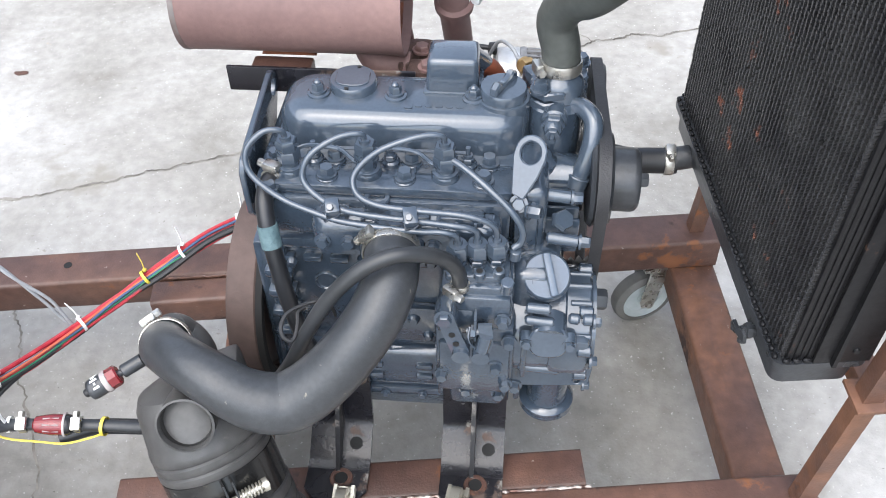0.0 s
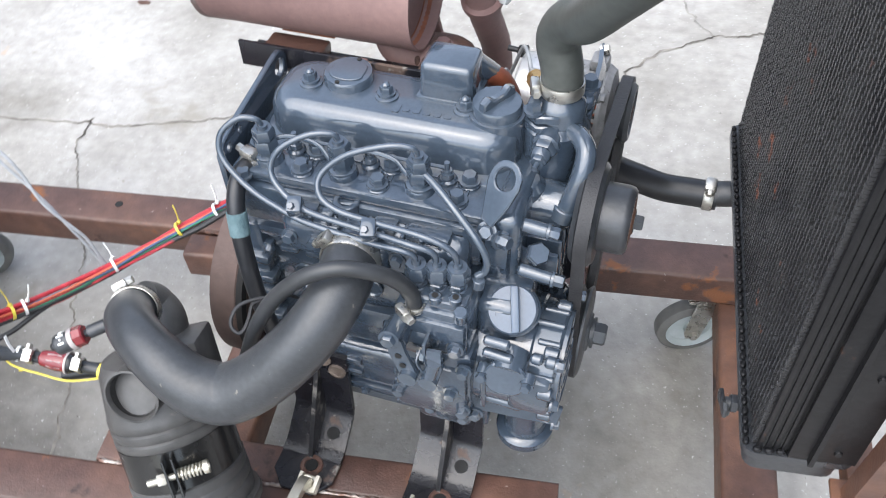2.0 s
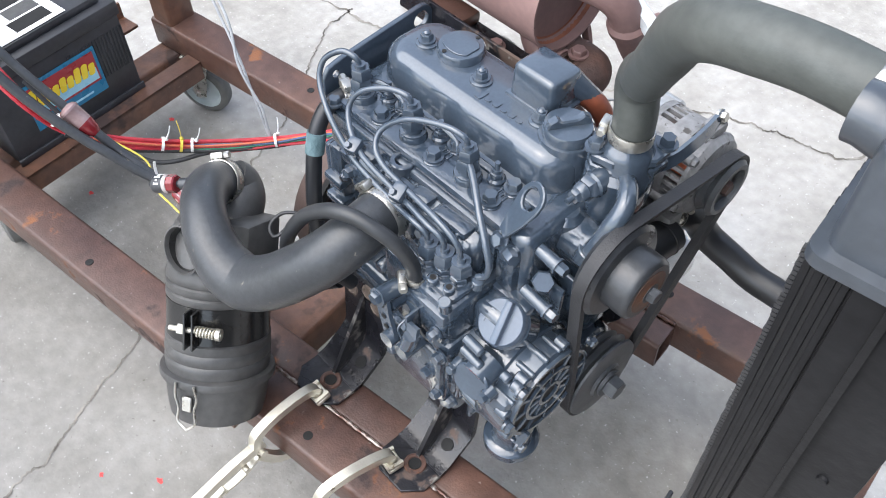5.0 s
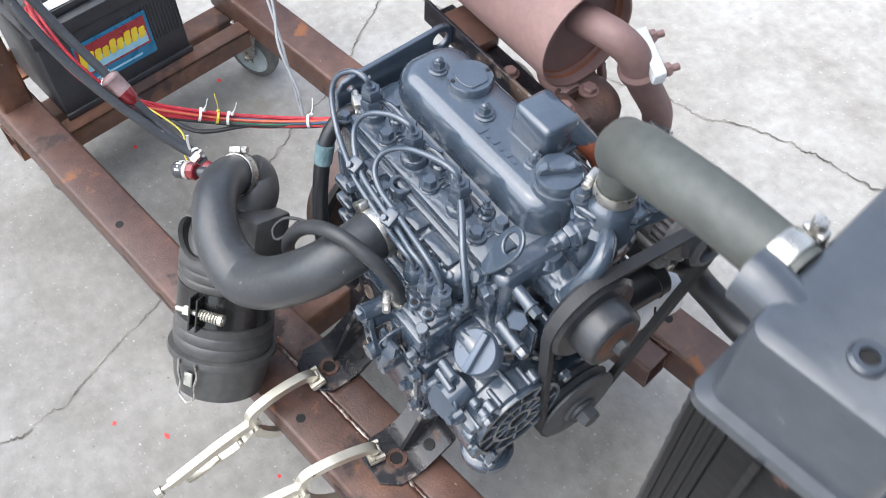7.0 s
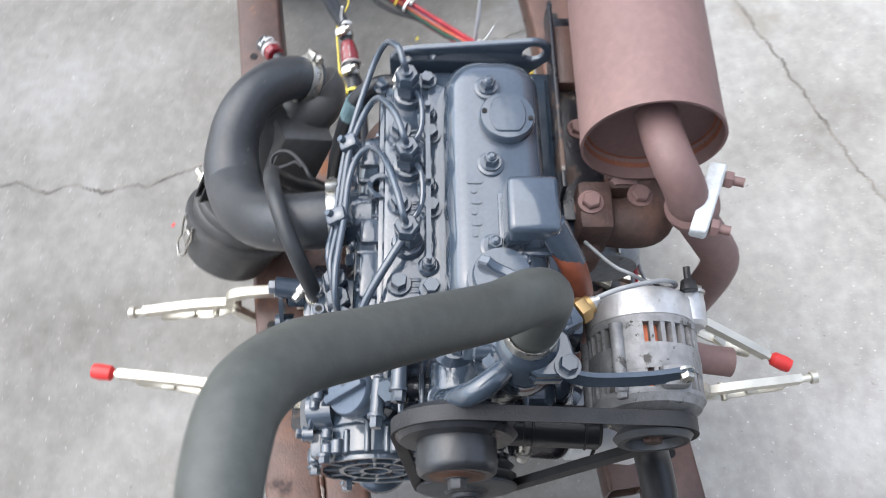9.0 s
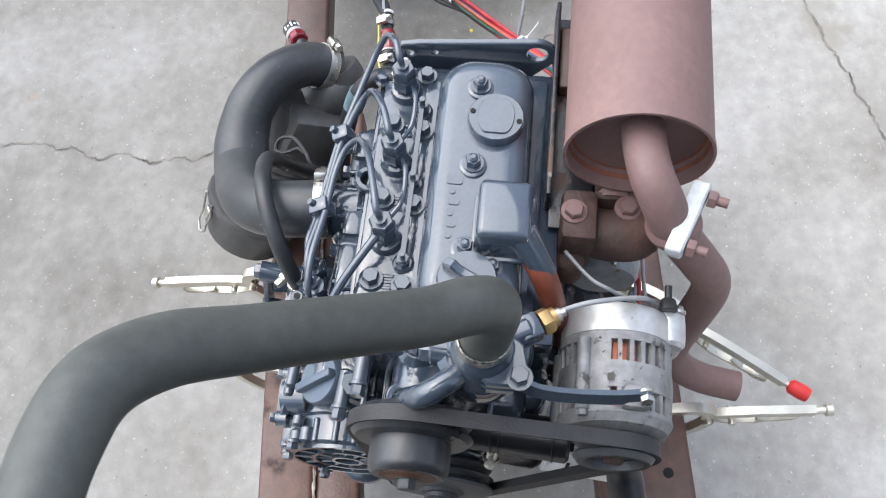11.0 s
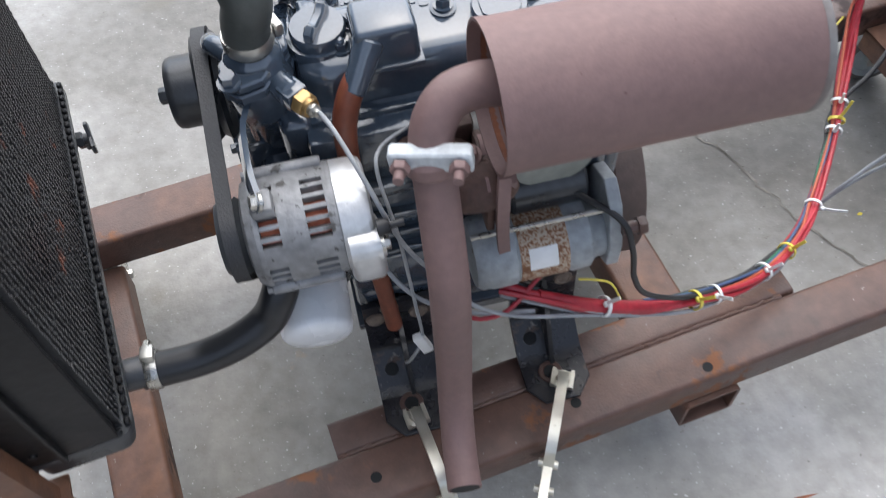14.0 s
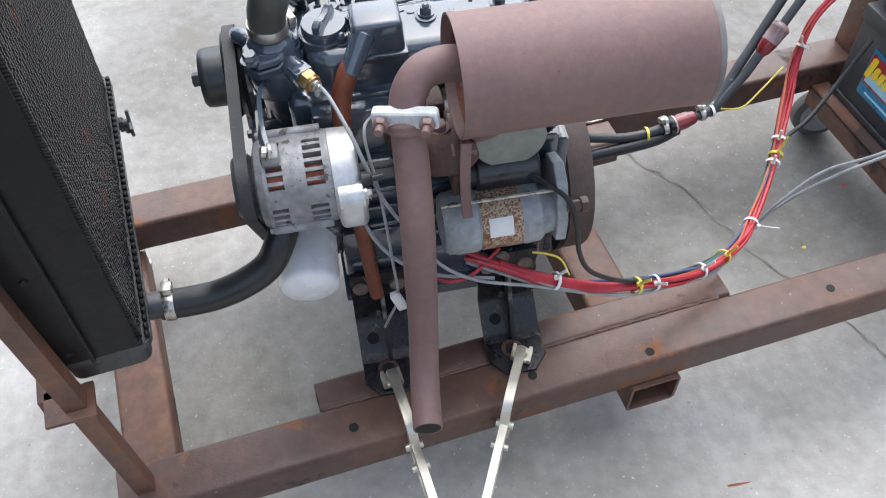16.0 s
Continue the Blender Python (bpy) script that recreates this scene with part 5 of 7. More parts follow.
for k in range(4):
    rpart("edge_bar", [span(RX0 + 0.0115 + k * 0.0064, RX0 + 0.0155 + k * 0.0064, RY0 + 0.004, RY0 + 0.008, 0.474, TZ0, 0.0008)], SIDEBLACK)
# core: flat tubes with stacked fins between them; near-black body and tubes paint the gaps' shade
rpart("core_shade_body", [span(RX0 + 0.02, RX1 - 0.012, RY0 + 0.006, RY1 - 0.006, 0.473, TZ0)], CORE)
NT = 54
pitch = (RY1 - RY0 - 0.014) / NT
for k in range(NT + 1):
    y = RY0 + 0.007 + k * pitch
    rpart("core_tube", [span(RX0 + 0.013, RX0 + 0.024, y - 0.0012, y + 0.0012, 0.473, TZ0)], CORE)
fin_rnd = random.Random(11)
fins = []
for col in range(NT):
    y0 = RY0 + 0.007 + col * pitch
    bm = bmesh.new()
    for k in range(112):
        z = 0.4755 + k * 0.00352
        j = fin_rnd.uniform(-0.0004, 0.0004) + (fin_rnd.uniform(0, 0.004) if fin_rnd.random() < 0.012 else 0)
        ya, yb, h = y0 + 0.0023, y0 + pitch - 0.0023, 0.00135
        x0, x1 = RX0 + 0.008 + j, RX0 + 0.022
        vs = [bm.verts.new(p) for p in ((x0, ya, z - h), (x0, yb, z - h + 0.0008), (x0, yb, z + h + 0.0008), (x0, ya, z + h), (x1, ya, z + 0.002 - h), (x1, yb, z + 0.002 - h), (x1, yb, z + 0.002 + h), (x1, ya, z + 0.002 + h))]
        for q in ((0, 1, 2, 3), (3, 2, 6, 7), (0, 4, 5, 1), (0, 3, 7, 4), (1, 5, 6, 2)):
            bm.faces.new([vs[i] for i in q])
    bmesh.ops.recalc_face_normals(bm, faces=bm.faces[:])
    fins.append(bm)
tagged(rpart("core_fin", fins, FIN), "thousands of thin dark fins flecked with rust", kind="stuff")
for k in range(14):
    y = RY0 + 0.012 + k * pitch * 3
    rpart("core_fin_back", [span(RX1 - 0.0125, RX1 - 0.009, y, y + 0.012, 0.474, TZ0 - 0.002)], FIN)
# upper and lower necks, drain tap
part("upper_neck", [sweep([(0.362, -0.1358, 0.931), (0.370, -0.1352, 0.931), (0.386, -0.134, 0.927), (0.400, -0.133, 0.920)], 0.0145, 18)], TANKPAINT, rad)
part("lower_neck", [rod((0.3, 0.162, 0.432), (0.352, 0.168, 0.44), 0.0145, seg=20)], RADBLACK, rad)
tap = part("drain_tap", [rod((0.378, -0.105, 0.4465), (0.350, -0.1085, 0.4455), 0.006), hexagon((0.360, -0.107, 0.446), (-1, -0.1, 0), 0.009, 0.006), rod((0.353, -0.108, 0.446), (0.353, -0.11, 0.432), 0.004)], RADBLACK, rad)
part("wing", [plate([(-0.017, 0.003), (-0.012, 0.008), (0, 0.003), (0.012, 0.008), (0.017, 0.003), (0.016, -0.006), (0, -0.004), (-0.016, -0.006)], 0.004, Matrix.Translation((0.350, -0.1085, 0.4455)) @ pose(0, 0, 0, 90, 0, -80) @ pose(0, 0, 0, 0, 0, 25), 0.0008)], RADBLACK, tap)
stud = rpart("threaded_boss", [lathe([(0.0085, 0), (0.0085, 0.003), (0.007, 0.0045), (0.0045, 0.0045), (0.0045, 0.001), (0, 0.001)], (0.402, -0.188, TZ1 - 0.001), (0, 0, 1), 20)], TANKPAINT, tank)
part("dark_hole", turned([rod((0.402, -0.188, TZ1), (0.402, -0.188, TZ1 + 0.0012), 0.0044, seg=16)]), DARK, stud)

# ---- cooling hoses ----
up = thing("upper_radiator_hose", (0.157, 0.02, 0.66), "thick dull grey-green moulded rubber hose to the radiator top", "hose")
part("hose", [sweep([(0.156, 0.02, 0.661), (0.1545, 0.0225, 0.685), (0.149, 0.025, 0.713), (0.160, 0.010, 0.740), (0.178, -0.016, 0.761), (0.207, -0.057, 0.811), (0.233, -0.092, 0.856), (0.254, -0.117, 0.893), (0.277, -0.132, 0.916), (0.304, -0.1365, 0.926), (0.335, -0.1365, 0.931), (0.376, -0.1353, 0.931)],
                    [0.018, 0.0184, 0.019, 0.0188, 0.018, 0.0172, 0.0168, 0.017, 0.017, 0.0166, 0.0158, 0.0156], 26, 8)], HOSE, up)
hose_clamp(up, (0.156, 0.0202, 0.669), (0, 0.02, 1), 0.0182, (-0.7, -0.25, 0), 0.012)
hose_clamp(up, (0.366, -0.1356, 0.9312), (1, 0.03, 0.01), 0.0157, (0, 0.95, 0.1), 0.012)
low = thing("lower_radiator_hose", (0.2, 0.1, 0.47), "smooth black rubber hose to the radiator bottom", "hose")
part("hose", [sweep([(0.162, 0.098, 0.52), (0.171, 0.122, 0.508), (0.182, 0.142, 0.492), (0.197, 0.151, 0.47), (0.223, 0.158, 0.456), (0.2545, 0.161, 0.446), (0.285, 0.163, 0.445), (0.3135, 0.163, 0.446)], 0.0158, 20)], BLACKHOSE, low)
hose_clamp(low, (0.304, 0.163, 0.4457), (1, 0.0, 0.02), 0.016, (0, -0.3, 1))
hose_clamp(low, (0.168, 0.114, 0.513), (0.35, 0.85, -0.4), 0.016, (0.5, 0.3, 1))

# ---- muffler and exhaust ----
MC = (0.1262, 0.671)
muf = thing("muffler", (-0.12, 0.128, 0.615), "cylindrical muffler with a matt red-brown rusted skin", "muffler")
part("shell", [lathe([(0.0, -0.232), (0.048, -0.232), (0.052, -0.236), (0.0555, -0.236), (0.057, -0.232), (0.057, -0.222), (0.0565, -0.2), (0.0565, -0.012), (0.0573, -0.008), (0.0573, -0.002), (0.055, -0.002), (0.054, -0.014), (0.052, -0.02), (0.0, -0.021)], (0, *MC), (1, 0, 0), 64)], MUFF, muf)
part("rust_ring", [lathe([(0.0537, -0.0125), (0.0543, -0.012), (0.0525, -0.0193), (0.0495, -0.0202), (0.0495, -0.0205)], (0, *MC), (1, 0, 0), 56)], WELD_RUST, muf, "bright orange rust round the end plate")
part("end_band", [lathe([(0.0563, -0.2362), (0.0574, -0.2362), (0.0577, -0.2335), (0.0572, -0.2305), (0.0566, -0.2305)], (0, *MC), (1, 0, 0), 64)], GREYBAND, muf, "grey scoured rim round the far end")
part("outlet_pipe", [sweep([(-0.022, 0.127, 0.684), (0.004, 0.128, 0.690), (0.026, 0.133, 0.689), (0.040, 0.143, 0.677), (0.0445, 0.152, 0.658), (0.0445, 0.156, 0.645)], 0.0165, 20)], MUFF, muf)
part("support_leg", [plate([(-0.16, 0.612), (-0.10, 0.612), (-0.115, 0.632), (-0.145, 0.632)], 0.004, pose(0, 0.112, 0, 90, 0, 0))], WELD_RUST, muf)
part("inlet_stub", [sweep([(-0.045, 0.126, 0.628), (-0.044, 0.124, 0.61), (-0.03, 0.12, 0.598), (0.0, 0.118, 0.596)], 0.016, 16)], MUFF, muf)
tail = thing("exhaust_pipe", (0.05, 0.2, 0.3), "bent rusty tailpipe ending open above the rail", "pipe")
part("pipe", [sweep([(0.0445, 0.1555, 0.652), (0.045, 0.168, 0.628), (0.046, 0.187, 0.598), (0.047, 0.205, 0.566), (0.0475, 0.211, 0.53), (0.047, 0.210, 0.46), (0.0468, 0.209, 0.41), (0.048, 0.2135, 0.372), (0.051, 0.231, 0.34), (0.055, 0.258, 0.323), (0.059, 0.294, 0.319)], 0.0165, 22, 6, bore=0.0145)], MUFF, tail)
# dark disc set in the open end, painted shade of the pipe's inside
part("bore", [lathe([(0, 0), (0.0144, 0), (0.0144, 0.001), (0, 0.001)], (0.0589, 0.2932, 0.3191), (0.1, 0.99, -0.08), 20)], DARK, tail)
part("flared_joint", [lathe([(0.0165, -0.008), (0.021, -0.004), (0.0215, 0.004), (0.0175, 0.009)], (0.0446, 0.1565, 0.652), (0.02, -0.45, 1), 24)], MUFF, tail)
sad = thing("exhaust_clamp", (0.05, 0.165, 0.66), "pale cast saddle clamp with two rusty nuts round the exhaust", "clamp")
cdir = Vector((0.93, -0.36, -0.15)).normalized()
cn = Vector((0.3, 0.9, 0.12)).normalized()
cm = Matrix.Translation((0.0485, 0.168, 0.667)) @ Matrix((cdir, cdir.cross(cn) * -1, cn)).transposed().to_4x4()
part("saddle", [loft([[cm @ Vector((x, y + 0.010, z)) for x, y in rounded(-0.030 + i, 0.030 - i, -0.019 + i, -0.002 - i, 0.003, 3)] for z, i in ((-0.011, 0.001), (-0.009, 0.0), (0.0005, 0.0), (0.002, 0.0015))]), ], PALE, sad)
for s in (-1, 1):
    q = cm @ Vector((s * 0.021, 0.0, 0.003))
    n1 = part("nut", [hexagon(q, cn, 0.0072, 0.0065)], MUFF, sad, "rusty nut")
    part("thread", [rod(q + cn * 0.006, q + cn * 0.015, 0.0038)], MUFF, n1)
manifold = thing("exhaust_manifold", (0.0, 0.09, 0.56), "rusty cast exhaust manifold and elbow bolted to the engine", "manifold")
part("casting", [span(-0.115, 0.06, 0.074, 0.098, 0.55, 0.588, 0.01, 3), span(0.0, 0.046, 0.074, 0.104, 0.565, 0.618, 0.006), sweep([(0.022, 0.095, 0.585), (0.026, 0.12, 0.588), (0.022, 0.138, 0.59), (0.0, 0.142, 0.59), (-0.012, 0.135, 0.592)], [0.021, 0.022, 0.023, 0.022, 0.02], 18)], DARKRUST, manifold)
part("flange", [span(-0.012, -0.006, 0.103, 0.156, 0.535, 0.608, 0.002), span(-0.004, 0.003, 0.102, 0.154, 0.537, 0.608, 0.002)], DARKRUST, manifold)
part("strap", [ribbon([(-0.008, 0.16, 0.62), (-0.006, 0.166, 0.59), (-0.008, 0.162, 0.545), (-0.012, 0.156, 0.505)], 0.010, 0.005, (0, 1, 0.2))], MUFF, manifold)
for p in ((0.0225, 0.084, 0.618), (0.012, 0.128, 0.611)):
    bolt(manifold, p, (0, 0, 1), 0.008, 0.006, MUFF, label="rusty bolt")
for p in ((0.003, 0.112, 0.54), (0.003, 0.15, 0.6), (-0.012, 0.15, 0.6)):
    bolt(manifold, p, (1 if p[0] > 0 else -1, 0, 0), 0.0075, 0.007, MUFF)
angle = thing("muffler_bracket", (-0.09, 0.08, 0.61), "black angle-iron bracket with yellow flecks under the muffler", "bracket")
part("upright_leg", [span(-0.185, 0.012, 0.0605, 0.0645, 0.597, 0.626, 0.001)], BLACK, angle)
part("flat_leg", [span(-0.185, 0.03, 0.0645, 0.1, 0.597, 0.602, 0.001)], BLACK, angle)
part("spacer", [span(-0.165, -0.10, 0.066, 0.10, 0.602, 0.616, 0.003)], RUST, angle)
for x in (-0.12, -0.06, 0.02):
    bolt(angle, (x, 0.083, 0.602), (0, 0, 1), 0.0075, 0.006, MUFF)
part("round_shield", [lathe([(0.0, 0.0), (0.036, 0.0), (0.038, 0.003), (0.038, 0.012), (0, 0.012)], (-0.066, 0.097, 0.557), (0, 1, 0), 40)], SHIELD, engine, "greenish-grey round cover")

# ---- breather hose ----
solid("breather_hose", [sweep([(0.078, 0.053, 0.644), (0.089, 0.0625, 0.632), (0.097, 0.070, 0.612), (0.100, 0.077, 0.585), (0.100, 0.084, 0.54), (0.098, 0.089, 0.47), (0.093, 0.098, 0.40), (0.090, 0.107, 0.355), (0.088, 0.112, 0.325)], [0.0105, 0.0105, 0.0102, 0.0092, 0.0088, 0.0086, 0.0086, 0.0086, 0.0086], 14, 7, bore=0.0055)], BREATHER, "red-brown rubber breather hose hanging beside the engine", "hose", (0.08, 0.1, 0.325))

# ---- alternator ----
AY, AZ, AR = 0.127, 0.5675, 0.0445
alt = thing("alternator", (0.135, AY, 0.5), "cast aluminium alternator with vent slots and copper windings", "alternator")
alt.matrix_basis = alt.matrix_basis @ Matrix.Translation((0.005, 0, 0))
part("winding_core", [lathe([(0, 0.1), (AR - 0.009, 0.1), (AR - 0.009, 0.182), (0, 0.182)], (0, AY, AZ), (1, 0, 0), 36)], COPPER, alt)
part("rear_cap", [lathe([(0, 0.087), (0.037, 0.087), (0.0422, 0.089), (0.0440, 0.0925), (0.0447, 0.1125), (0.043, 0.1135), (0, 0.1135)], (0, AY, AZ), (1, 0, 0), 40), span(0.084, 0.112, AY + 0.012, AY + 0.054, AZ - 0.024, AZ + 0.018, 0.007, 3), rod((0.083, AY + 0.04, AZ + 0.01), (0.113, AY + 0.04, AZ + 0.01), 0.0135, bevel=0.003)], BRIGHT, alt, "bright machined rear cover")
for a, b in ((0.113, 0.120), (0.137, 0.158), (0.173, 0.177)):
    part("housing_band", [lathe([(AR - 0.0095, a), (AR, a), (AR + 0.0006, (a + b) / 2), (AR, b), (AR - 0.0095, b)], (0, AY, AZ), (1, 0, 0), 56)], ALU, alt)
part("front_housing", [lathe([(AR - 0.0095, 0.175), (AR, 0.1765), (AR - 0.004, 0.183), (0.03, 0.186), (0.02, 0.188), (0.0, 0.188)], (0, AY, AZ), (1, 0, 0), 56)], ALU, alt)
for xa, xb in ((0.120, 0.137), (0.158, 0.173)):
    for k in range(60):
        g = k % 15
        if g < 11 and g % 2 == 0:
            continue
        a0 = radians(6 * k + 40)
        c, s = math.cos(a0), math.sin(a0)
        part("vent_bar", [box((0, 0, 0), (xb - xa + 0.002, 0.0034 if g < 11 else 0.0054, 0.0092), 0, 1, Matrix.Translation(((xa + xb) / 2, AY + (AR - 0.005) * c, AZ + (AR - 0.005) * s)) @ Matrix(((1, 0, 0), (0, -s, c), (0, c, s))).to_4x4())], ALU, alt)
for a0 in (130, 200, 262, 330):
    c, s = math.cos(radians(a0)), math.sin(radians(a0))
    part("clamp_lug", [rod((0.118, AY + (AR + 0.001) * c, AZ + (AR + 0.001) * s), (0.176, AY + (AR + 0.001) * c, AZ + (AR + 0.001) * s), 0.0055, seg=12, bevel=0.001), hexagon((0.176, AY + (AR + 0.001) * c, AZ + (AR + 0.001) * s), (1, 0, 0), 0.0045, 0.004)], ALU, alt)
part("mounting_lug", [span(0.158, 0.176, AY - 0.002, AY + 0.02, AZ + 0.042, AZ + 0.0555, 0.004)], ALU, alt)
part("pivot_lug", [span(0.12, 0.178, AY - 0.04, AY - 0.016, AZ - 0.066, AZ - 0.038, 0.006)], ALU, alt)
ap = part("pulley", [lathe([(0, 0.186), (0.027, 0.186), (0.0315, 0.190), (0.0265, 0.1955), (0.0315, 0.2015), (0.028, 0.206), (0.023, 0.206), (0.021, 0.199), (0.01, 0.199), (0.0, 0.199)], (0, AY, AZ), (1, 0, 0), 40)], GREYPULLEY, alt)
part("pulley_nut", [hexagon((0.198, AY, AZ), (1, 0, 0), 0.008, 0.008)], DARKRUST, ap)
part("output_stud", [rod((0.087, AY + 0.037, AZ + 0.026), (0.077, AY + 0.037, AZ + 0.027), 0.0075, 0.006, bevel=0.001), rod((0.077, AY + 0.037, AZ + 0.027), (0.066, AY + 0.037, AZ + 0.028), 0.003)], WIREBLK, alt, "black insulated stud")
for p in ((0.085, AY + 0.03, AZ - 0.005), (0.085, AY + 0.046, AZ + 0.018), (0.085, AY + 0.006, AZ - 0.03)):
    bolt(alt, p, (-1, 0, 0), 0.005, 0.005, STEEL)
part("adjuster_strap", [ribbon([(0.170, 0.046, 0.622), (0.176, 0.066, 0.6225), (0.177, 0.09, 0.6235), (0.176, 0.118, 0.6255), (0.172, 0.146, 0.6255)], 0.012, 0.0045, (1, 0.1, 0.35))], PAINT, engine)
bolt(alt, (0.167, 0.141, 0.626), (1, 0.1, 0.35), 0.0055, 0.006, STEEL)

# ---- oil filter ----
fd = Vector((0.05, 0.98, -0.14)).normalized()
OF = Vector((0.1612, 0.1560, 0.4180)) - fd * 0.093
of = thing("oil_filter", (0.15, 0.14, 0.42), "glossy white spin-on oil filter under the alternator", "filter")
part("can", [lathe([(0, 0.018), (0.031, 0.018), (0.0335, 0.021), (0.0335, 0.082), (0.0325, 0.087), (0.029, 0.0905), (0.015, 0.0925), (0, 0.093)], OF, fd, 40)], WHITE, of)
part("filter_base", [lathe([(0, -0.03), (0.034, -0.03), (0.034, 0.012), (0.03, 0.0178), (0, 0.0178)], OF, fd, 32)], BLACK, of)
fx = Vector((-0.15, 0.2, 1))
fx = (fx - fd * fx.dot(fd)).normalized()
fy = fd.cross(fx)
part("printed_mark", [box((0, 0, 0), (0.008, 0.001, 0.011), 0, 1, Matrix.Translation(OF + fd * 0.036 + (fx * 0.8 + fy * 0.6).normalized() * 0.0334) @ Matrix((fy * 0.8 - fx * 0.6, fx * 0.8 + fy * 0.6, fd)).transposed().to_4x4()),
                      box((0, 0, 0), (0.018, 0.001, 0.003), 0, 1, Matrix.Translation(OF + fd * 0.04 + (fx * 0.2 + fy * 0.98).normalized() * 0.0334) @ Matrix((fy * 0.2 - fx * 0.98, fx * 0.2 + fy * 0.98, fd)).transposed().to_4x4())], DARK, of)

# ---- starter ----
SY, SZ = 0.128, 0.462
stt = thing("starter_motor", (-0.05, SY, 0.43), "grey starter motor with a rust-eaten band and white label", "starter motor")
part("body", [lathe([(0, -0.118), (0.022, -0.118), (0.026, -0.112), (0.028, -0.1), (0.034, -0.094), (0.0352, -0.078), (0.0335, -0.075), (0.0335, -0.027), (0.0355, -0.0255), (0.036, -0.004), (0.0345, 0.001), (0.0345, 0.006), (0.031, 0.011), (0.018, 0.013), (0, 0.0135)], (0, SY, SZ), (1, 0, 0), 40)], GREYMET, stt)
part("rust_band", [lathe([(0.033, -0.073), (0.0345, -0.073), (0.0345, -0.0285), (0.033, -0.0285)], (0, SY, SZ), (1, 0, 0), 40)], RUSTBAND, stt, "flaking rusty band")
lab = [[(x, SY + 0.0352 * math.cos(radians(a)), SZ + 0.0352 * math.sin(radians(a))) for a in range(12, 49, 6)] for x in (-0.062, -0.036)]
bm = bmesh.new()
r0, r1 = [[bm.verts.new(p) for p in r] for r in lab]
for i in range(len(r0) - 1):
    bm.faces.new((r0[i], r0[i + 1], r1[i + 1], r1[i]))
part("label", [bm], PAPER, stt, "blank white paper label")
part("solenoid", [rod((-0.1, SY - 0.03, SZ + 0.043), (-0.03, SY - 0.03, SZ + 0.043), 0.022, bevel=0.003), rod((-0.03, SY - 0.03, SZ + 0.043), (-0.015, SY - 0.03, SZ + 0.043), 0.018, 0.015)], RADBLACK, stt)
part("nose_flange", [plate([(-0.03, -0.026), (0.02, -0.036), (0.046, -0.02), (0.046, 0.01), (0.03, 0.05), (0.008, 0.064), (-0.02, 0.05), (-0.034, 0.02)], 0.012, Matrix.Translation((-0.122, SY - 0.015, SZ)) @ pose(0, 0, 0, 90, 0, 90), 0.001)], GREYMET, stt)
part("stay_rod", [rod((-0.118, SY + 0.008, SZ + 0.039), (0.012, SY + 0.006, SZ + 0.037), 0.0025, seg=8)], STEEL, stt)
part("flange_bolt", [rod((-0.12, SY + 0.026, SZ + 0.03), (-0.134, SY + 0.026, SZ + 0.03), 0.006), hexagon((-0.134, SY + 0.026, SZ + 0.03), (-1, 0, 0), 0.009, 0.008)], RUST, stt)

# ---- engine mounts ----


def mount(x, side):
    """A bent plate mount: upright flange, sloping leg, flat foot with clipped corners and a rib down its middle."""
    up = RT + 0.0005 - (LEAN @ Vector((x, side * 0.185, 0.2232))).z
    prof = [(side * y, z + up * min(1.0, (0.353 - z) / 0.12)) for y, z in ((0.099, 0.353), (0.102, 0.30), (0.104, 0.263), (0.1065, 0.2565), (0.1105, 0.252), (0.138, 0.2315), (0.145, 0.2278), (0.156, 0.2262))]
    t = thing("engine_mount", (x, side * 0.15, 0.2232 + up), "bent black steel engine mount with paint chipped to rust", "bracket", "engine mounts")
    foot = [(0.036, 0.148), (0.036, 0.181), (0.019, 0.201), (-0.019, 0.201), (-0.036, 0.181), (-0.036, 0.148)]
    leg = part("leg_plate", [ribbon([(x, y, z) for y, z in prof], 0.072, 0.006, (0, side, 1), smooth=False), plate([(x + a, side * b) for a, b in (foot if side > 0 else foot[::-1])], 0.005, Matrix.Translation((0, 0, 0.2232 + up)), 0.0008)], BLACK, t)
    part("rib", [plate([(side * 0.104, 0.334), (side * 0.160, 0.2285 + up), (side * 0.143, 0.2295 + up), (side * 0.109, 0.2545 + up * 0.8), (side * 0.106, 0.262 + up * 0.8)], 0.005, pose(x - 0.0025, 0, 0, 90, 0, 90))], RIBMAT, t)
    part("slot", [lathe([(0.0075, 0.0), (0.0075, 0.0008), (0.0, 0.0008)], (x + 0.005, side * 0.167, 0.2286 + up), (0, 0, 1), 20)], DARK, t)
    part("slot_rim", [lathe([(0.0075, 0.0), (0.0085, 0.0016), (0.0125, 0.0016), (0.0135, 0.0)], (x + 0.005, side * 0.167, 0.2286 + up), (0, 0, 1), 20)], RUST, t)
    for dx, dz in ((-0.021, 0.329), (0.024, 0.33), (0.008, 0.3455)):
        q = Vector((x + dx, side * (0.1035 + (0.34 - dz) * 0.09), dz))
        part("bolt_hole", [lathe([(0.0055, 0.0005), (0.007, 0.0018), (0.0095, 0.0016), (0.0105, -0.001)], q, (0, side, 0.1), 12), lathe([(0.0058, 0.0), (0.0058, 0.0008), (0, 0.0008)], q, (0, side, 0.1), 14)], NUTRUST, t)
    q = Vector((x + 0.018, side * 0.127, 0.2402 + up * 0.9))
    part("drilled_hole", [lathe([(0.0075, 0.0), (0.0075, 0.0006), (0, 0.0006)], q + Vector((0, side * 0.0018, 0.0031)), (0, side * 0.5, 0.86), 18)], DARK, t)
    return t


mount(-0.069, -1)
mount(0.086, -1)
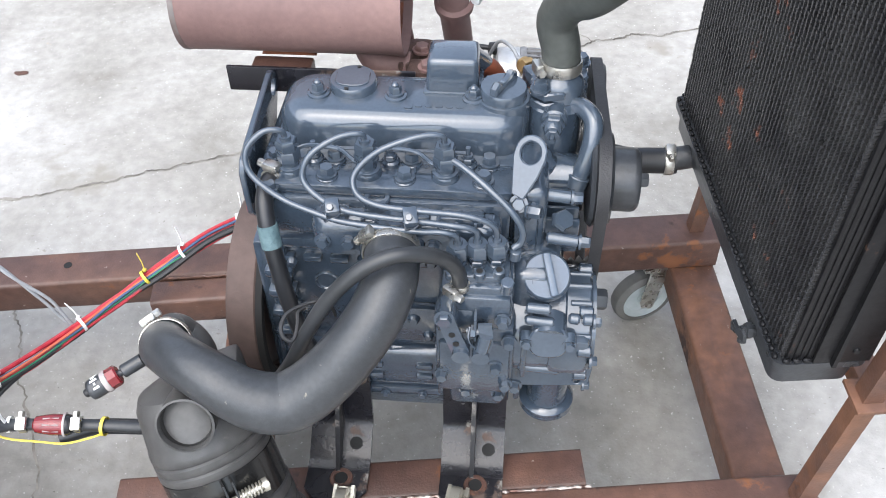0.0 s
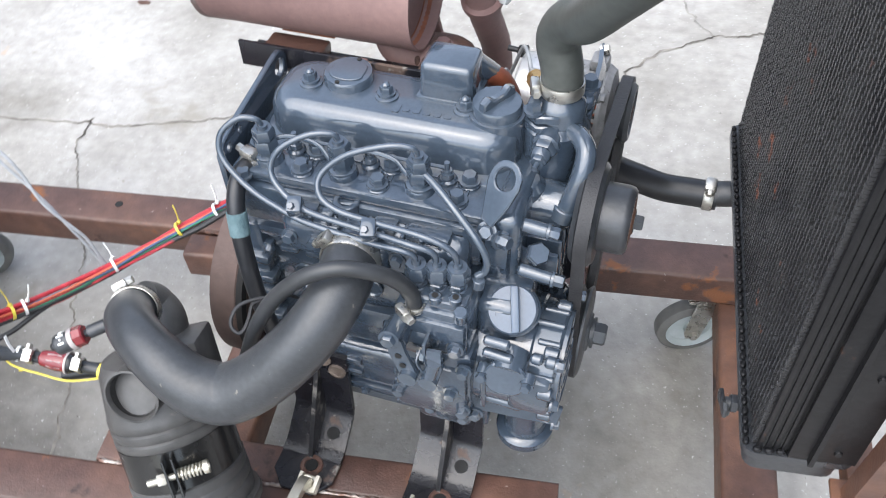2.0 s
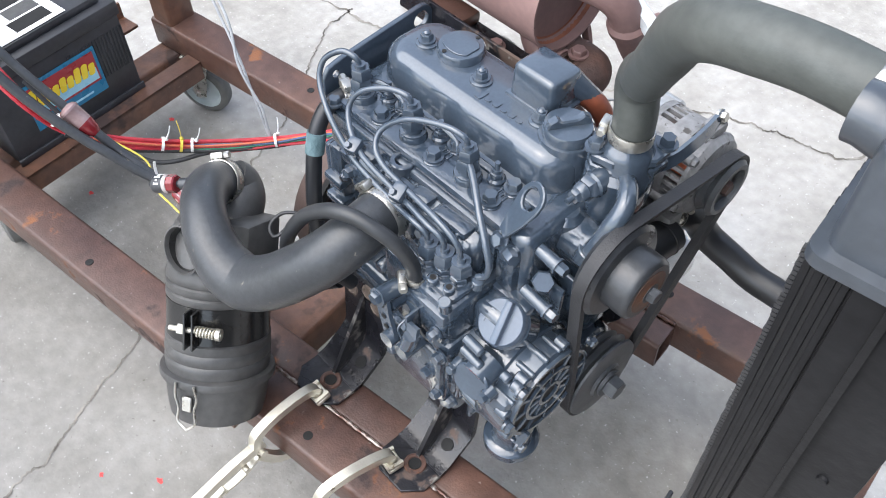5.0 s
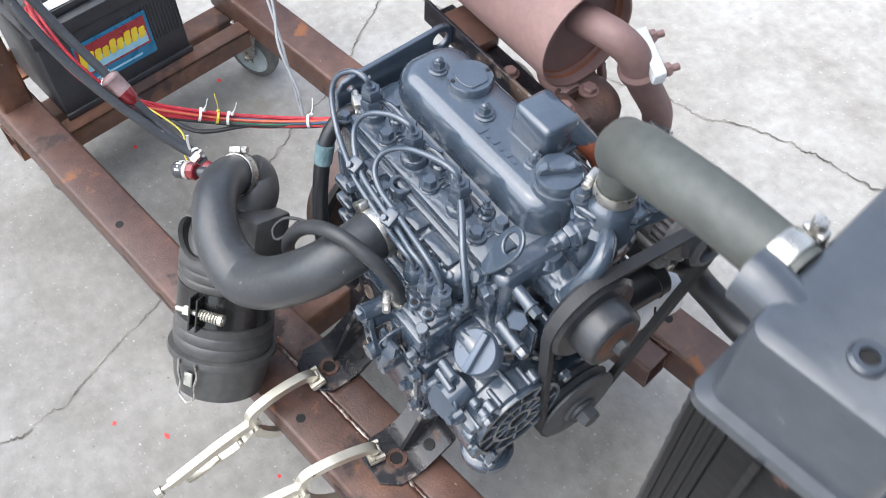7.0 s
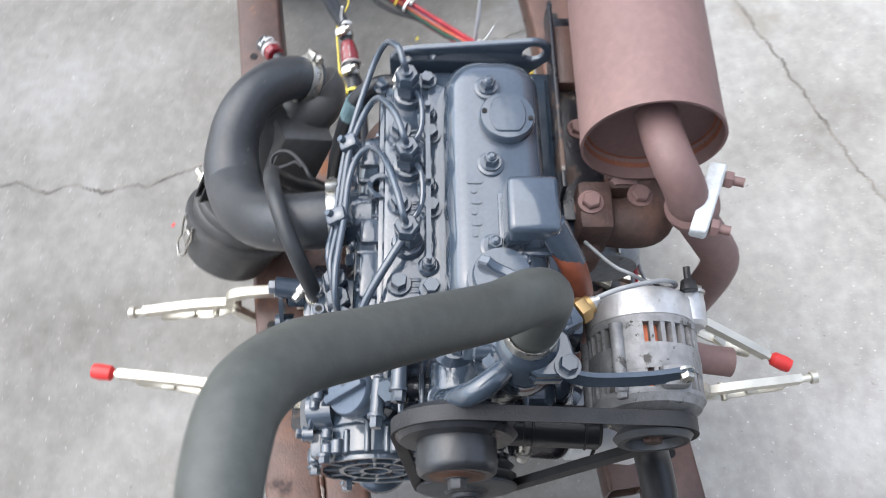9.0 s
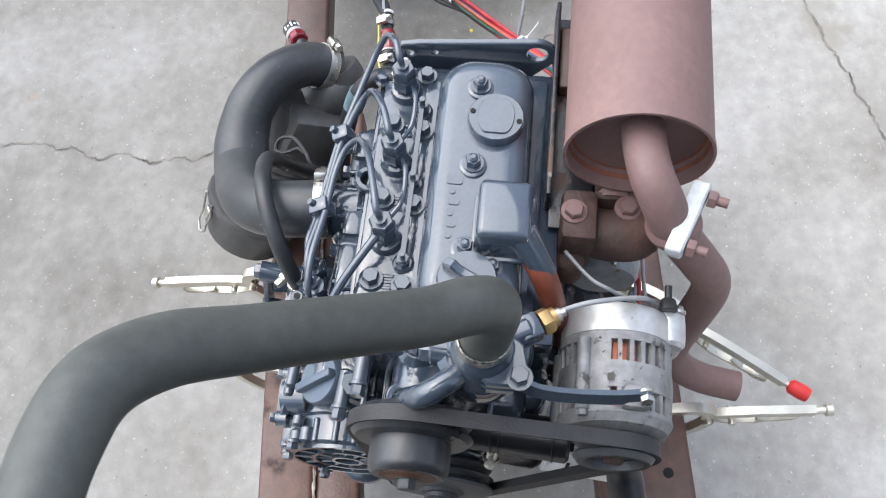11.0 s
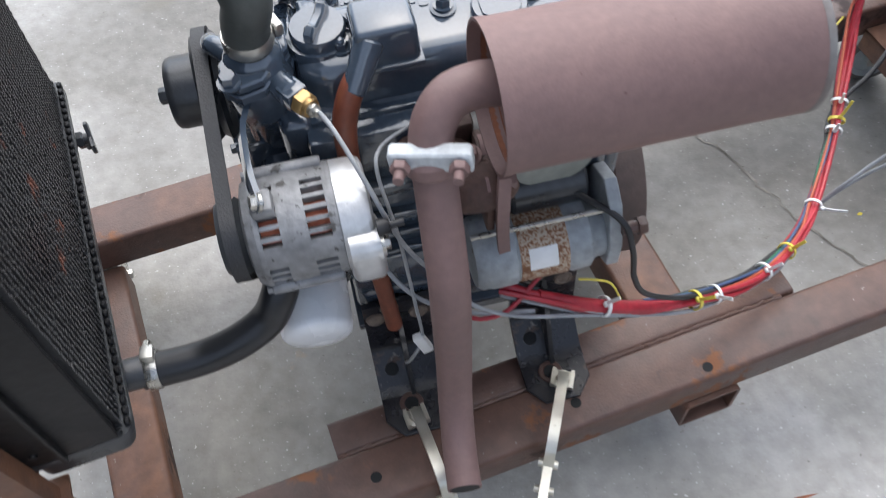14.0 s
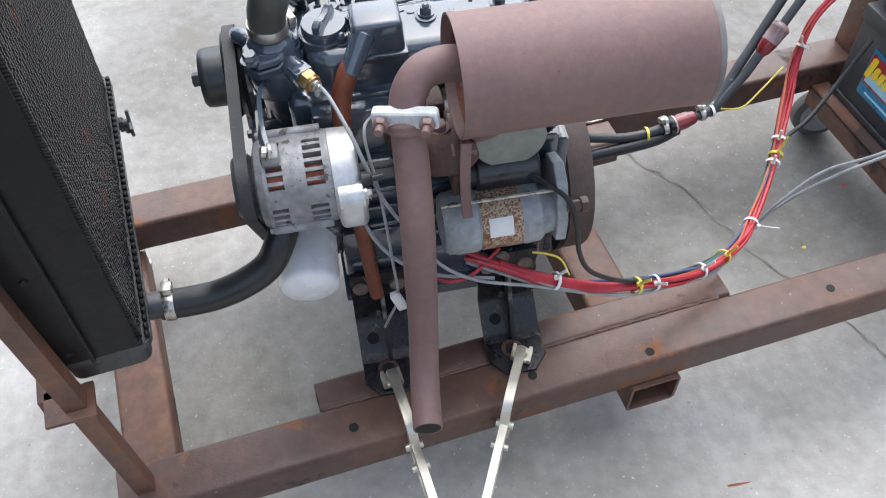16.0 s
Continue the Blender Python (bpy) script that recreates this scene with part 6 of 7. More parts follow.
mount(-0.075, 1)
mount(0.082, 1)

# ---- locking pliers on the mounts ----


def pliers(head, tail, red, side, opened=1.0):
    """Locking C-clamp pliers from the pad at head to the handle's end at tail."""
    h, e = Vector(head) + Vector((0, 0, RT + 0.0005 - (LEAN @ Vector((head[0], head[1], 0.2232))).z)), Vector(tail)
    y = (e - h).normalized()
    x = y.cross(Vector((0, 0, 1))).normalized()
    z = x.cross(y)
    ln = (e - h).length
    m = Matrix.Translation(h) @ Matrix((x, y, z)).transposed().to_4x4()
    t = thing("locking_pliers", (0, 0, 0), "nickel-plated locking pliers" + (" with a red rubber tip" if red else " with a bare screw end") + ", clamping a mount", "pliers", "locking pliers")
    up_ = [(0, 0.0, 0.012), (0, 0.006, 0.026), (0, 0.03, 0.034), (0, 0.06, 0.036), (0, 0.085, 0.03), (0, 0.095, 0.012)]
    part("upper_jaw", turned([ribbon(up_, 0.012, 0.011, (0.0, 0.05, 1) if False else (1, 0, 0), 5)], m), NICKEL, t)
    part("swivel_pad", turned([box((0, 0.0, 0.006), (0.026, 0.02, 0.007), 0.002, 2), rod((0, 0, 0.008), (0, 0, 0.018), 0.007), span(-0.012, -0.008, -0.01, 0.01, 0.006, 0.014), span(0.008, 0.012, -0.01, 0.01, 0.006, 0.014)], m), NICKEL, t)
    part("lower_jaw", turned([ribbon([(0, 0.0, -0.066), (0, 0.01, -0.078), (0, 0.05, -0.075), (0, 0.082, -0.05), (0, 0.098, -0.012)], 0.012, 0.010, (1, 0, 0), 5), box((0, 0.0, -0.061), (0.024, 0.02, 0.007), 0.002)], m), NICKEL, t)
    body = ribbon([(0, 0.085, 0.008), (0, 0.13, 0.009), (0, ln * 0.75, 0.005), (0, ln * 0.93, 0.0)], 0.014, 0.0095, (1, 0, 0), 5)
    part("handle", turned([body], m), NICKEL, t)
    part("rivet", turned([rod((-0.0105, 0.093, 0.0), (0.0105, 0.093, 0.0), 0.005, seg=12), rod((-0.0105, 0.12, -0.004), (0.0105, 0.12, -0.004), 0.004, seg=12)], m), NICKEL, t)
    part("lever", turned([ribbon([(0, 0.1, -0.010), (0, 0.13, -0.022), (0, ln * 0.72, -0.020), (0, ln * 0.86, -0.014)], 0.009, 0.003, (0, 0.1, 1), 5), ribbon([(0, ln * 0.66, -0.014), (0, ln * 0.8, -0.024), (0, ln * 0.86, -0.02)], 0.008, 0.0025, (0, 0, 1), 5)], m), NICKEL, t)
    part("adjusting_screw", turned([rod((0, ln * 0.91, 0.0), (0, ln * 0.99, 0.0), 0.0045), rod((0, ln * 0.98, 0.0), (0, ln + 0.004, 0.0), 0.0075, seg=16, bevel=0.001)], m), NICKEL, t)
    if red:
        part("rubber_tip", turned([lathe([(0.0045, 0.0), (0.009, 0.004), (0.0098, 0.018), (0.0085, 0.026), (0.0045, 0.027), (0.0045, 0.02)], (0, ln * 0.95, 0), (0, 1, 0), 16)], m), REDTIP, t, "red rubber tip")
    return t


pliers((-0.056, -0.191, 0.2282), (-0.0595, -0.418, 0.172), False, -1)
pliers((0.072, -0.187, 0.2282), (0.038, -0.424, 0.225), True, -1)
pliers((0.0855, 0.187, 0.2282), (0.058, 0.412, 0.262), False, 1)
pliers((-0.079, 0.181, 0.2282), (0.024, 0.392, 0.221), True, 1)

# ---- intake hose ----
ih = thing("intake_hose", (-0.1, -0.24, 0.45), "fat dull black moulded intake hose with scuffed ridges", "hose")
part("hose", [sweep([(0.007, -0.124, 0.560), (0.010, -0.145, 0.560), (0.010, -0.170, 0.556), (0.001, -0.192, 0.541), (-0.018, -0.212, 0.518), (-0.045, -0.228, 0.490), (-0.075, -0.240, 0.470), (-0.098, -0.245, 0.472), (-0.12, -0.244, 0.480), (-0.142, -0.238, 0.490), (-0.168, -0.225, 0.493), (-0.192, -0.207, 0.486), (-0.209, -0.188, 0.472), (-0.2145, -0.168, 0.458)],
                    [0.0255, 0.0255, 0.0255, 0.026, 0.0265, 0.0275, 0.0285, 0.028, 0.026, 0.0245, 0.0235, 0.0235, 0.0235, 0.0238], 30, 7)], RUBBER, ih)
hose_clamp(ih, (0.0078, -0.131, 0.560), (0.1, -1, 0), 0.0256, (-0.6, 0, 0.6), 0.012)
hose_clamp(ih, (-0.2115, -0.1785, 0.4655), (-0.25, 0.7, -0.65), 0.0238, (-0.6, 0.4, 0.7), 0.012)

# ---- air cleaner ----
AB, AT = Vector((-0.117, -0.295, 0.232)), Vector((-0.195, -0.199, 0.428))
ad = (AT - AB).normalized()
ac = thing("air_cleaner", tuple(AB), "ribbed black plastic canister air cleaner with wire latches", "air cleaner")
part("body", [lathe([(0, 0.062), (0.0585, 0.062), (0.060, 0.072), (0.060, 0.078), (0.0585, 0.080), (0.060, 0.084), (0.060, 0.092), (0.0585, 0.094), (0.0595, 0.098), (0.0595, 0.105), (0.057, 0.107), (0.057, 0.15), (0.0585, 0.152), (0.0585, 0.158), (0.0565, 0.160), (0.0585, 0.163), (0.0585, 0.169), (0.0565, 0.171), (0.0585, 0.174), (0.0585, 0.18), (0.057, 0.185), (0.052, 0.225), (0.046, 0.236), (0.03, 0.242), (0, 0.243)], AB, ad, 48)], PLASTIC, ac)
part("shiny_band", [lathe([(0.057, 0.107), (0.0582, 0.107), (0.0582, 0.15), (0.057, 0.15)], AB, ad, 48)], GLOSSPLASTIC, ac, "shiny black clamp band")
part("dust_cup", [lathe([(0, 0.0), (0.045, 0.001), (0.053, 0.006), (0.056, 0.02), (0.059, 0.048), (0.0595, 0.052), (0.065, 0.054), (0.066, 0.058), (0.065, 0.063), (0.060, 0.065), (0, 0.065)], AB, ad, 48)], PLASTIC, ac)
ms = Vector((0.12, -0.9, 0.42))
ms = (ms - ad * ms.dot(ad) * 0.5).normalized()
mc = Vector((-0.1735, -0.259, 0.447))
part("inlet_mouth", [lathe([(0.028, -0.055), (0.0265, -0.006), (0.0275, 0.0), (0.0255, 0.0005), (0.024, -0.003), (0.0235, -0.05), (0.0, -0.051)], mc, ms, 32)], PLASTIC, ac, "open round inlet")
# black lining paints the shade inside the inlet's hollow
part("inlet_throat_shade", [lathe([(0.0234, -0.004), (0.0225, -0.021), (0.0, -0.022)], mc, ms, 28)], GLOSSPLASTIC, ac, "near-black lining that paints the shade in the inlet")
part("outlet_elbow", [sweep([AT + ad * -0.02, (-0.196, -0.17, 0.435), (-0.209, -0.158, 0.449), (-0.2145, -0.164, 0.461)], [0.028, 0.027, 0.0235, 0.022], 22)], PLASTIC, ac)
side1 = Vector((1, 0.35, 0))
side1 = (side1 - ad * side1.dot(ad)).normalized()
part("mounting_lug", [box((0, 0, 0), (0.062, 0.034, 0.066), 0.005, 2, Matrix.Translation(AB + ad * 0.212 + side1 * 0.042) @ Matrix((ad.cross(side1), side1, ad)).transposed().to_4x4())], PLASTIC, ac)


def around(deg):
    """The direction across the canister, turned from the one that faces down the rail."""
    f = Vector((0.35, -0.85, 0.2))
    f = (f - ad * f.dot(ad)).normalized()
    return (Matrix.Rotation(radians(deg), 3, ad) @ f).normalized()


for deg in (4, 184):
    o = around(deg)
    tt = ad.cross(o)
    q = AB + o * 0.0605
    lt = part("wire_latch", [sweep([q + ad * 0.062 + tt * s * 0.0115 + o * 0.007, q + ad * 0.045 + tt * s * 0.0135 + o * 0.004, q + ad * 0.03 + tt * s * 0.010 + o * 0.003, q + ad * 0.014 + tt * s * 0.011 + o * 0.003, q + ad * 0.004 + tt * 0 + o * 0.003], 0.0015, 8) for s in (-1, 1)], STEEL, ac)
    part("latch_tongue", [box((0, 0, 0), (0.012, 0.003, 0.018), 0.001, 1, Matrix.Translation(q + ad * 0.036 + o * 0.002) @ Matrix((tt, o, ad)).transposed().to_4x4())], STEEL, lt)
o = around(13)
tt = ad.cross(o)
q = AB + ad * 0.128 + o * 0.066
spring = []
for k in range(60):
    a = k * 0.72
    spring.append(q + tt * (0.002 + k * 0.0004) + (o * math.cos(a) + ad * math.sin(a)) * 0.0055)
sp = part("band_screw", [rod(q - tt * 0.028, q + tt * 0.032, 0.0032, seg=12), hexagon(q - tt * 0.018, tt, 0.006, 0.009), rod(q + tt * 0.026, q + tt * 0.031, 0.0068)], NICKEL, ac)
part("spring", [sweep(spring, 0.0011, 6, 1, smooth=False)], NICKEL, sp)
part("band_ear", [box((0, 0, 0), (0.0025, 0.02, 0.042), 0.0005, 1, Matrix.Translation(AB + ad * 0.128 + o * 0.064 - tt * 0.008) @ Matrix((tt, o, ad)).transposed().to_4x4()), box((0, 0, 0), (0.0025, 0.02, 0.042), 0.0005, 1, Matrix.Translation(AB + ad * 0.128 + o * 0.064 + tt * 0.001) @ Matrix((tt, o, ad)).transposed().to_4x4())], GLOSSPLASTIC, ac)

# ---- restriction gauge on the outlet ----
gd = Vector((-0.8, -0.52, -0.27)).normalized()
gp = Vector((-0.2445, -0.209, 0.4588))
rg = thing("restriction_gauge", tuple(gp), "small grey filter gauge with a dark red collar and white print", "gauge")
part("elbow", [rod(gp - gd * 0.02, gp + gd * 0.002, 0.0068, bevel=0.001), rod(gp, gp + gd * 0.008, 0.0036)], RADBLACK, rg)
part("collar", [lathe([(0, 0.006), (0.0092, 0.006), (0.0105, 0.0075), (0.0105, 0.0165), (0, 0.0165)], gp, gd, 8)], FILTERRED, rg)
part("ring", [lathe([(0.0, 0.016), (0.0106, 0.016), (0.0112, 0.017), (0.0112, 0.0205), (0.0106, 0.0212), (0, 0.0212)], gp, gd, 24)], CLEAR, rg)
barrel = part("barrel", [lathe([(0, 0.021), (0.0104, 0.021), (0.0106, 0.033), (0.0098, 0.036), (0.0085, 0.037), (0, 0.037)], gp, gd, 14)], RADBLACK, rg)
for a0, h in ((-45, 0.006), (-22, 0.002), (0, 0.0075), (22, 0.004), (48, 0.0065)):
    o = Vector((0, 0, 1)) - gd * gd.z
    o = (Matrix.Rotation(radians(a0), 3, gd) @ o.normalized()).normalized()
    part("print_bar", [box((0, 0, 0), (0.0022, 0.0008, h), 0, 1, Matrix.Translation(gp + gd * 0.0275 + o * 0.0104) @ Matrix((gd.cross(o), o, gd)).transposed().to_4x4())], PAPER, barrel)
part("end_cap", [lathe([(0.0045, 0.036), (0.0045, 0.0405), (0.0035, 0.042), (0, 0.042)], gp, gd, 16)], WIREBLK, rg)

# ---- small hoses at the front of the engine ----
fh = thing("fuel_hose", (0, -0.17, 0.4), "black rubber fuel hose looping from the injection pump", "hose")
part("hose", [sweep([(0.072, -0.147, 0.532), (0.0705, -0.150, 0.556), (0.060, -0.157, 0.578), (0.040, -0.167, 0.593), (0.016, -0.176, 0.598), (-0.012, -0.184, 0.586), (-0.040, -0.190, 0.556), (-0.064, -0.192, 0.512), (-0.085, -0.185, 0.462), (-0.105, -0.172, 0.418), (-0.13, -0.16, 0.37), (-0.17, -0.152, 0.322), (-0.22, -0.142, 0.278), (-0.29, -0.1385, 0.258), (-0.335, -0.138, 0.2545), (-0.384, -0.143, 0.2592)], 0.0072, 14, 7)], FUELHOSE, fh)
hose_clamp(fh, (0.0722, -0.147, 0.536), (0, 0, 1), 0.0077, (-0.6, -0.8, 0), 0.007)
wh = thing("drain_hose", (-0.1, -0.13, 0.4), "black rubber hose with a wrap of blue tape", "hose")
part("hose", [sweep([(-0.108, -0.068, 0.592), (-0.113, -0.082, 0.594), (-0.114, -0.1, 0.586), (-0.110, -0.116, 0.567), (-0.104, -0.127, 0.535), (-0.096, -0.137, 0.49), (-0.086, -0.142, 0.445), (-0.075, -0.138, 0.405), (-0.066, -0.12, 0.375)], 0.0085, 14)], BLACKHOSE, wh)
part("tape_wrap", [sweep([(-0.1105, -0.1145, 0.570), (-0.1085, -0.119, 0.558), (-0.107, -0.122, 0.549)], 0.0098, 14)], TAPE, wh, "frayed blue tape")
hose_clamp(wh, (-0.111, -0.075, 0.5935), (-0.3, -0.9, 0.1), 0.0087, (0.1, 0.1, 1), 0.008)
dip = thing("dipstick", (-0.085, -0.12, 0.42), "wire loop handle of the oil dipstick", "dipstick")
part("wire", [sweep([(-0.062, -0.1, 0.43), (-0.058, -0.125, 0.475), (-0.0575, -0.145, 0.505), (-0.0589, -0.159, 0.5174), (-0.0684, -0.1651, 0.5194), (-0.0792, -0.1737, 0.5207), (-0.0863, -0.1821, 0.5198), (-0.0885, -0.1922, 0.5151), (-0.0858, -0.1985, 0.5098), (-0.0792, -0.1995, 0.5053), (-0.0758, -0.1937, 0.5068), (-0.075, -0.1838, 0.5122), (-0.0756, -0.1749, 0.5179), (-0.071, -0.168, 0.5175)], 0.0019, 8)], WIREBLK, dip)

# ---- battery ----
bt = thing("car_battery", (0, 0, 0.154), "black car battery with blue, red and yellow label", "battery", turn=7.35, level=True)
bmat = TURN_CART @ pose(-0.775, -0.056, -0.014, 0, 0, 0)


def bpart(name, bms, material, parent=bt, label=""):
    return part(name, turned(bms if isinstance(bms, list) else [bms], bmat), material, parent, label)


case = bpart("case", [span(-0.172, 0.0, -0.1205, 0.1205, 0.168, 0.318, 0.005)] + [span(-0.002, 0.004, -0.1225, 0.1225, 0.168, 0.180, 0.002)], BATT)
for k in range(18):
    bpart("case_rib", [span(-0.001, 0.0015, 0.014 + k * 0.006, 0.0165 + k * 0.006, 0.225, 0.298, 0.0005)], BATT, case)
lid = bpart("lid", [span(-0.176, 0.004, -0.124, 0.124, 0.316, 0.342, 0.004), span(-0.15, -0.012, -0.106, 0.106, 0.340, 0.356, 0.006)], BATT)
bpart("caution_label", [span(-0.148, -0.016, -0.104, 0.05, 0.3562, 0.357)], PAPER, lid)
for k in range(6):
    bpart("print_bar", [span(-0.046 - k * 0.016, -0.038 - k * 0.016, -0.094, -0.052 + (k % 3) * 0.006, 0.357, 0.3574)], DARK, lid)
for k in range(3):
    bpart("print_block", [span(-0.055 - k * 0.034, -0.026 - k * 0.034, -0.028 + (k % 2) * 0.01, 0.034, 0.357, 0.3574)], DARK if k != 1 else PLASTIC, lid)
lb = bpart("front_label", [span(0.0015, 0.0024, -0.072, 0.0605, 0.208, 0.292)], LBLUE, label="blue maker's label without readable words")
bpart("label_panel", [span(0.0024, 0.0028, -0.070, 0.055, 0.230, 0.285)], LRED, lb)
bpart("label_panel", [span(0.0028, 0.0031, -0.066, 0.052, 0.234, 0.256)], LSKY, lb)
for k in range(9):
    h = (0.034, 0.024, 0.022, 0.02, 0.025, 0.02, 0.026, 0.025, 0.02)[k]
    y = -0.07 + k * 0.0134
    slant = [(a + (b - 0.247) * 0.18, b) for a, b in rounded(y, y + 0.0112, 0.247 - 0.006 * (k == 0), 0.247 + h, 0.0035, 3)]
    bpart("word_shape", [plate(slant, 0.0008, pose(0.0031, 0, 0, 90, 0, 90))], LYEL, lb)
bpart("print_bar", [span(0.0024, 0.0029, -0.055, 0.034, 0.2155, 0.219)], LSKY, lb)
bpart("terminal_boot", [box((-0.03, -0.1, 0.372), (0.05, 0.045, 0.04), 0.012, 3)], PLASTIC, label="grey rubber terminal boot")
bpart("terminal_clamp", [box((-0.12, -0.1, 0.365), (0.045, 0.03, 0.022), 0.004)], STEEL)

# ---- harness ----
hn = thing("wiring_harness", (-0.3, 0.05, 0.2), "bundle of red, black and grey cables tied with nylon ties", "wiring")
main = [(-0.012, 0.148, 0.432), (-0.045, 0.162, 0.418), (-0.10, 0.170, 0.385), (-0.16, 0.168, 0.350), (-0.219, 0.163, 0.328), (-0.286, 0.146, 0.298), (-0.351, 0.114, 0.266), (-0.408, 0.072, 0.240), (-0.447, 0.032, 0.228), (-0.493, -0.027, 0.222), (-0.532, -0.081, 0.230), (-0.573, -0.155, 0.255), (-0.602, -0.208, 0.293), (-0.632, -0.24, 0.345), (-0.68, -0.255, 0.385), (-0.73, -0.25, 0.392)]
part("red_cable", [sweep(main, 0.0047, 12)], RED, hn)


def strand(name, off, r, material, seed, a=0, b=None, loose=0.003):
    rnd = random.Random(seed)
    pts = [Vector(p) + Vector(off) * 0.72 + Vector((rnd.uniform(-1, 1), rnd.uniform(-1, 1), rnd.uniform(-1, 1))) * loose for p in main[a:b]]
    return part(name, [sweep(pts, r, 8)], material, hn)


strand("black_cable", (0.0, -0.009, -0.004), 0.0046, WIREBLK, 1, 0, 13)
strand("red_wire", (-0.003, 0.002, 0.0075), 0.0032, RED, 7, 4, None)
strand("red_wire", (0.0, 0.007, 0.003), 0.0026, RED, 2)
strand("orange_wire", (0.006, -0.002, 0.006), 0.0018, ORANGE, 3)
strand("grey_wire", (-0.006, 0.006, -0.004), 0.0022, WIREGRY, 4, 0, 12)
strand("grey_wire", (0.004, 0.008, -0.006), 0.0022, WIREGRY, 8, 0, 10)
strand("blue_wire", (0.0, -0.009, 0.006), 0.0018, BLUEWIRE, 5, 3, 11)
strand("green_wire", (0.0, -0.008, 0.0), 0.0014, GREENWIRE, 6, 3, 12)
strand("red_wire", (0.003, -0.006, -0.005), 0.0028, RED, 9, 4, None)


def tie(p, d, tailed, material, r=0.0095):
    d = Vector(d).normalized()
    p = Vector(p)
    tdir = Vector(tailed).normalized()
    bs = [lathe([(r, -0.002), (r + 0.0013, -0.002), (r + 0.0013, 0.002), (r, 0.002)], p, d, 16), box((0, 0, 0), (0.005, 0.005, 0.005), 0.001, 1, Matrix.Translation(p + tdir * (r + 0.002)))]
    bs.append(ribbon([p + tdir * r, p + tdir * (r + 0.015) + d * 0.003, p + tdir * (r + 0.032) + d * 0.009], 0.0035, 0.0012, d, 5))
    return part("cable_tie", bs, material, hn, "yellow nylon tie" if material is YELLOW else "white nylon tie with a long tail")


for i, tailed, mt in ((2.2, (0, 0.3, 1), WHITEPL), (4.0, (0, 0.5, 1), YELLOW), (4.4, (0.1, 0.6, 0.8), WHITEPL), (5.6, (0, 0.4, 1), WHITEPL), (6.4, (0, 0.4, 1), YELLOW), (8.0, (-0.6, 0.8, 0.3), WHITEPL), (9.75, (0.4, 0.5, 0.8), WHITEPL), (10.0, (0, 0.3, 1), YELLOW), (10.3, (0.4, 0.5, 0.8), WHITEPL), (12.3, (0.5, 0.4, 0.6), WHITEPL)):
    a, b = Vector(main[int(i)]), Vector(main[int(i) + 1])
    tie(a.lerp(b, i - int(i)) + V(0.0, 0.001, 0.002), b - a, tailed, mt)
# grey leads that hang from the corner post to the bundle
for k, dx in enumerate((0.0, 0.012)):
    part("hanging_lead", [sweep([(-0.86 + dx, 0.10, 0.72), (-0.80 + dx, 0.09, 0.60), (-0.70 + dx, 0.075, 0.455), (-0.60 + dx * 2, 0.058, 0.375), (-0.535 + dx, 0.045 - k * 0.01, 0.325), (-0.49 + dx, 0.035, 0.275), (-0.45, 0.034, 0.222), (-0.40, 0.074, 0.243)], 0.0022, 8)], WIREGRY, hn)
part("battery_lead", [sweep([(-0.42, 0.06, 0.236), (-0.4508, 0.0286, 0.2261), (-0.4818, -0.0124, 0.22), (-0.5119, -0.0542, 0.2128), (-0.5347, -0.0914, 0.204), (-0.5571, -0.1171, 0.202), (-0.5871, -0.1355, 0.2087), (-0.6204, -0.1508, 0.2192), (-0.6715, -0.1843, 0.2494), (-0.72, -0.21, 0.31)], 0.0036, 10)], WIREBLK, hn)
# starter leads
part("starter_lead", [sweep([(-0.085, 0.115, 0.51), (-0.118, 0.152, 0.505), (-0.128, 0.168, 0.475), (-0.135, 0.172, 0.43), (-0.155, 0.17, 0.385), (-0.2, 0.166, 0.348), (-0.25, 0.156, 0.322)], 0.0029, 10)], WIREBLK, hn)
part("starter_lead", [sweep([(-0.05, 0.15, 0.432), (-0.02, 0.168, 0.42), (0.0, 0.172, 0.415), (0.02, 0.168, 0.416), (0.03, 0.15, 0.42)], 0.0022, 8)], RED, hn)
part("sender_lead", [sweep([(0.117, 0.074, 0.6355), (0.108, 0.098, 0.637), (0.094, 0.135, 0.62), (0.08, 0.158, 0.58), (0.066, 0.163, 0.54), (0.045, 0.167, 0.50), (0.02, 0.172, 0.45), (-0.02, 0.176, 0.415), (-0.08, 0.178, 0.39), (-0.15, 0.176, 0.352)], 0.002, 10)], WIREGRY, hn)
part("sender_lead", [sweep([(0.10, 0.1, 0.49), (0.085, 0.13, 0.46), (0.06, 0.15, 0.435), (0.02, 0.165, 0.42), (-0.04, 0.172, 0.408)], 0.0022, 8)], WIREGRY, hn)
part("sender_lead", [sweep([(0.05, 0.08, 0.60), (0.075, 0.1, 0.607), (0.082, 0.12, 0.6), (0.075, 0.15, 0.55), (0.07, 0.165, 0.46), (0.068, 0.17, 0.40), (0.08, 0.165, 0.35), (0.085, 0.15, 0.31)], 0.0016, 8)], WIREGRY, hn)
part("plug_connector", [box((0, 0, 0), (0.011, 0.009, 0.026), 0.002, 2, Matrix.Translation((0.068, 0.172, 0.395)) @ pose(0, 0, 0, 10, 20, 0))], WHITEPL, hn, "white nylon plug")
part("yellow_wire", [sweep([(-0.085, 0.16, 0.428), (-0.1, 0.162, 0.424), (-0.118, 0.163, 0.41), (-0.13, 0.167, 0.382)], 0.0012, 8)], YELLOW, hn)
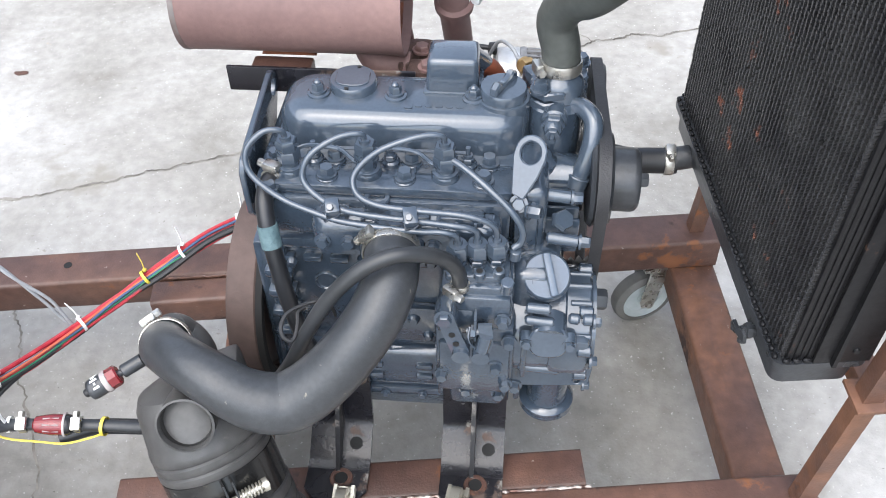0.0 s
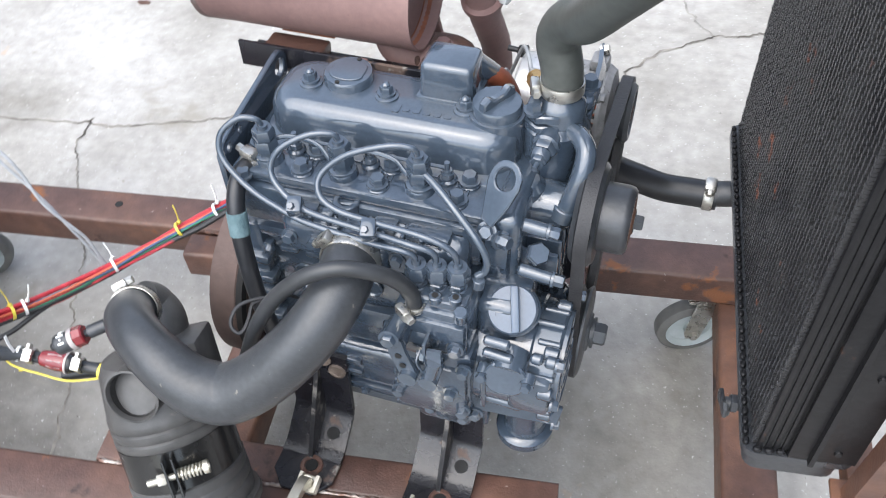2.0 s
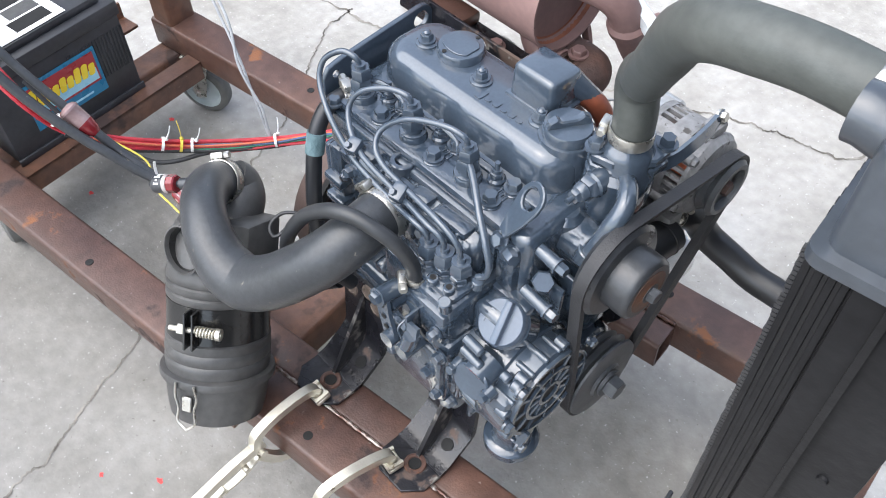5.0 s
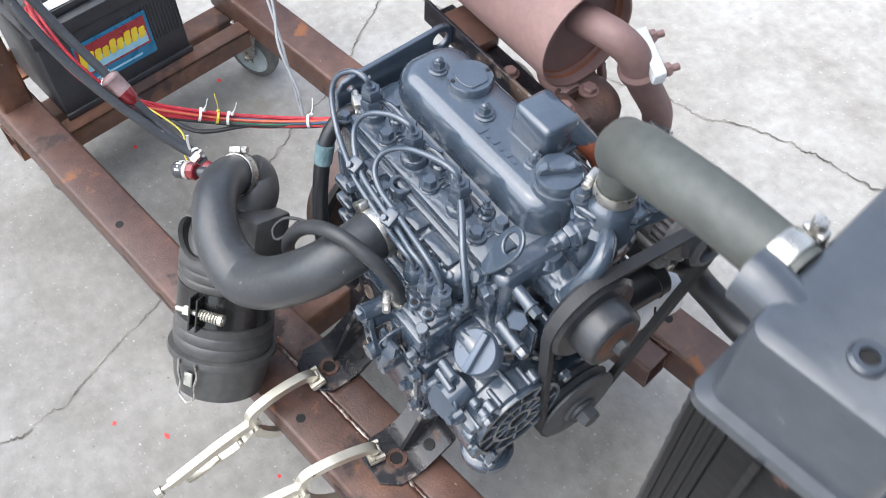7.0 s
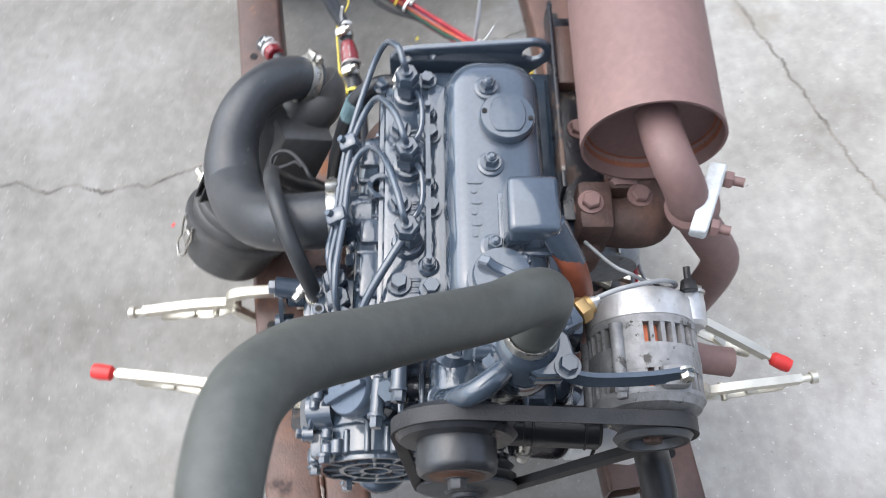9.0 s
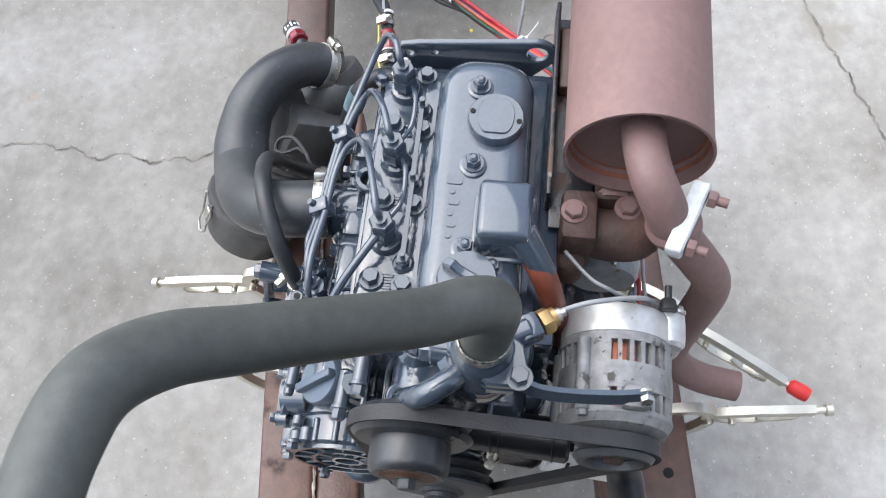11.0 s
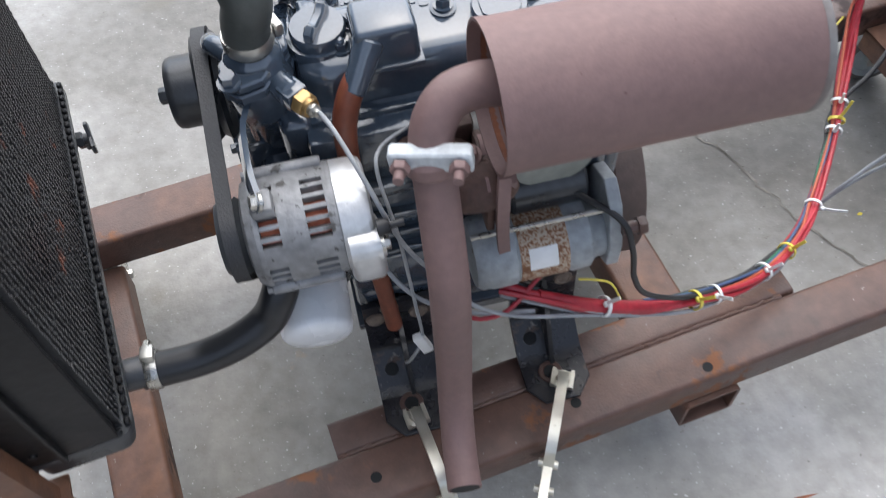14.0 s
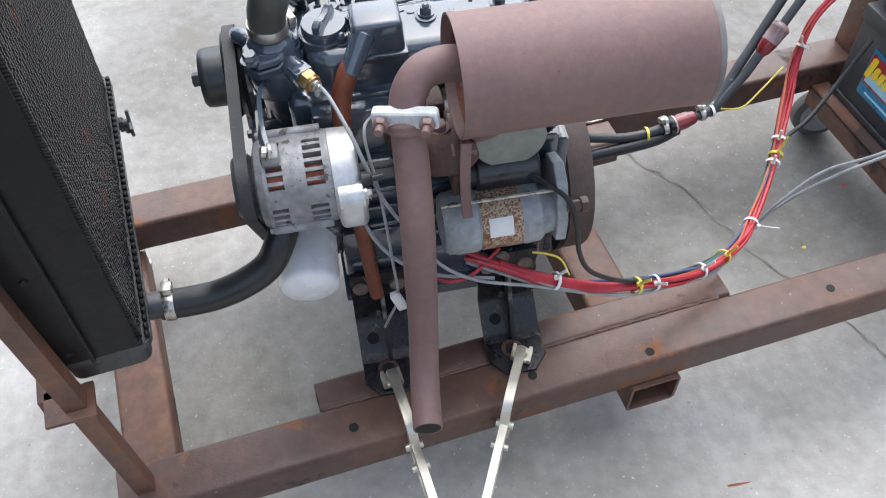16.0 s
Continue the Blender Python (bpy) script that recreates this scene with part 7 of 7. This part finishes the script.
part("red_sleeve", [sweep(main[1:5], [0.0062, 0.0078, 0.0078, 0.006], 14)], RED, hn, "red sleeve round the start of the bundle")

# ---- fuel lines and inline filters ----
fl = thing("inline_fuel_filter", (-0.417, -0.1435, 0.24), "dark red inline fuel filter with clear ends and black hose tails", "filter", "inline filters")
d1 = Vector((-1, -0.16, 0.126)).normalized()
c1 = Vector((-0.3905, -0.144, 0.260))
part("bowl", [lathe([(0, 0.0012), (0.0122, 0.0012), (0.0126, 0.014), (0.0108, 0.027), (0.0095, 0.033), (0.0078, 0.034), (0.0064, 0.036), (0, 0.036)], c1, d1, 28)], FILTERRED, fl)
for a0 in (-40, 0, 40):
    o = Matrix.Rotation(radians(a0), 3, d1) @ Vector((0, -0.62, 0.78))
    part("bowl_rib", [rod(c1 + d1 * 0.003 + o * 0.0119, c1 + d1 * 0.021 + o * 0.0113, 0.0013, seg=8)], REDCLEAR, fl)
part("rim", [lathe([(0, -0.0013), (0.0138, -0.0013), (0.0142, 0), (0.0138, 0.0013), (0, 0.0013)], c1, d1, 32)], CLEAR, fl)
part("end_cap", [lathe([(0, -0.009), (0.006, -0.009), (0.0105, -0.0075), (0.0125, -0.004), (0.0125, -0.0012), (0, -0.0012)], c1, d1, 28)], GLOSSPLASTIC, fl, "shiny black end cap")
hose_clamp(fl, c1 - d1 * 0.0145, d1, 0.0082, (0, -0.5, 0.85), 0.008)
hose_clamp(fl, c1 + d1 * 0.046, d1, 0.0082, (0, -0.5, 0.85), 0.008)
part("hose_tail", [sweep([c1 + d1 * 0.035, c1 + d1 * 0.055, (-0.463, -0.166, 0.277), (-0.4838, -0.1827, 0.2944), (-0.5020, -0.1970, 0.3130), (-0.5202, -0.2106, 0.3287), (-0.5365, -0.2229, 0.3463), (-0.5491, -0.2323, 0.3604), (-0.58, -0.253, 0.397), (-0.62, -0.275, 0.45), (-0.68, -0.3, 0.54)], 0.0072, 12)], RUBBER, fl)
part("hose_tail", [sweep([(-0.40, -0.150, 0.242), (-0.36, -0.134, 0.244), (-0.30, -0.128, 0.242), (-0.23, -0.124, 0.243), (-0.17, -0.115, 0.27), (-0.12, -0.1, 0.31)], 0.0095, 12)], BLACKHOSE, fl)
f2 = thing("inline_fuel_filter", (-0.545, -0.203, 0.32), "clear inline fuel filter with red fuel in its bowl", "filter", "inline filters")
d2 = Vector((-0.64, -0.34, 0.66)).normalized()
c2 = Vector((-0.5425, -0.2023, 0.3465))
part("bowl", [lathe([(0, -0.026), (0.007, -0.025), (0.0108, -0.018), (0.0132, -0.004), (0, -0.004)], c2, d2, 24)], FILTERRED, f2, "bowl half full of red fuel")
part("clear_top", [lathe([(0.0132, -0.004), (0.014, 0.018), (0.0148, 0.019), (0.0148, 0.022), (0.011, 0.026), (0.006, 0.028), (0, 0.028)], c2, d2, 24)], REDCLEAR, f2)
part("hose_tail", [sweep([c2 - d2 * 0.024, (-0.505, -0.181, 0.306), (-0.478, -0.168, 0.285), (-0.46, -0.158, 0.272), (-0.445, -0.152, 0.264)], 0.0072, 12)], RUBBER, f2)
part("hose_tail", [sweep([c2 + d2 * 0.024, (-0.578, -0.222, 0.386), (-0.61, -0.24, 0.424), (-0.65, -0.262, 0.48), (-0.70, -0.285, 0.56)], 0.0066, 12)], RUBBER, f2)
part("yellow_wire", [sweep([(-0.57, -0.19, 0.30), (-0.53, -0.165, 0.285), (-0.495, -0.15, 0.268), (-0.46, -0.165, 0.258), (-0.42, -0.163, 0.25), (-0.39, -0.16, 0.245), (-0.365, -0.152, 0.246), (-0.348, -0.147, 0.25)], 0.0014, 8)], YELLOW, fl)
tp = c1 + d1 * 0.062
part("cable_tie", [lathe([(0.0085, -0.002), (0.0097, -0.002), (0.0097, 0.002), (0.0085, 0.002)], tp, d1, 16), ribbon([tp + V(0, -0.004, 0.009), tp + V(-0.002, -0.004, 0.022), tp + V(-0.003, -0.002, 0.036)], 0.0035, 0.0012, (1, 0, 0), 5)], WHITEPL, fl, "white nylon tie")
part("cable_tie", [lathe([(0.0105, -0.002), (0.0116, -0.002), (0.0116, 0.002), (0.0105, 0.002)], (-0.3472, -0.1386, 0.2535), (1, 0, 0), 16)], YELLOW, fl, "yellow-green nylon tie")
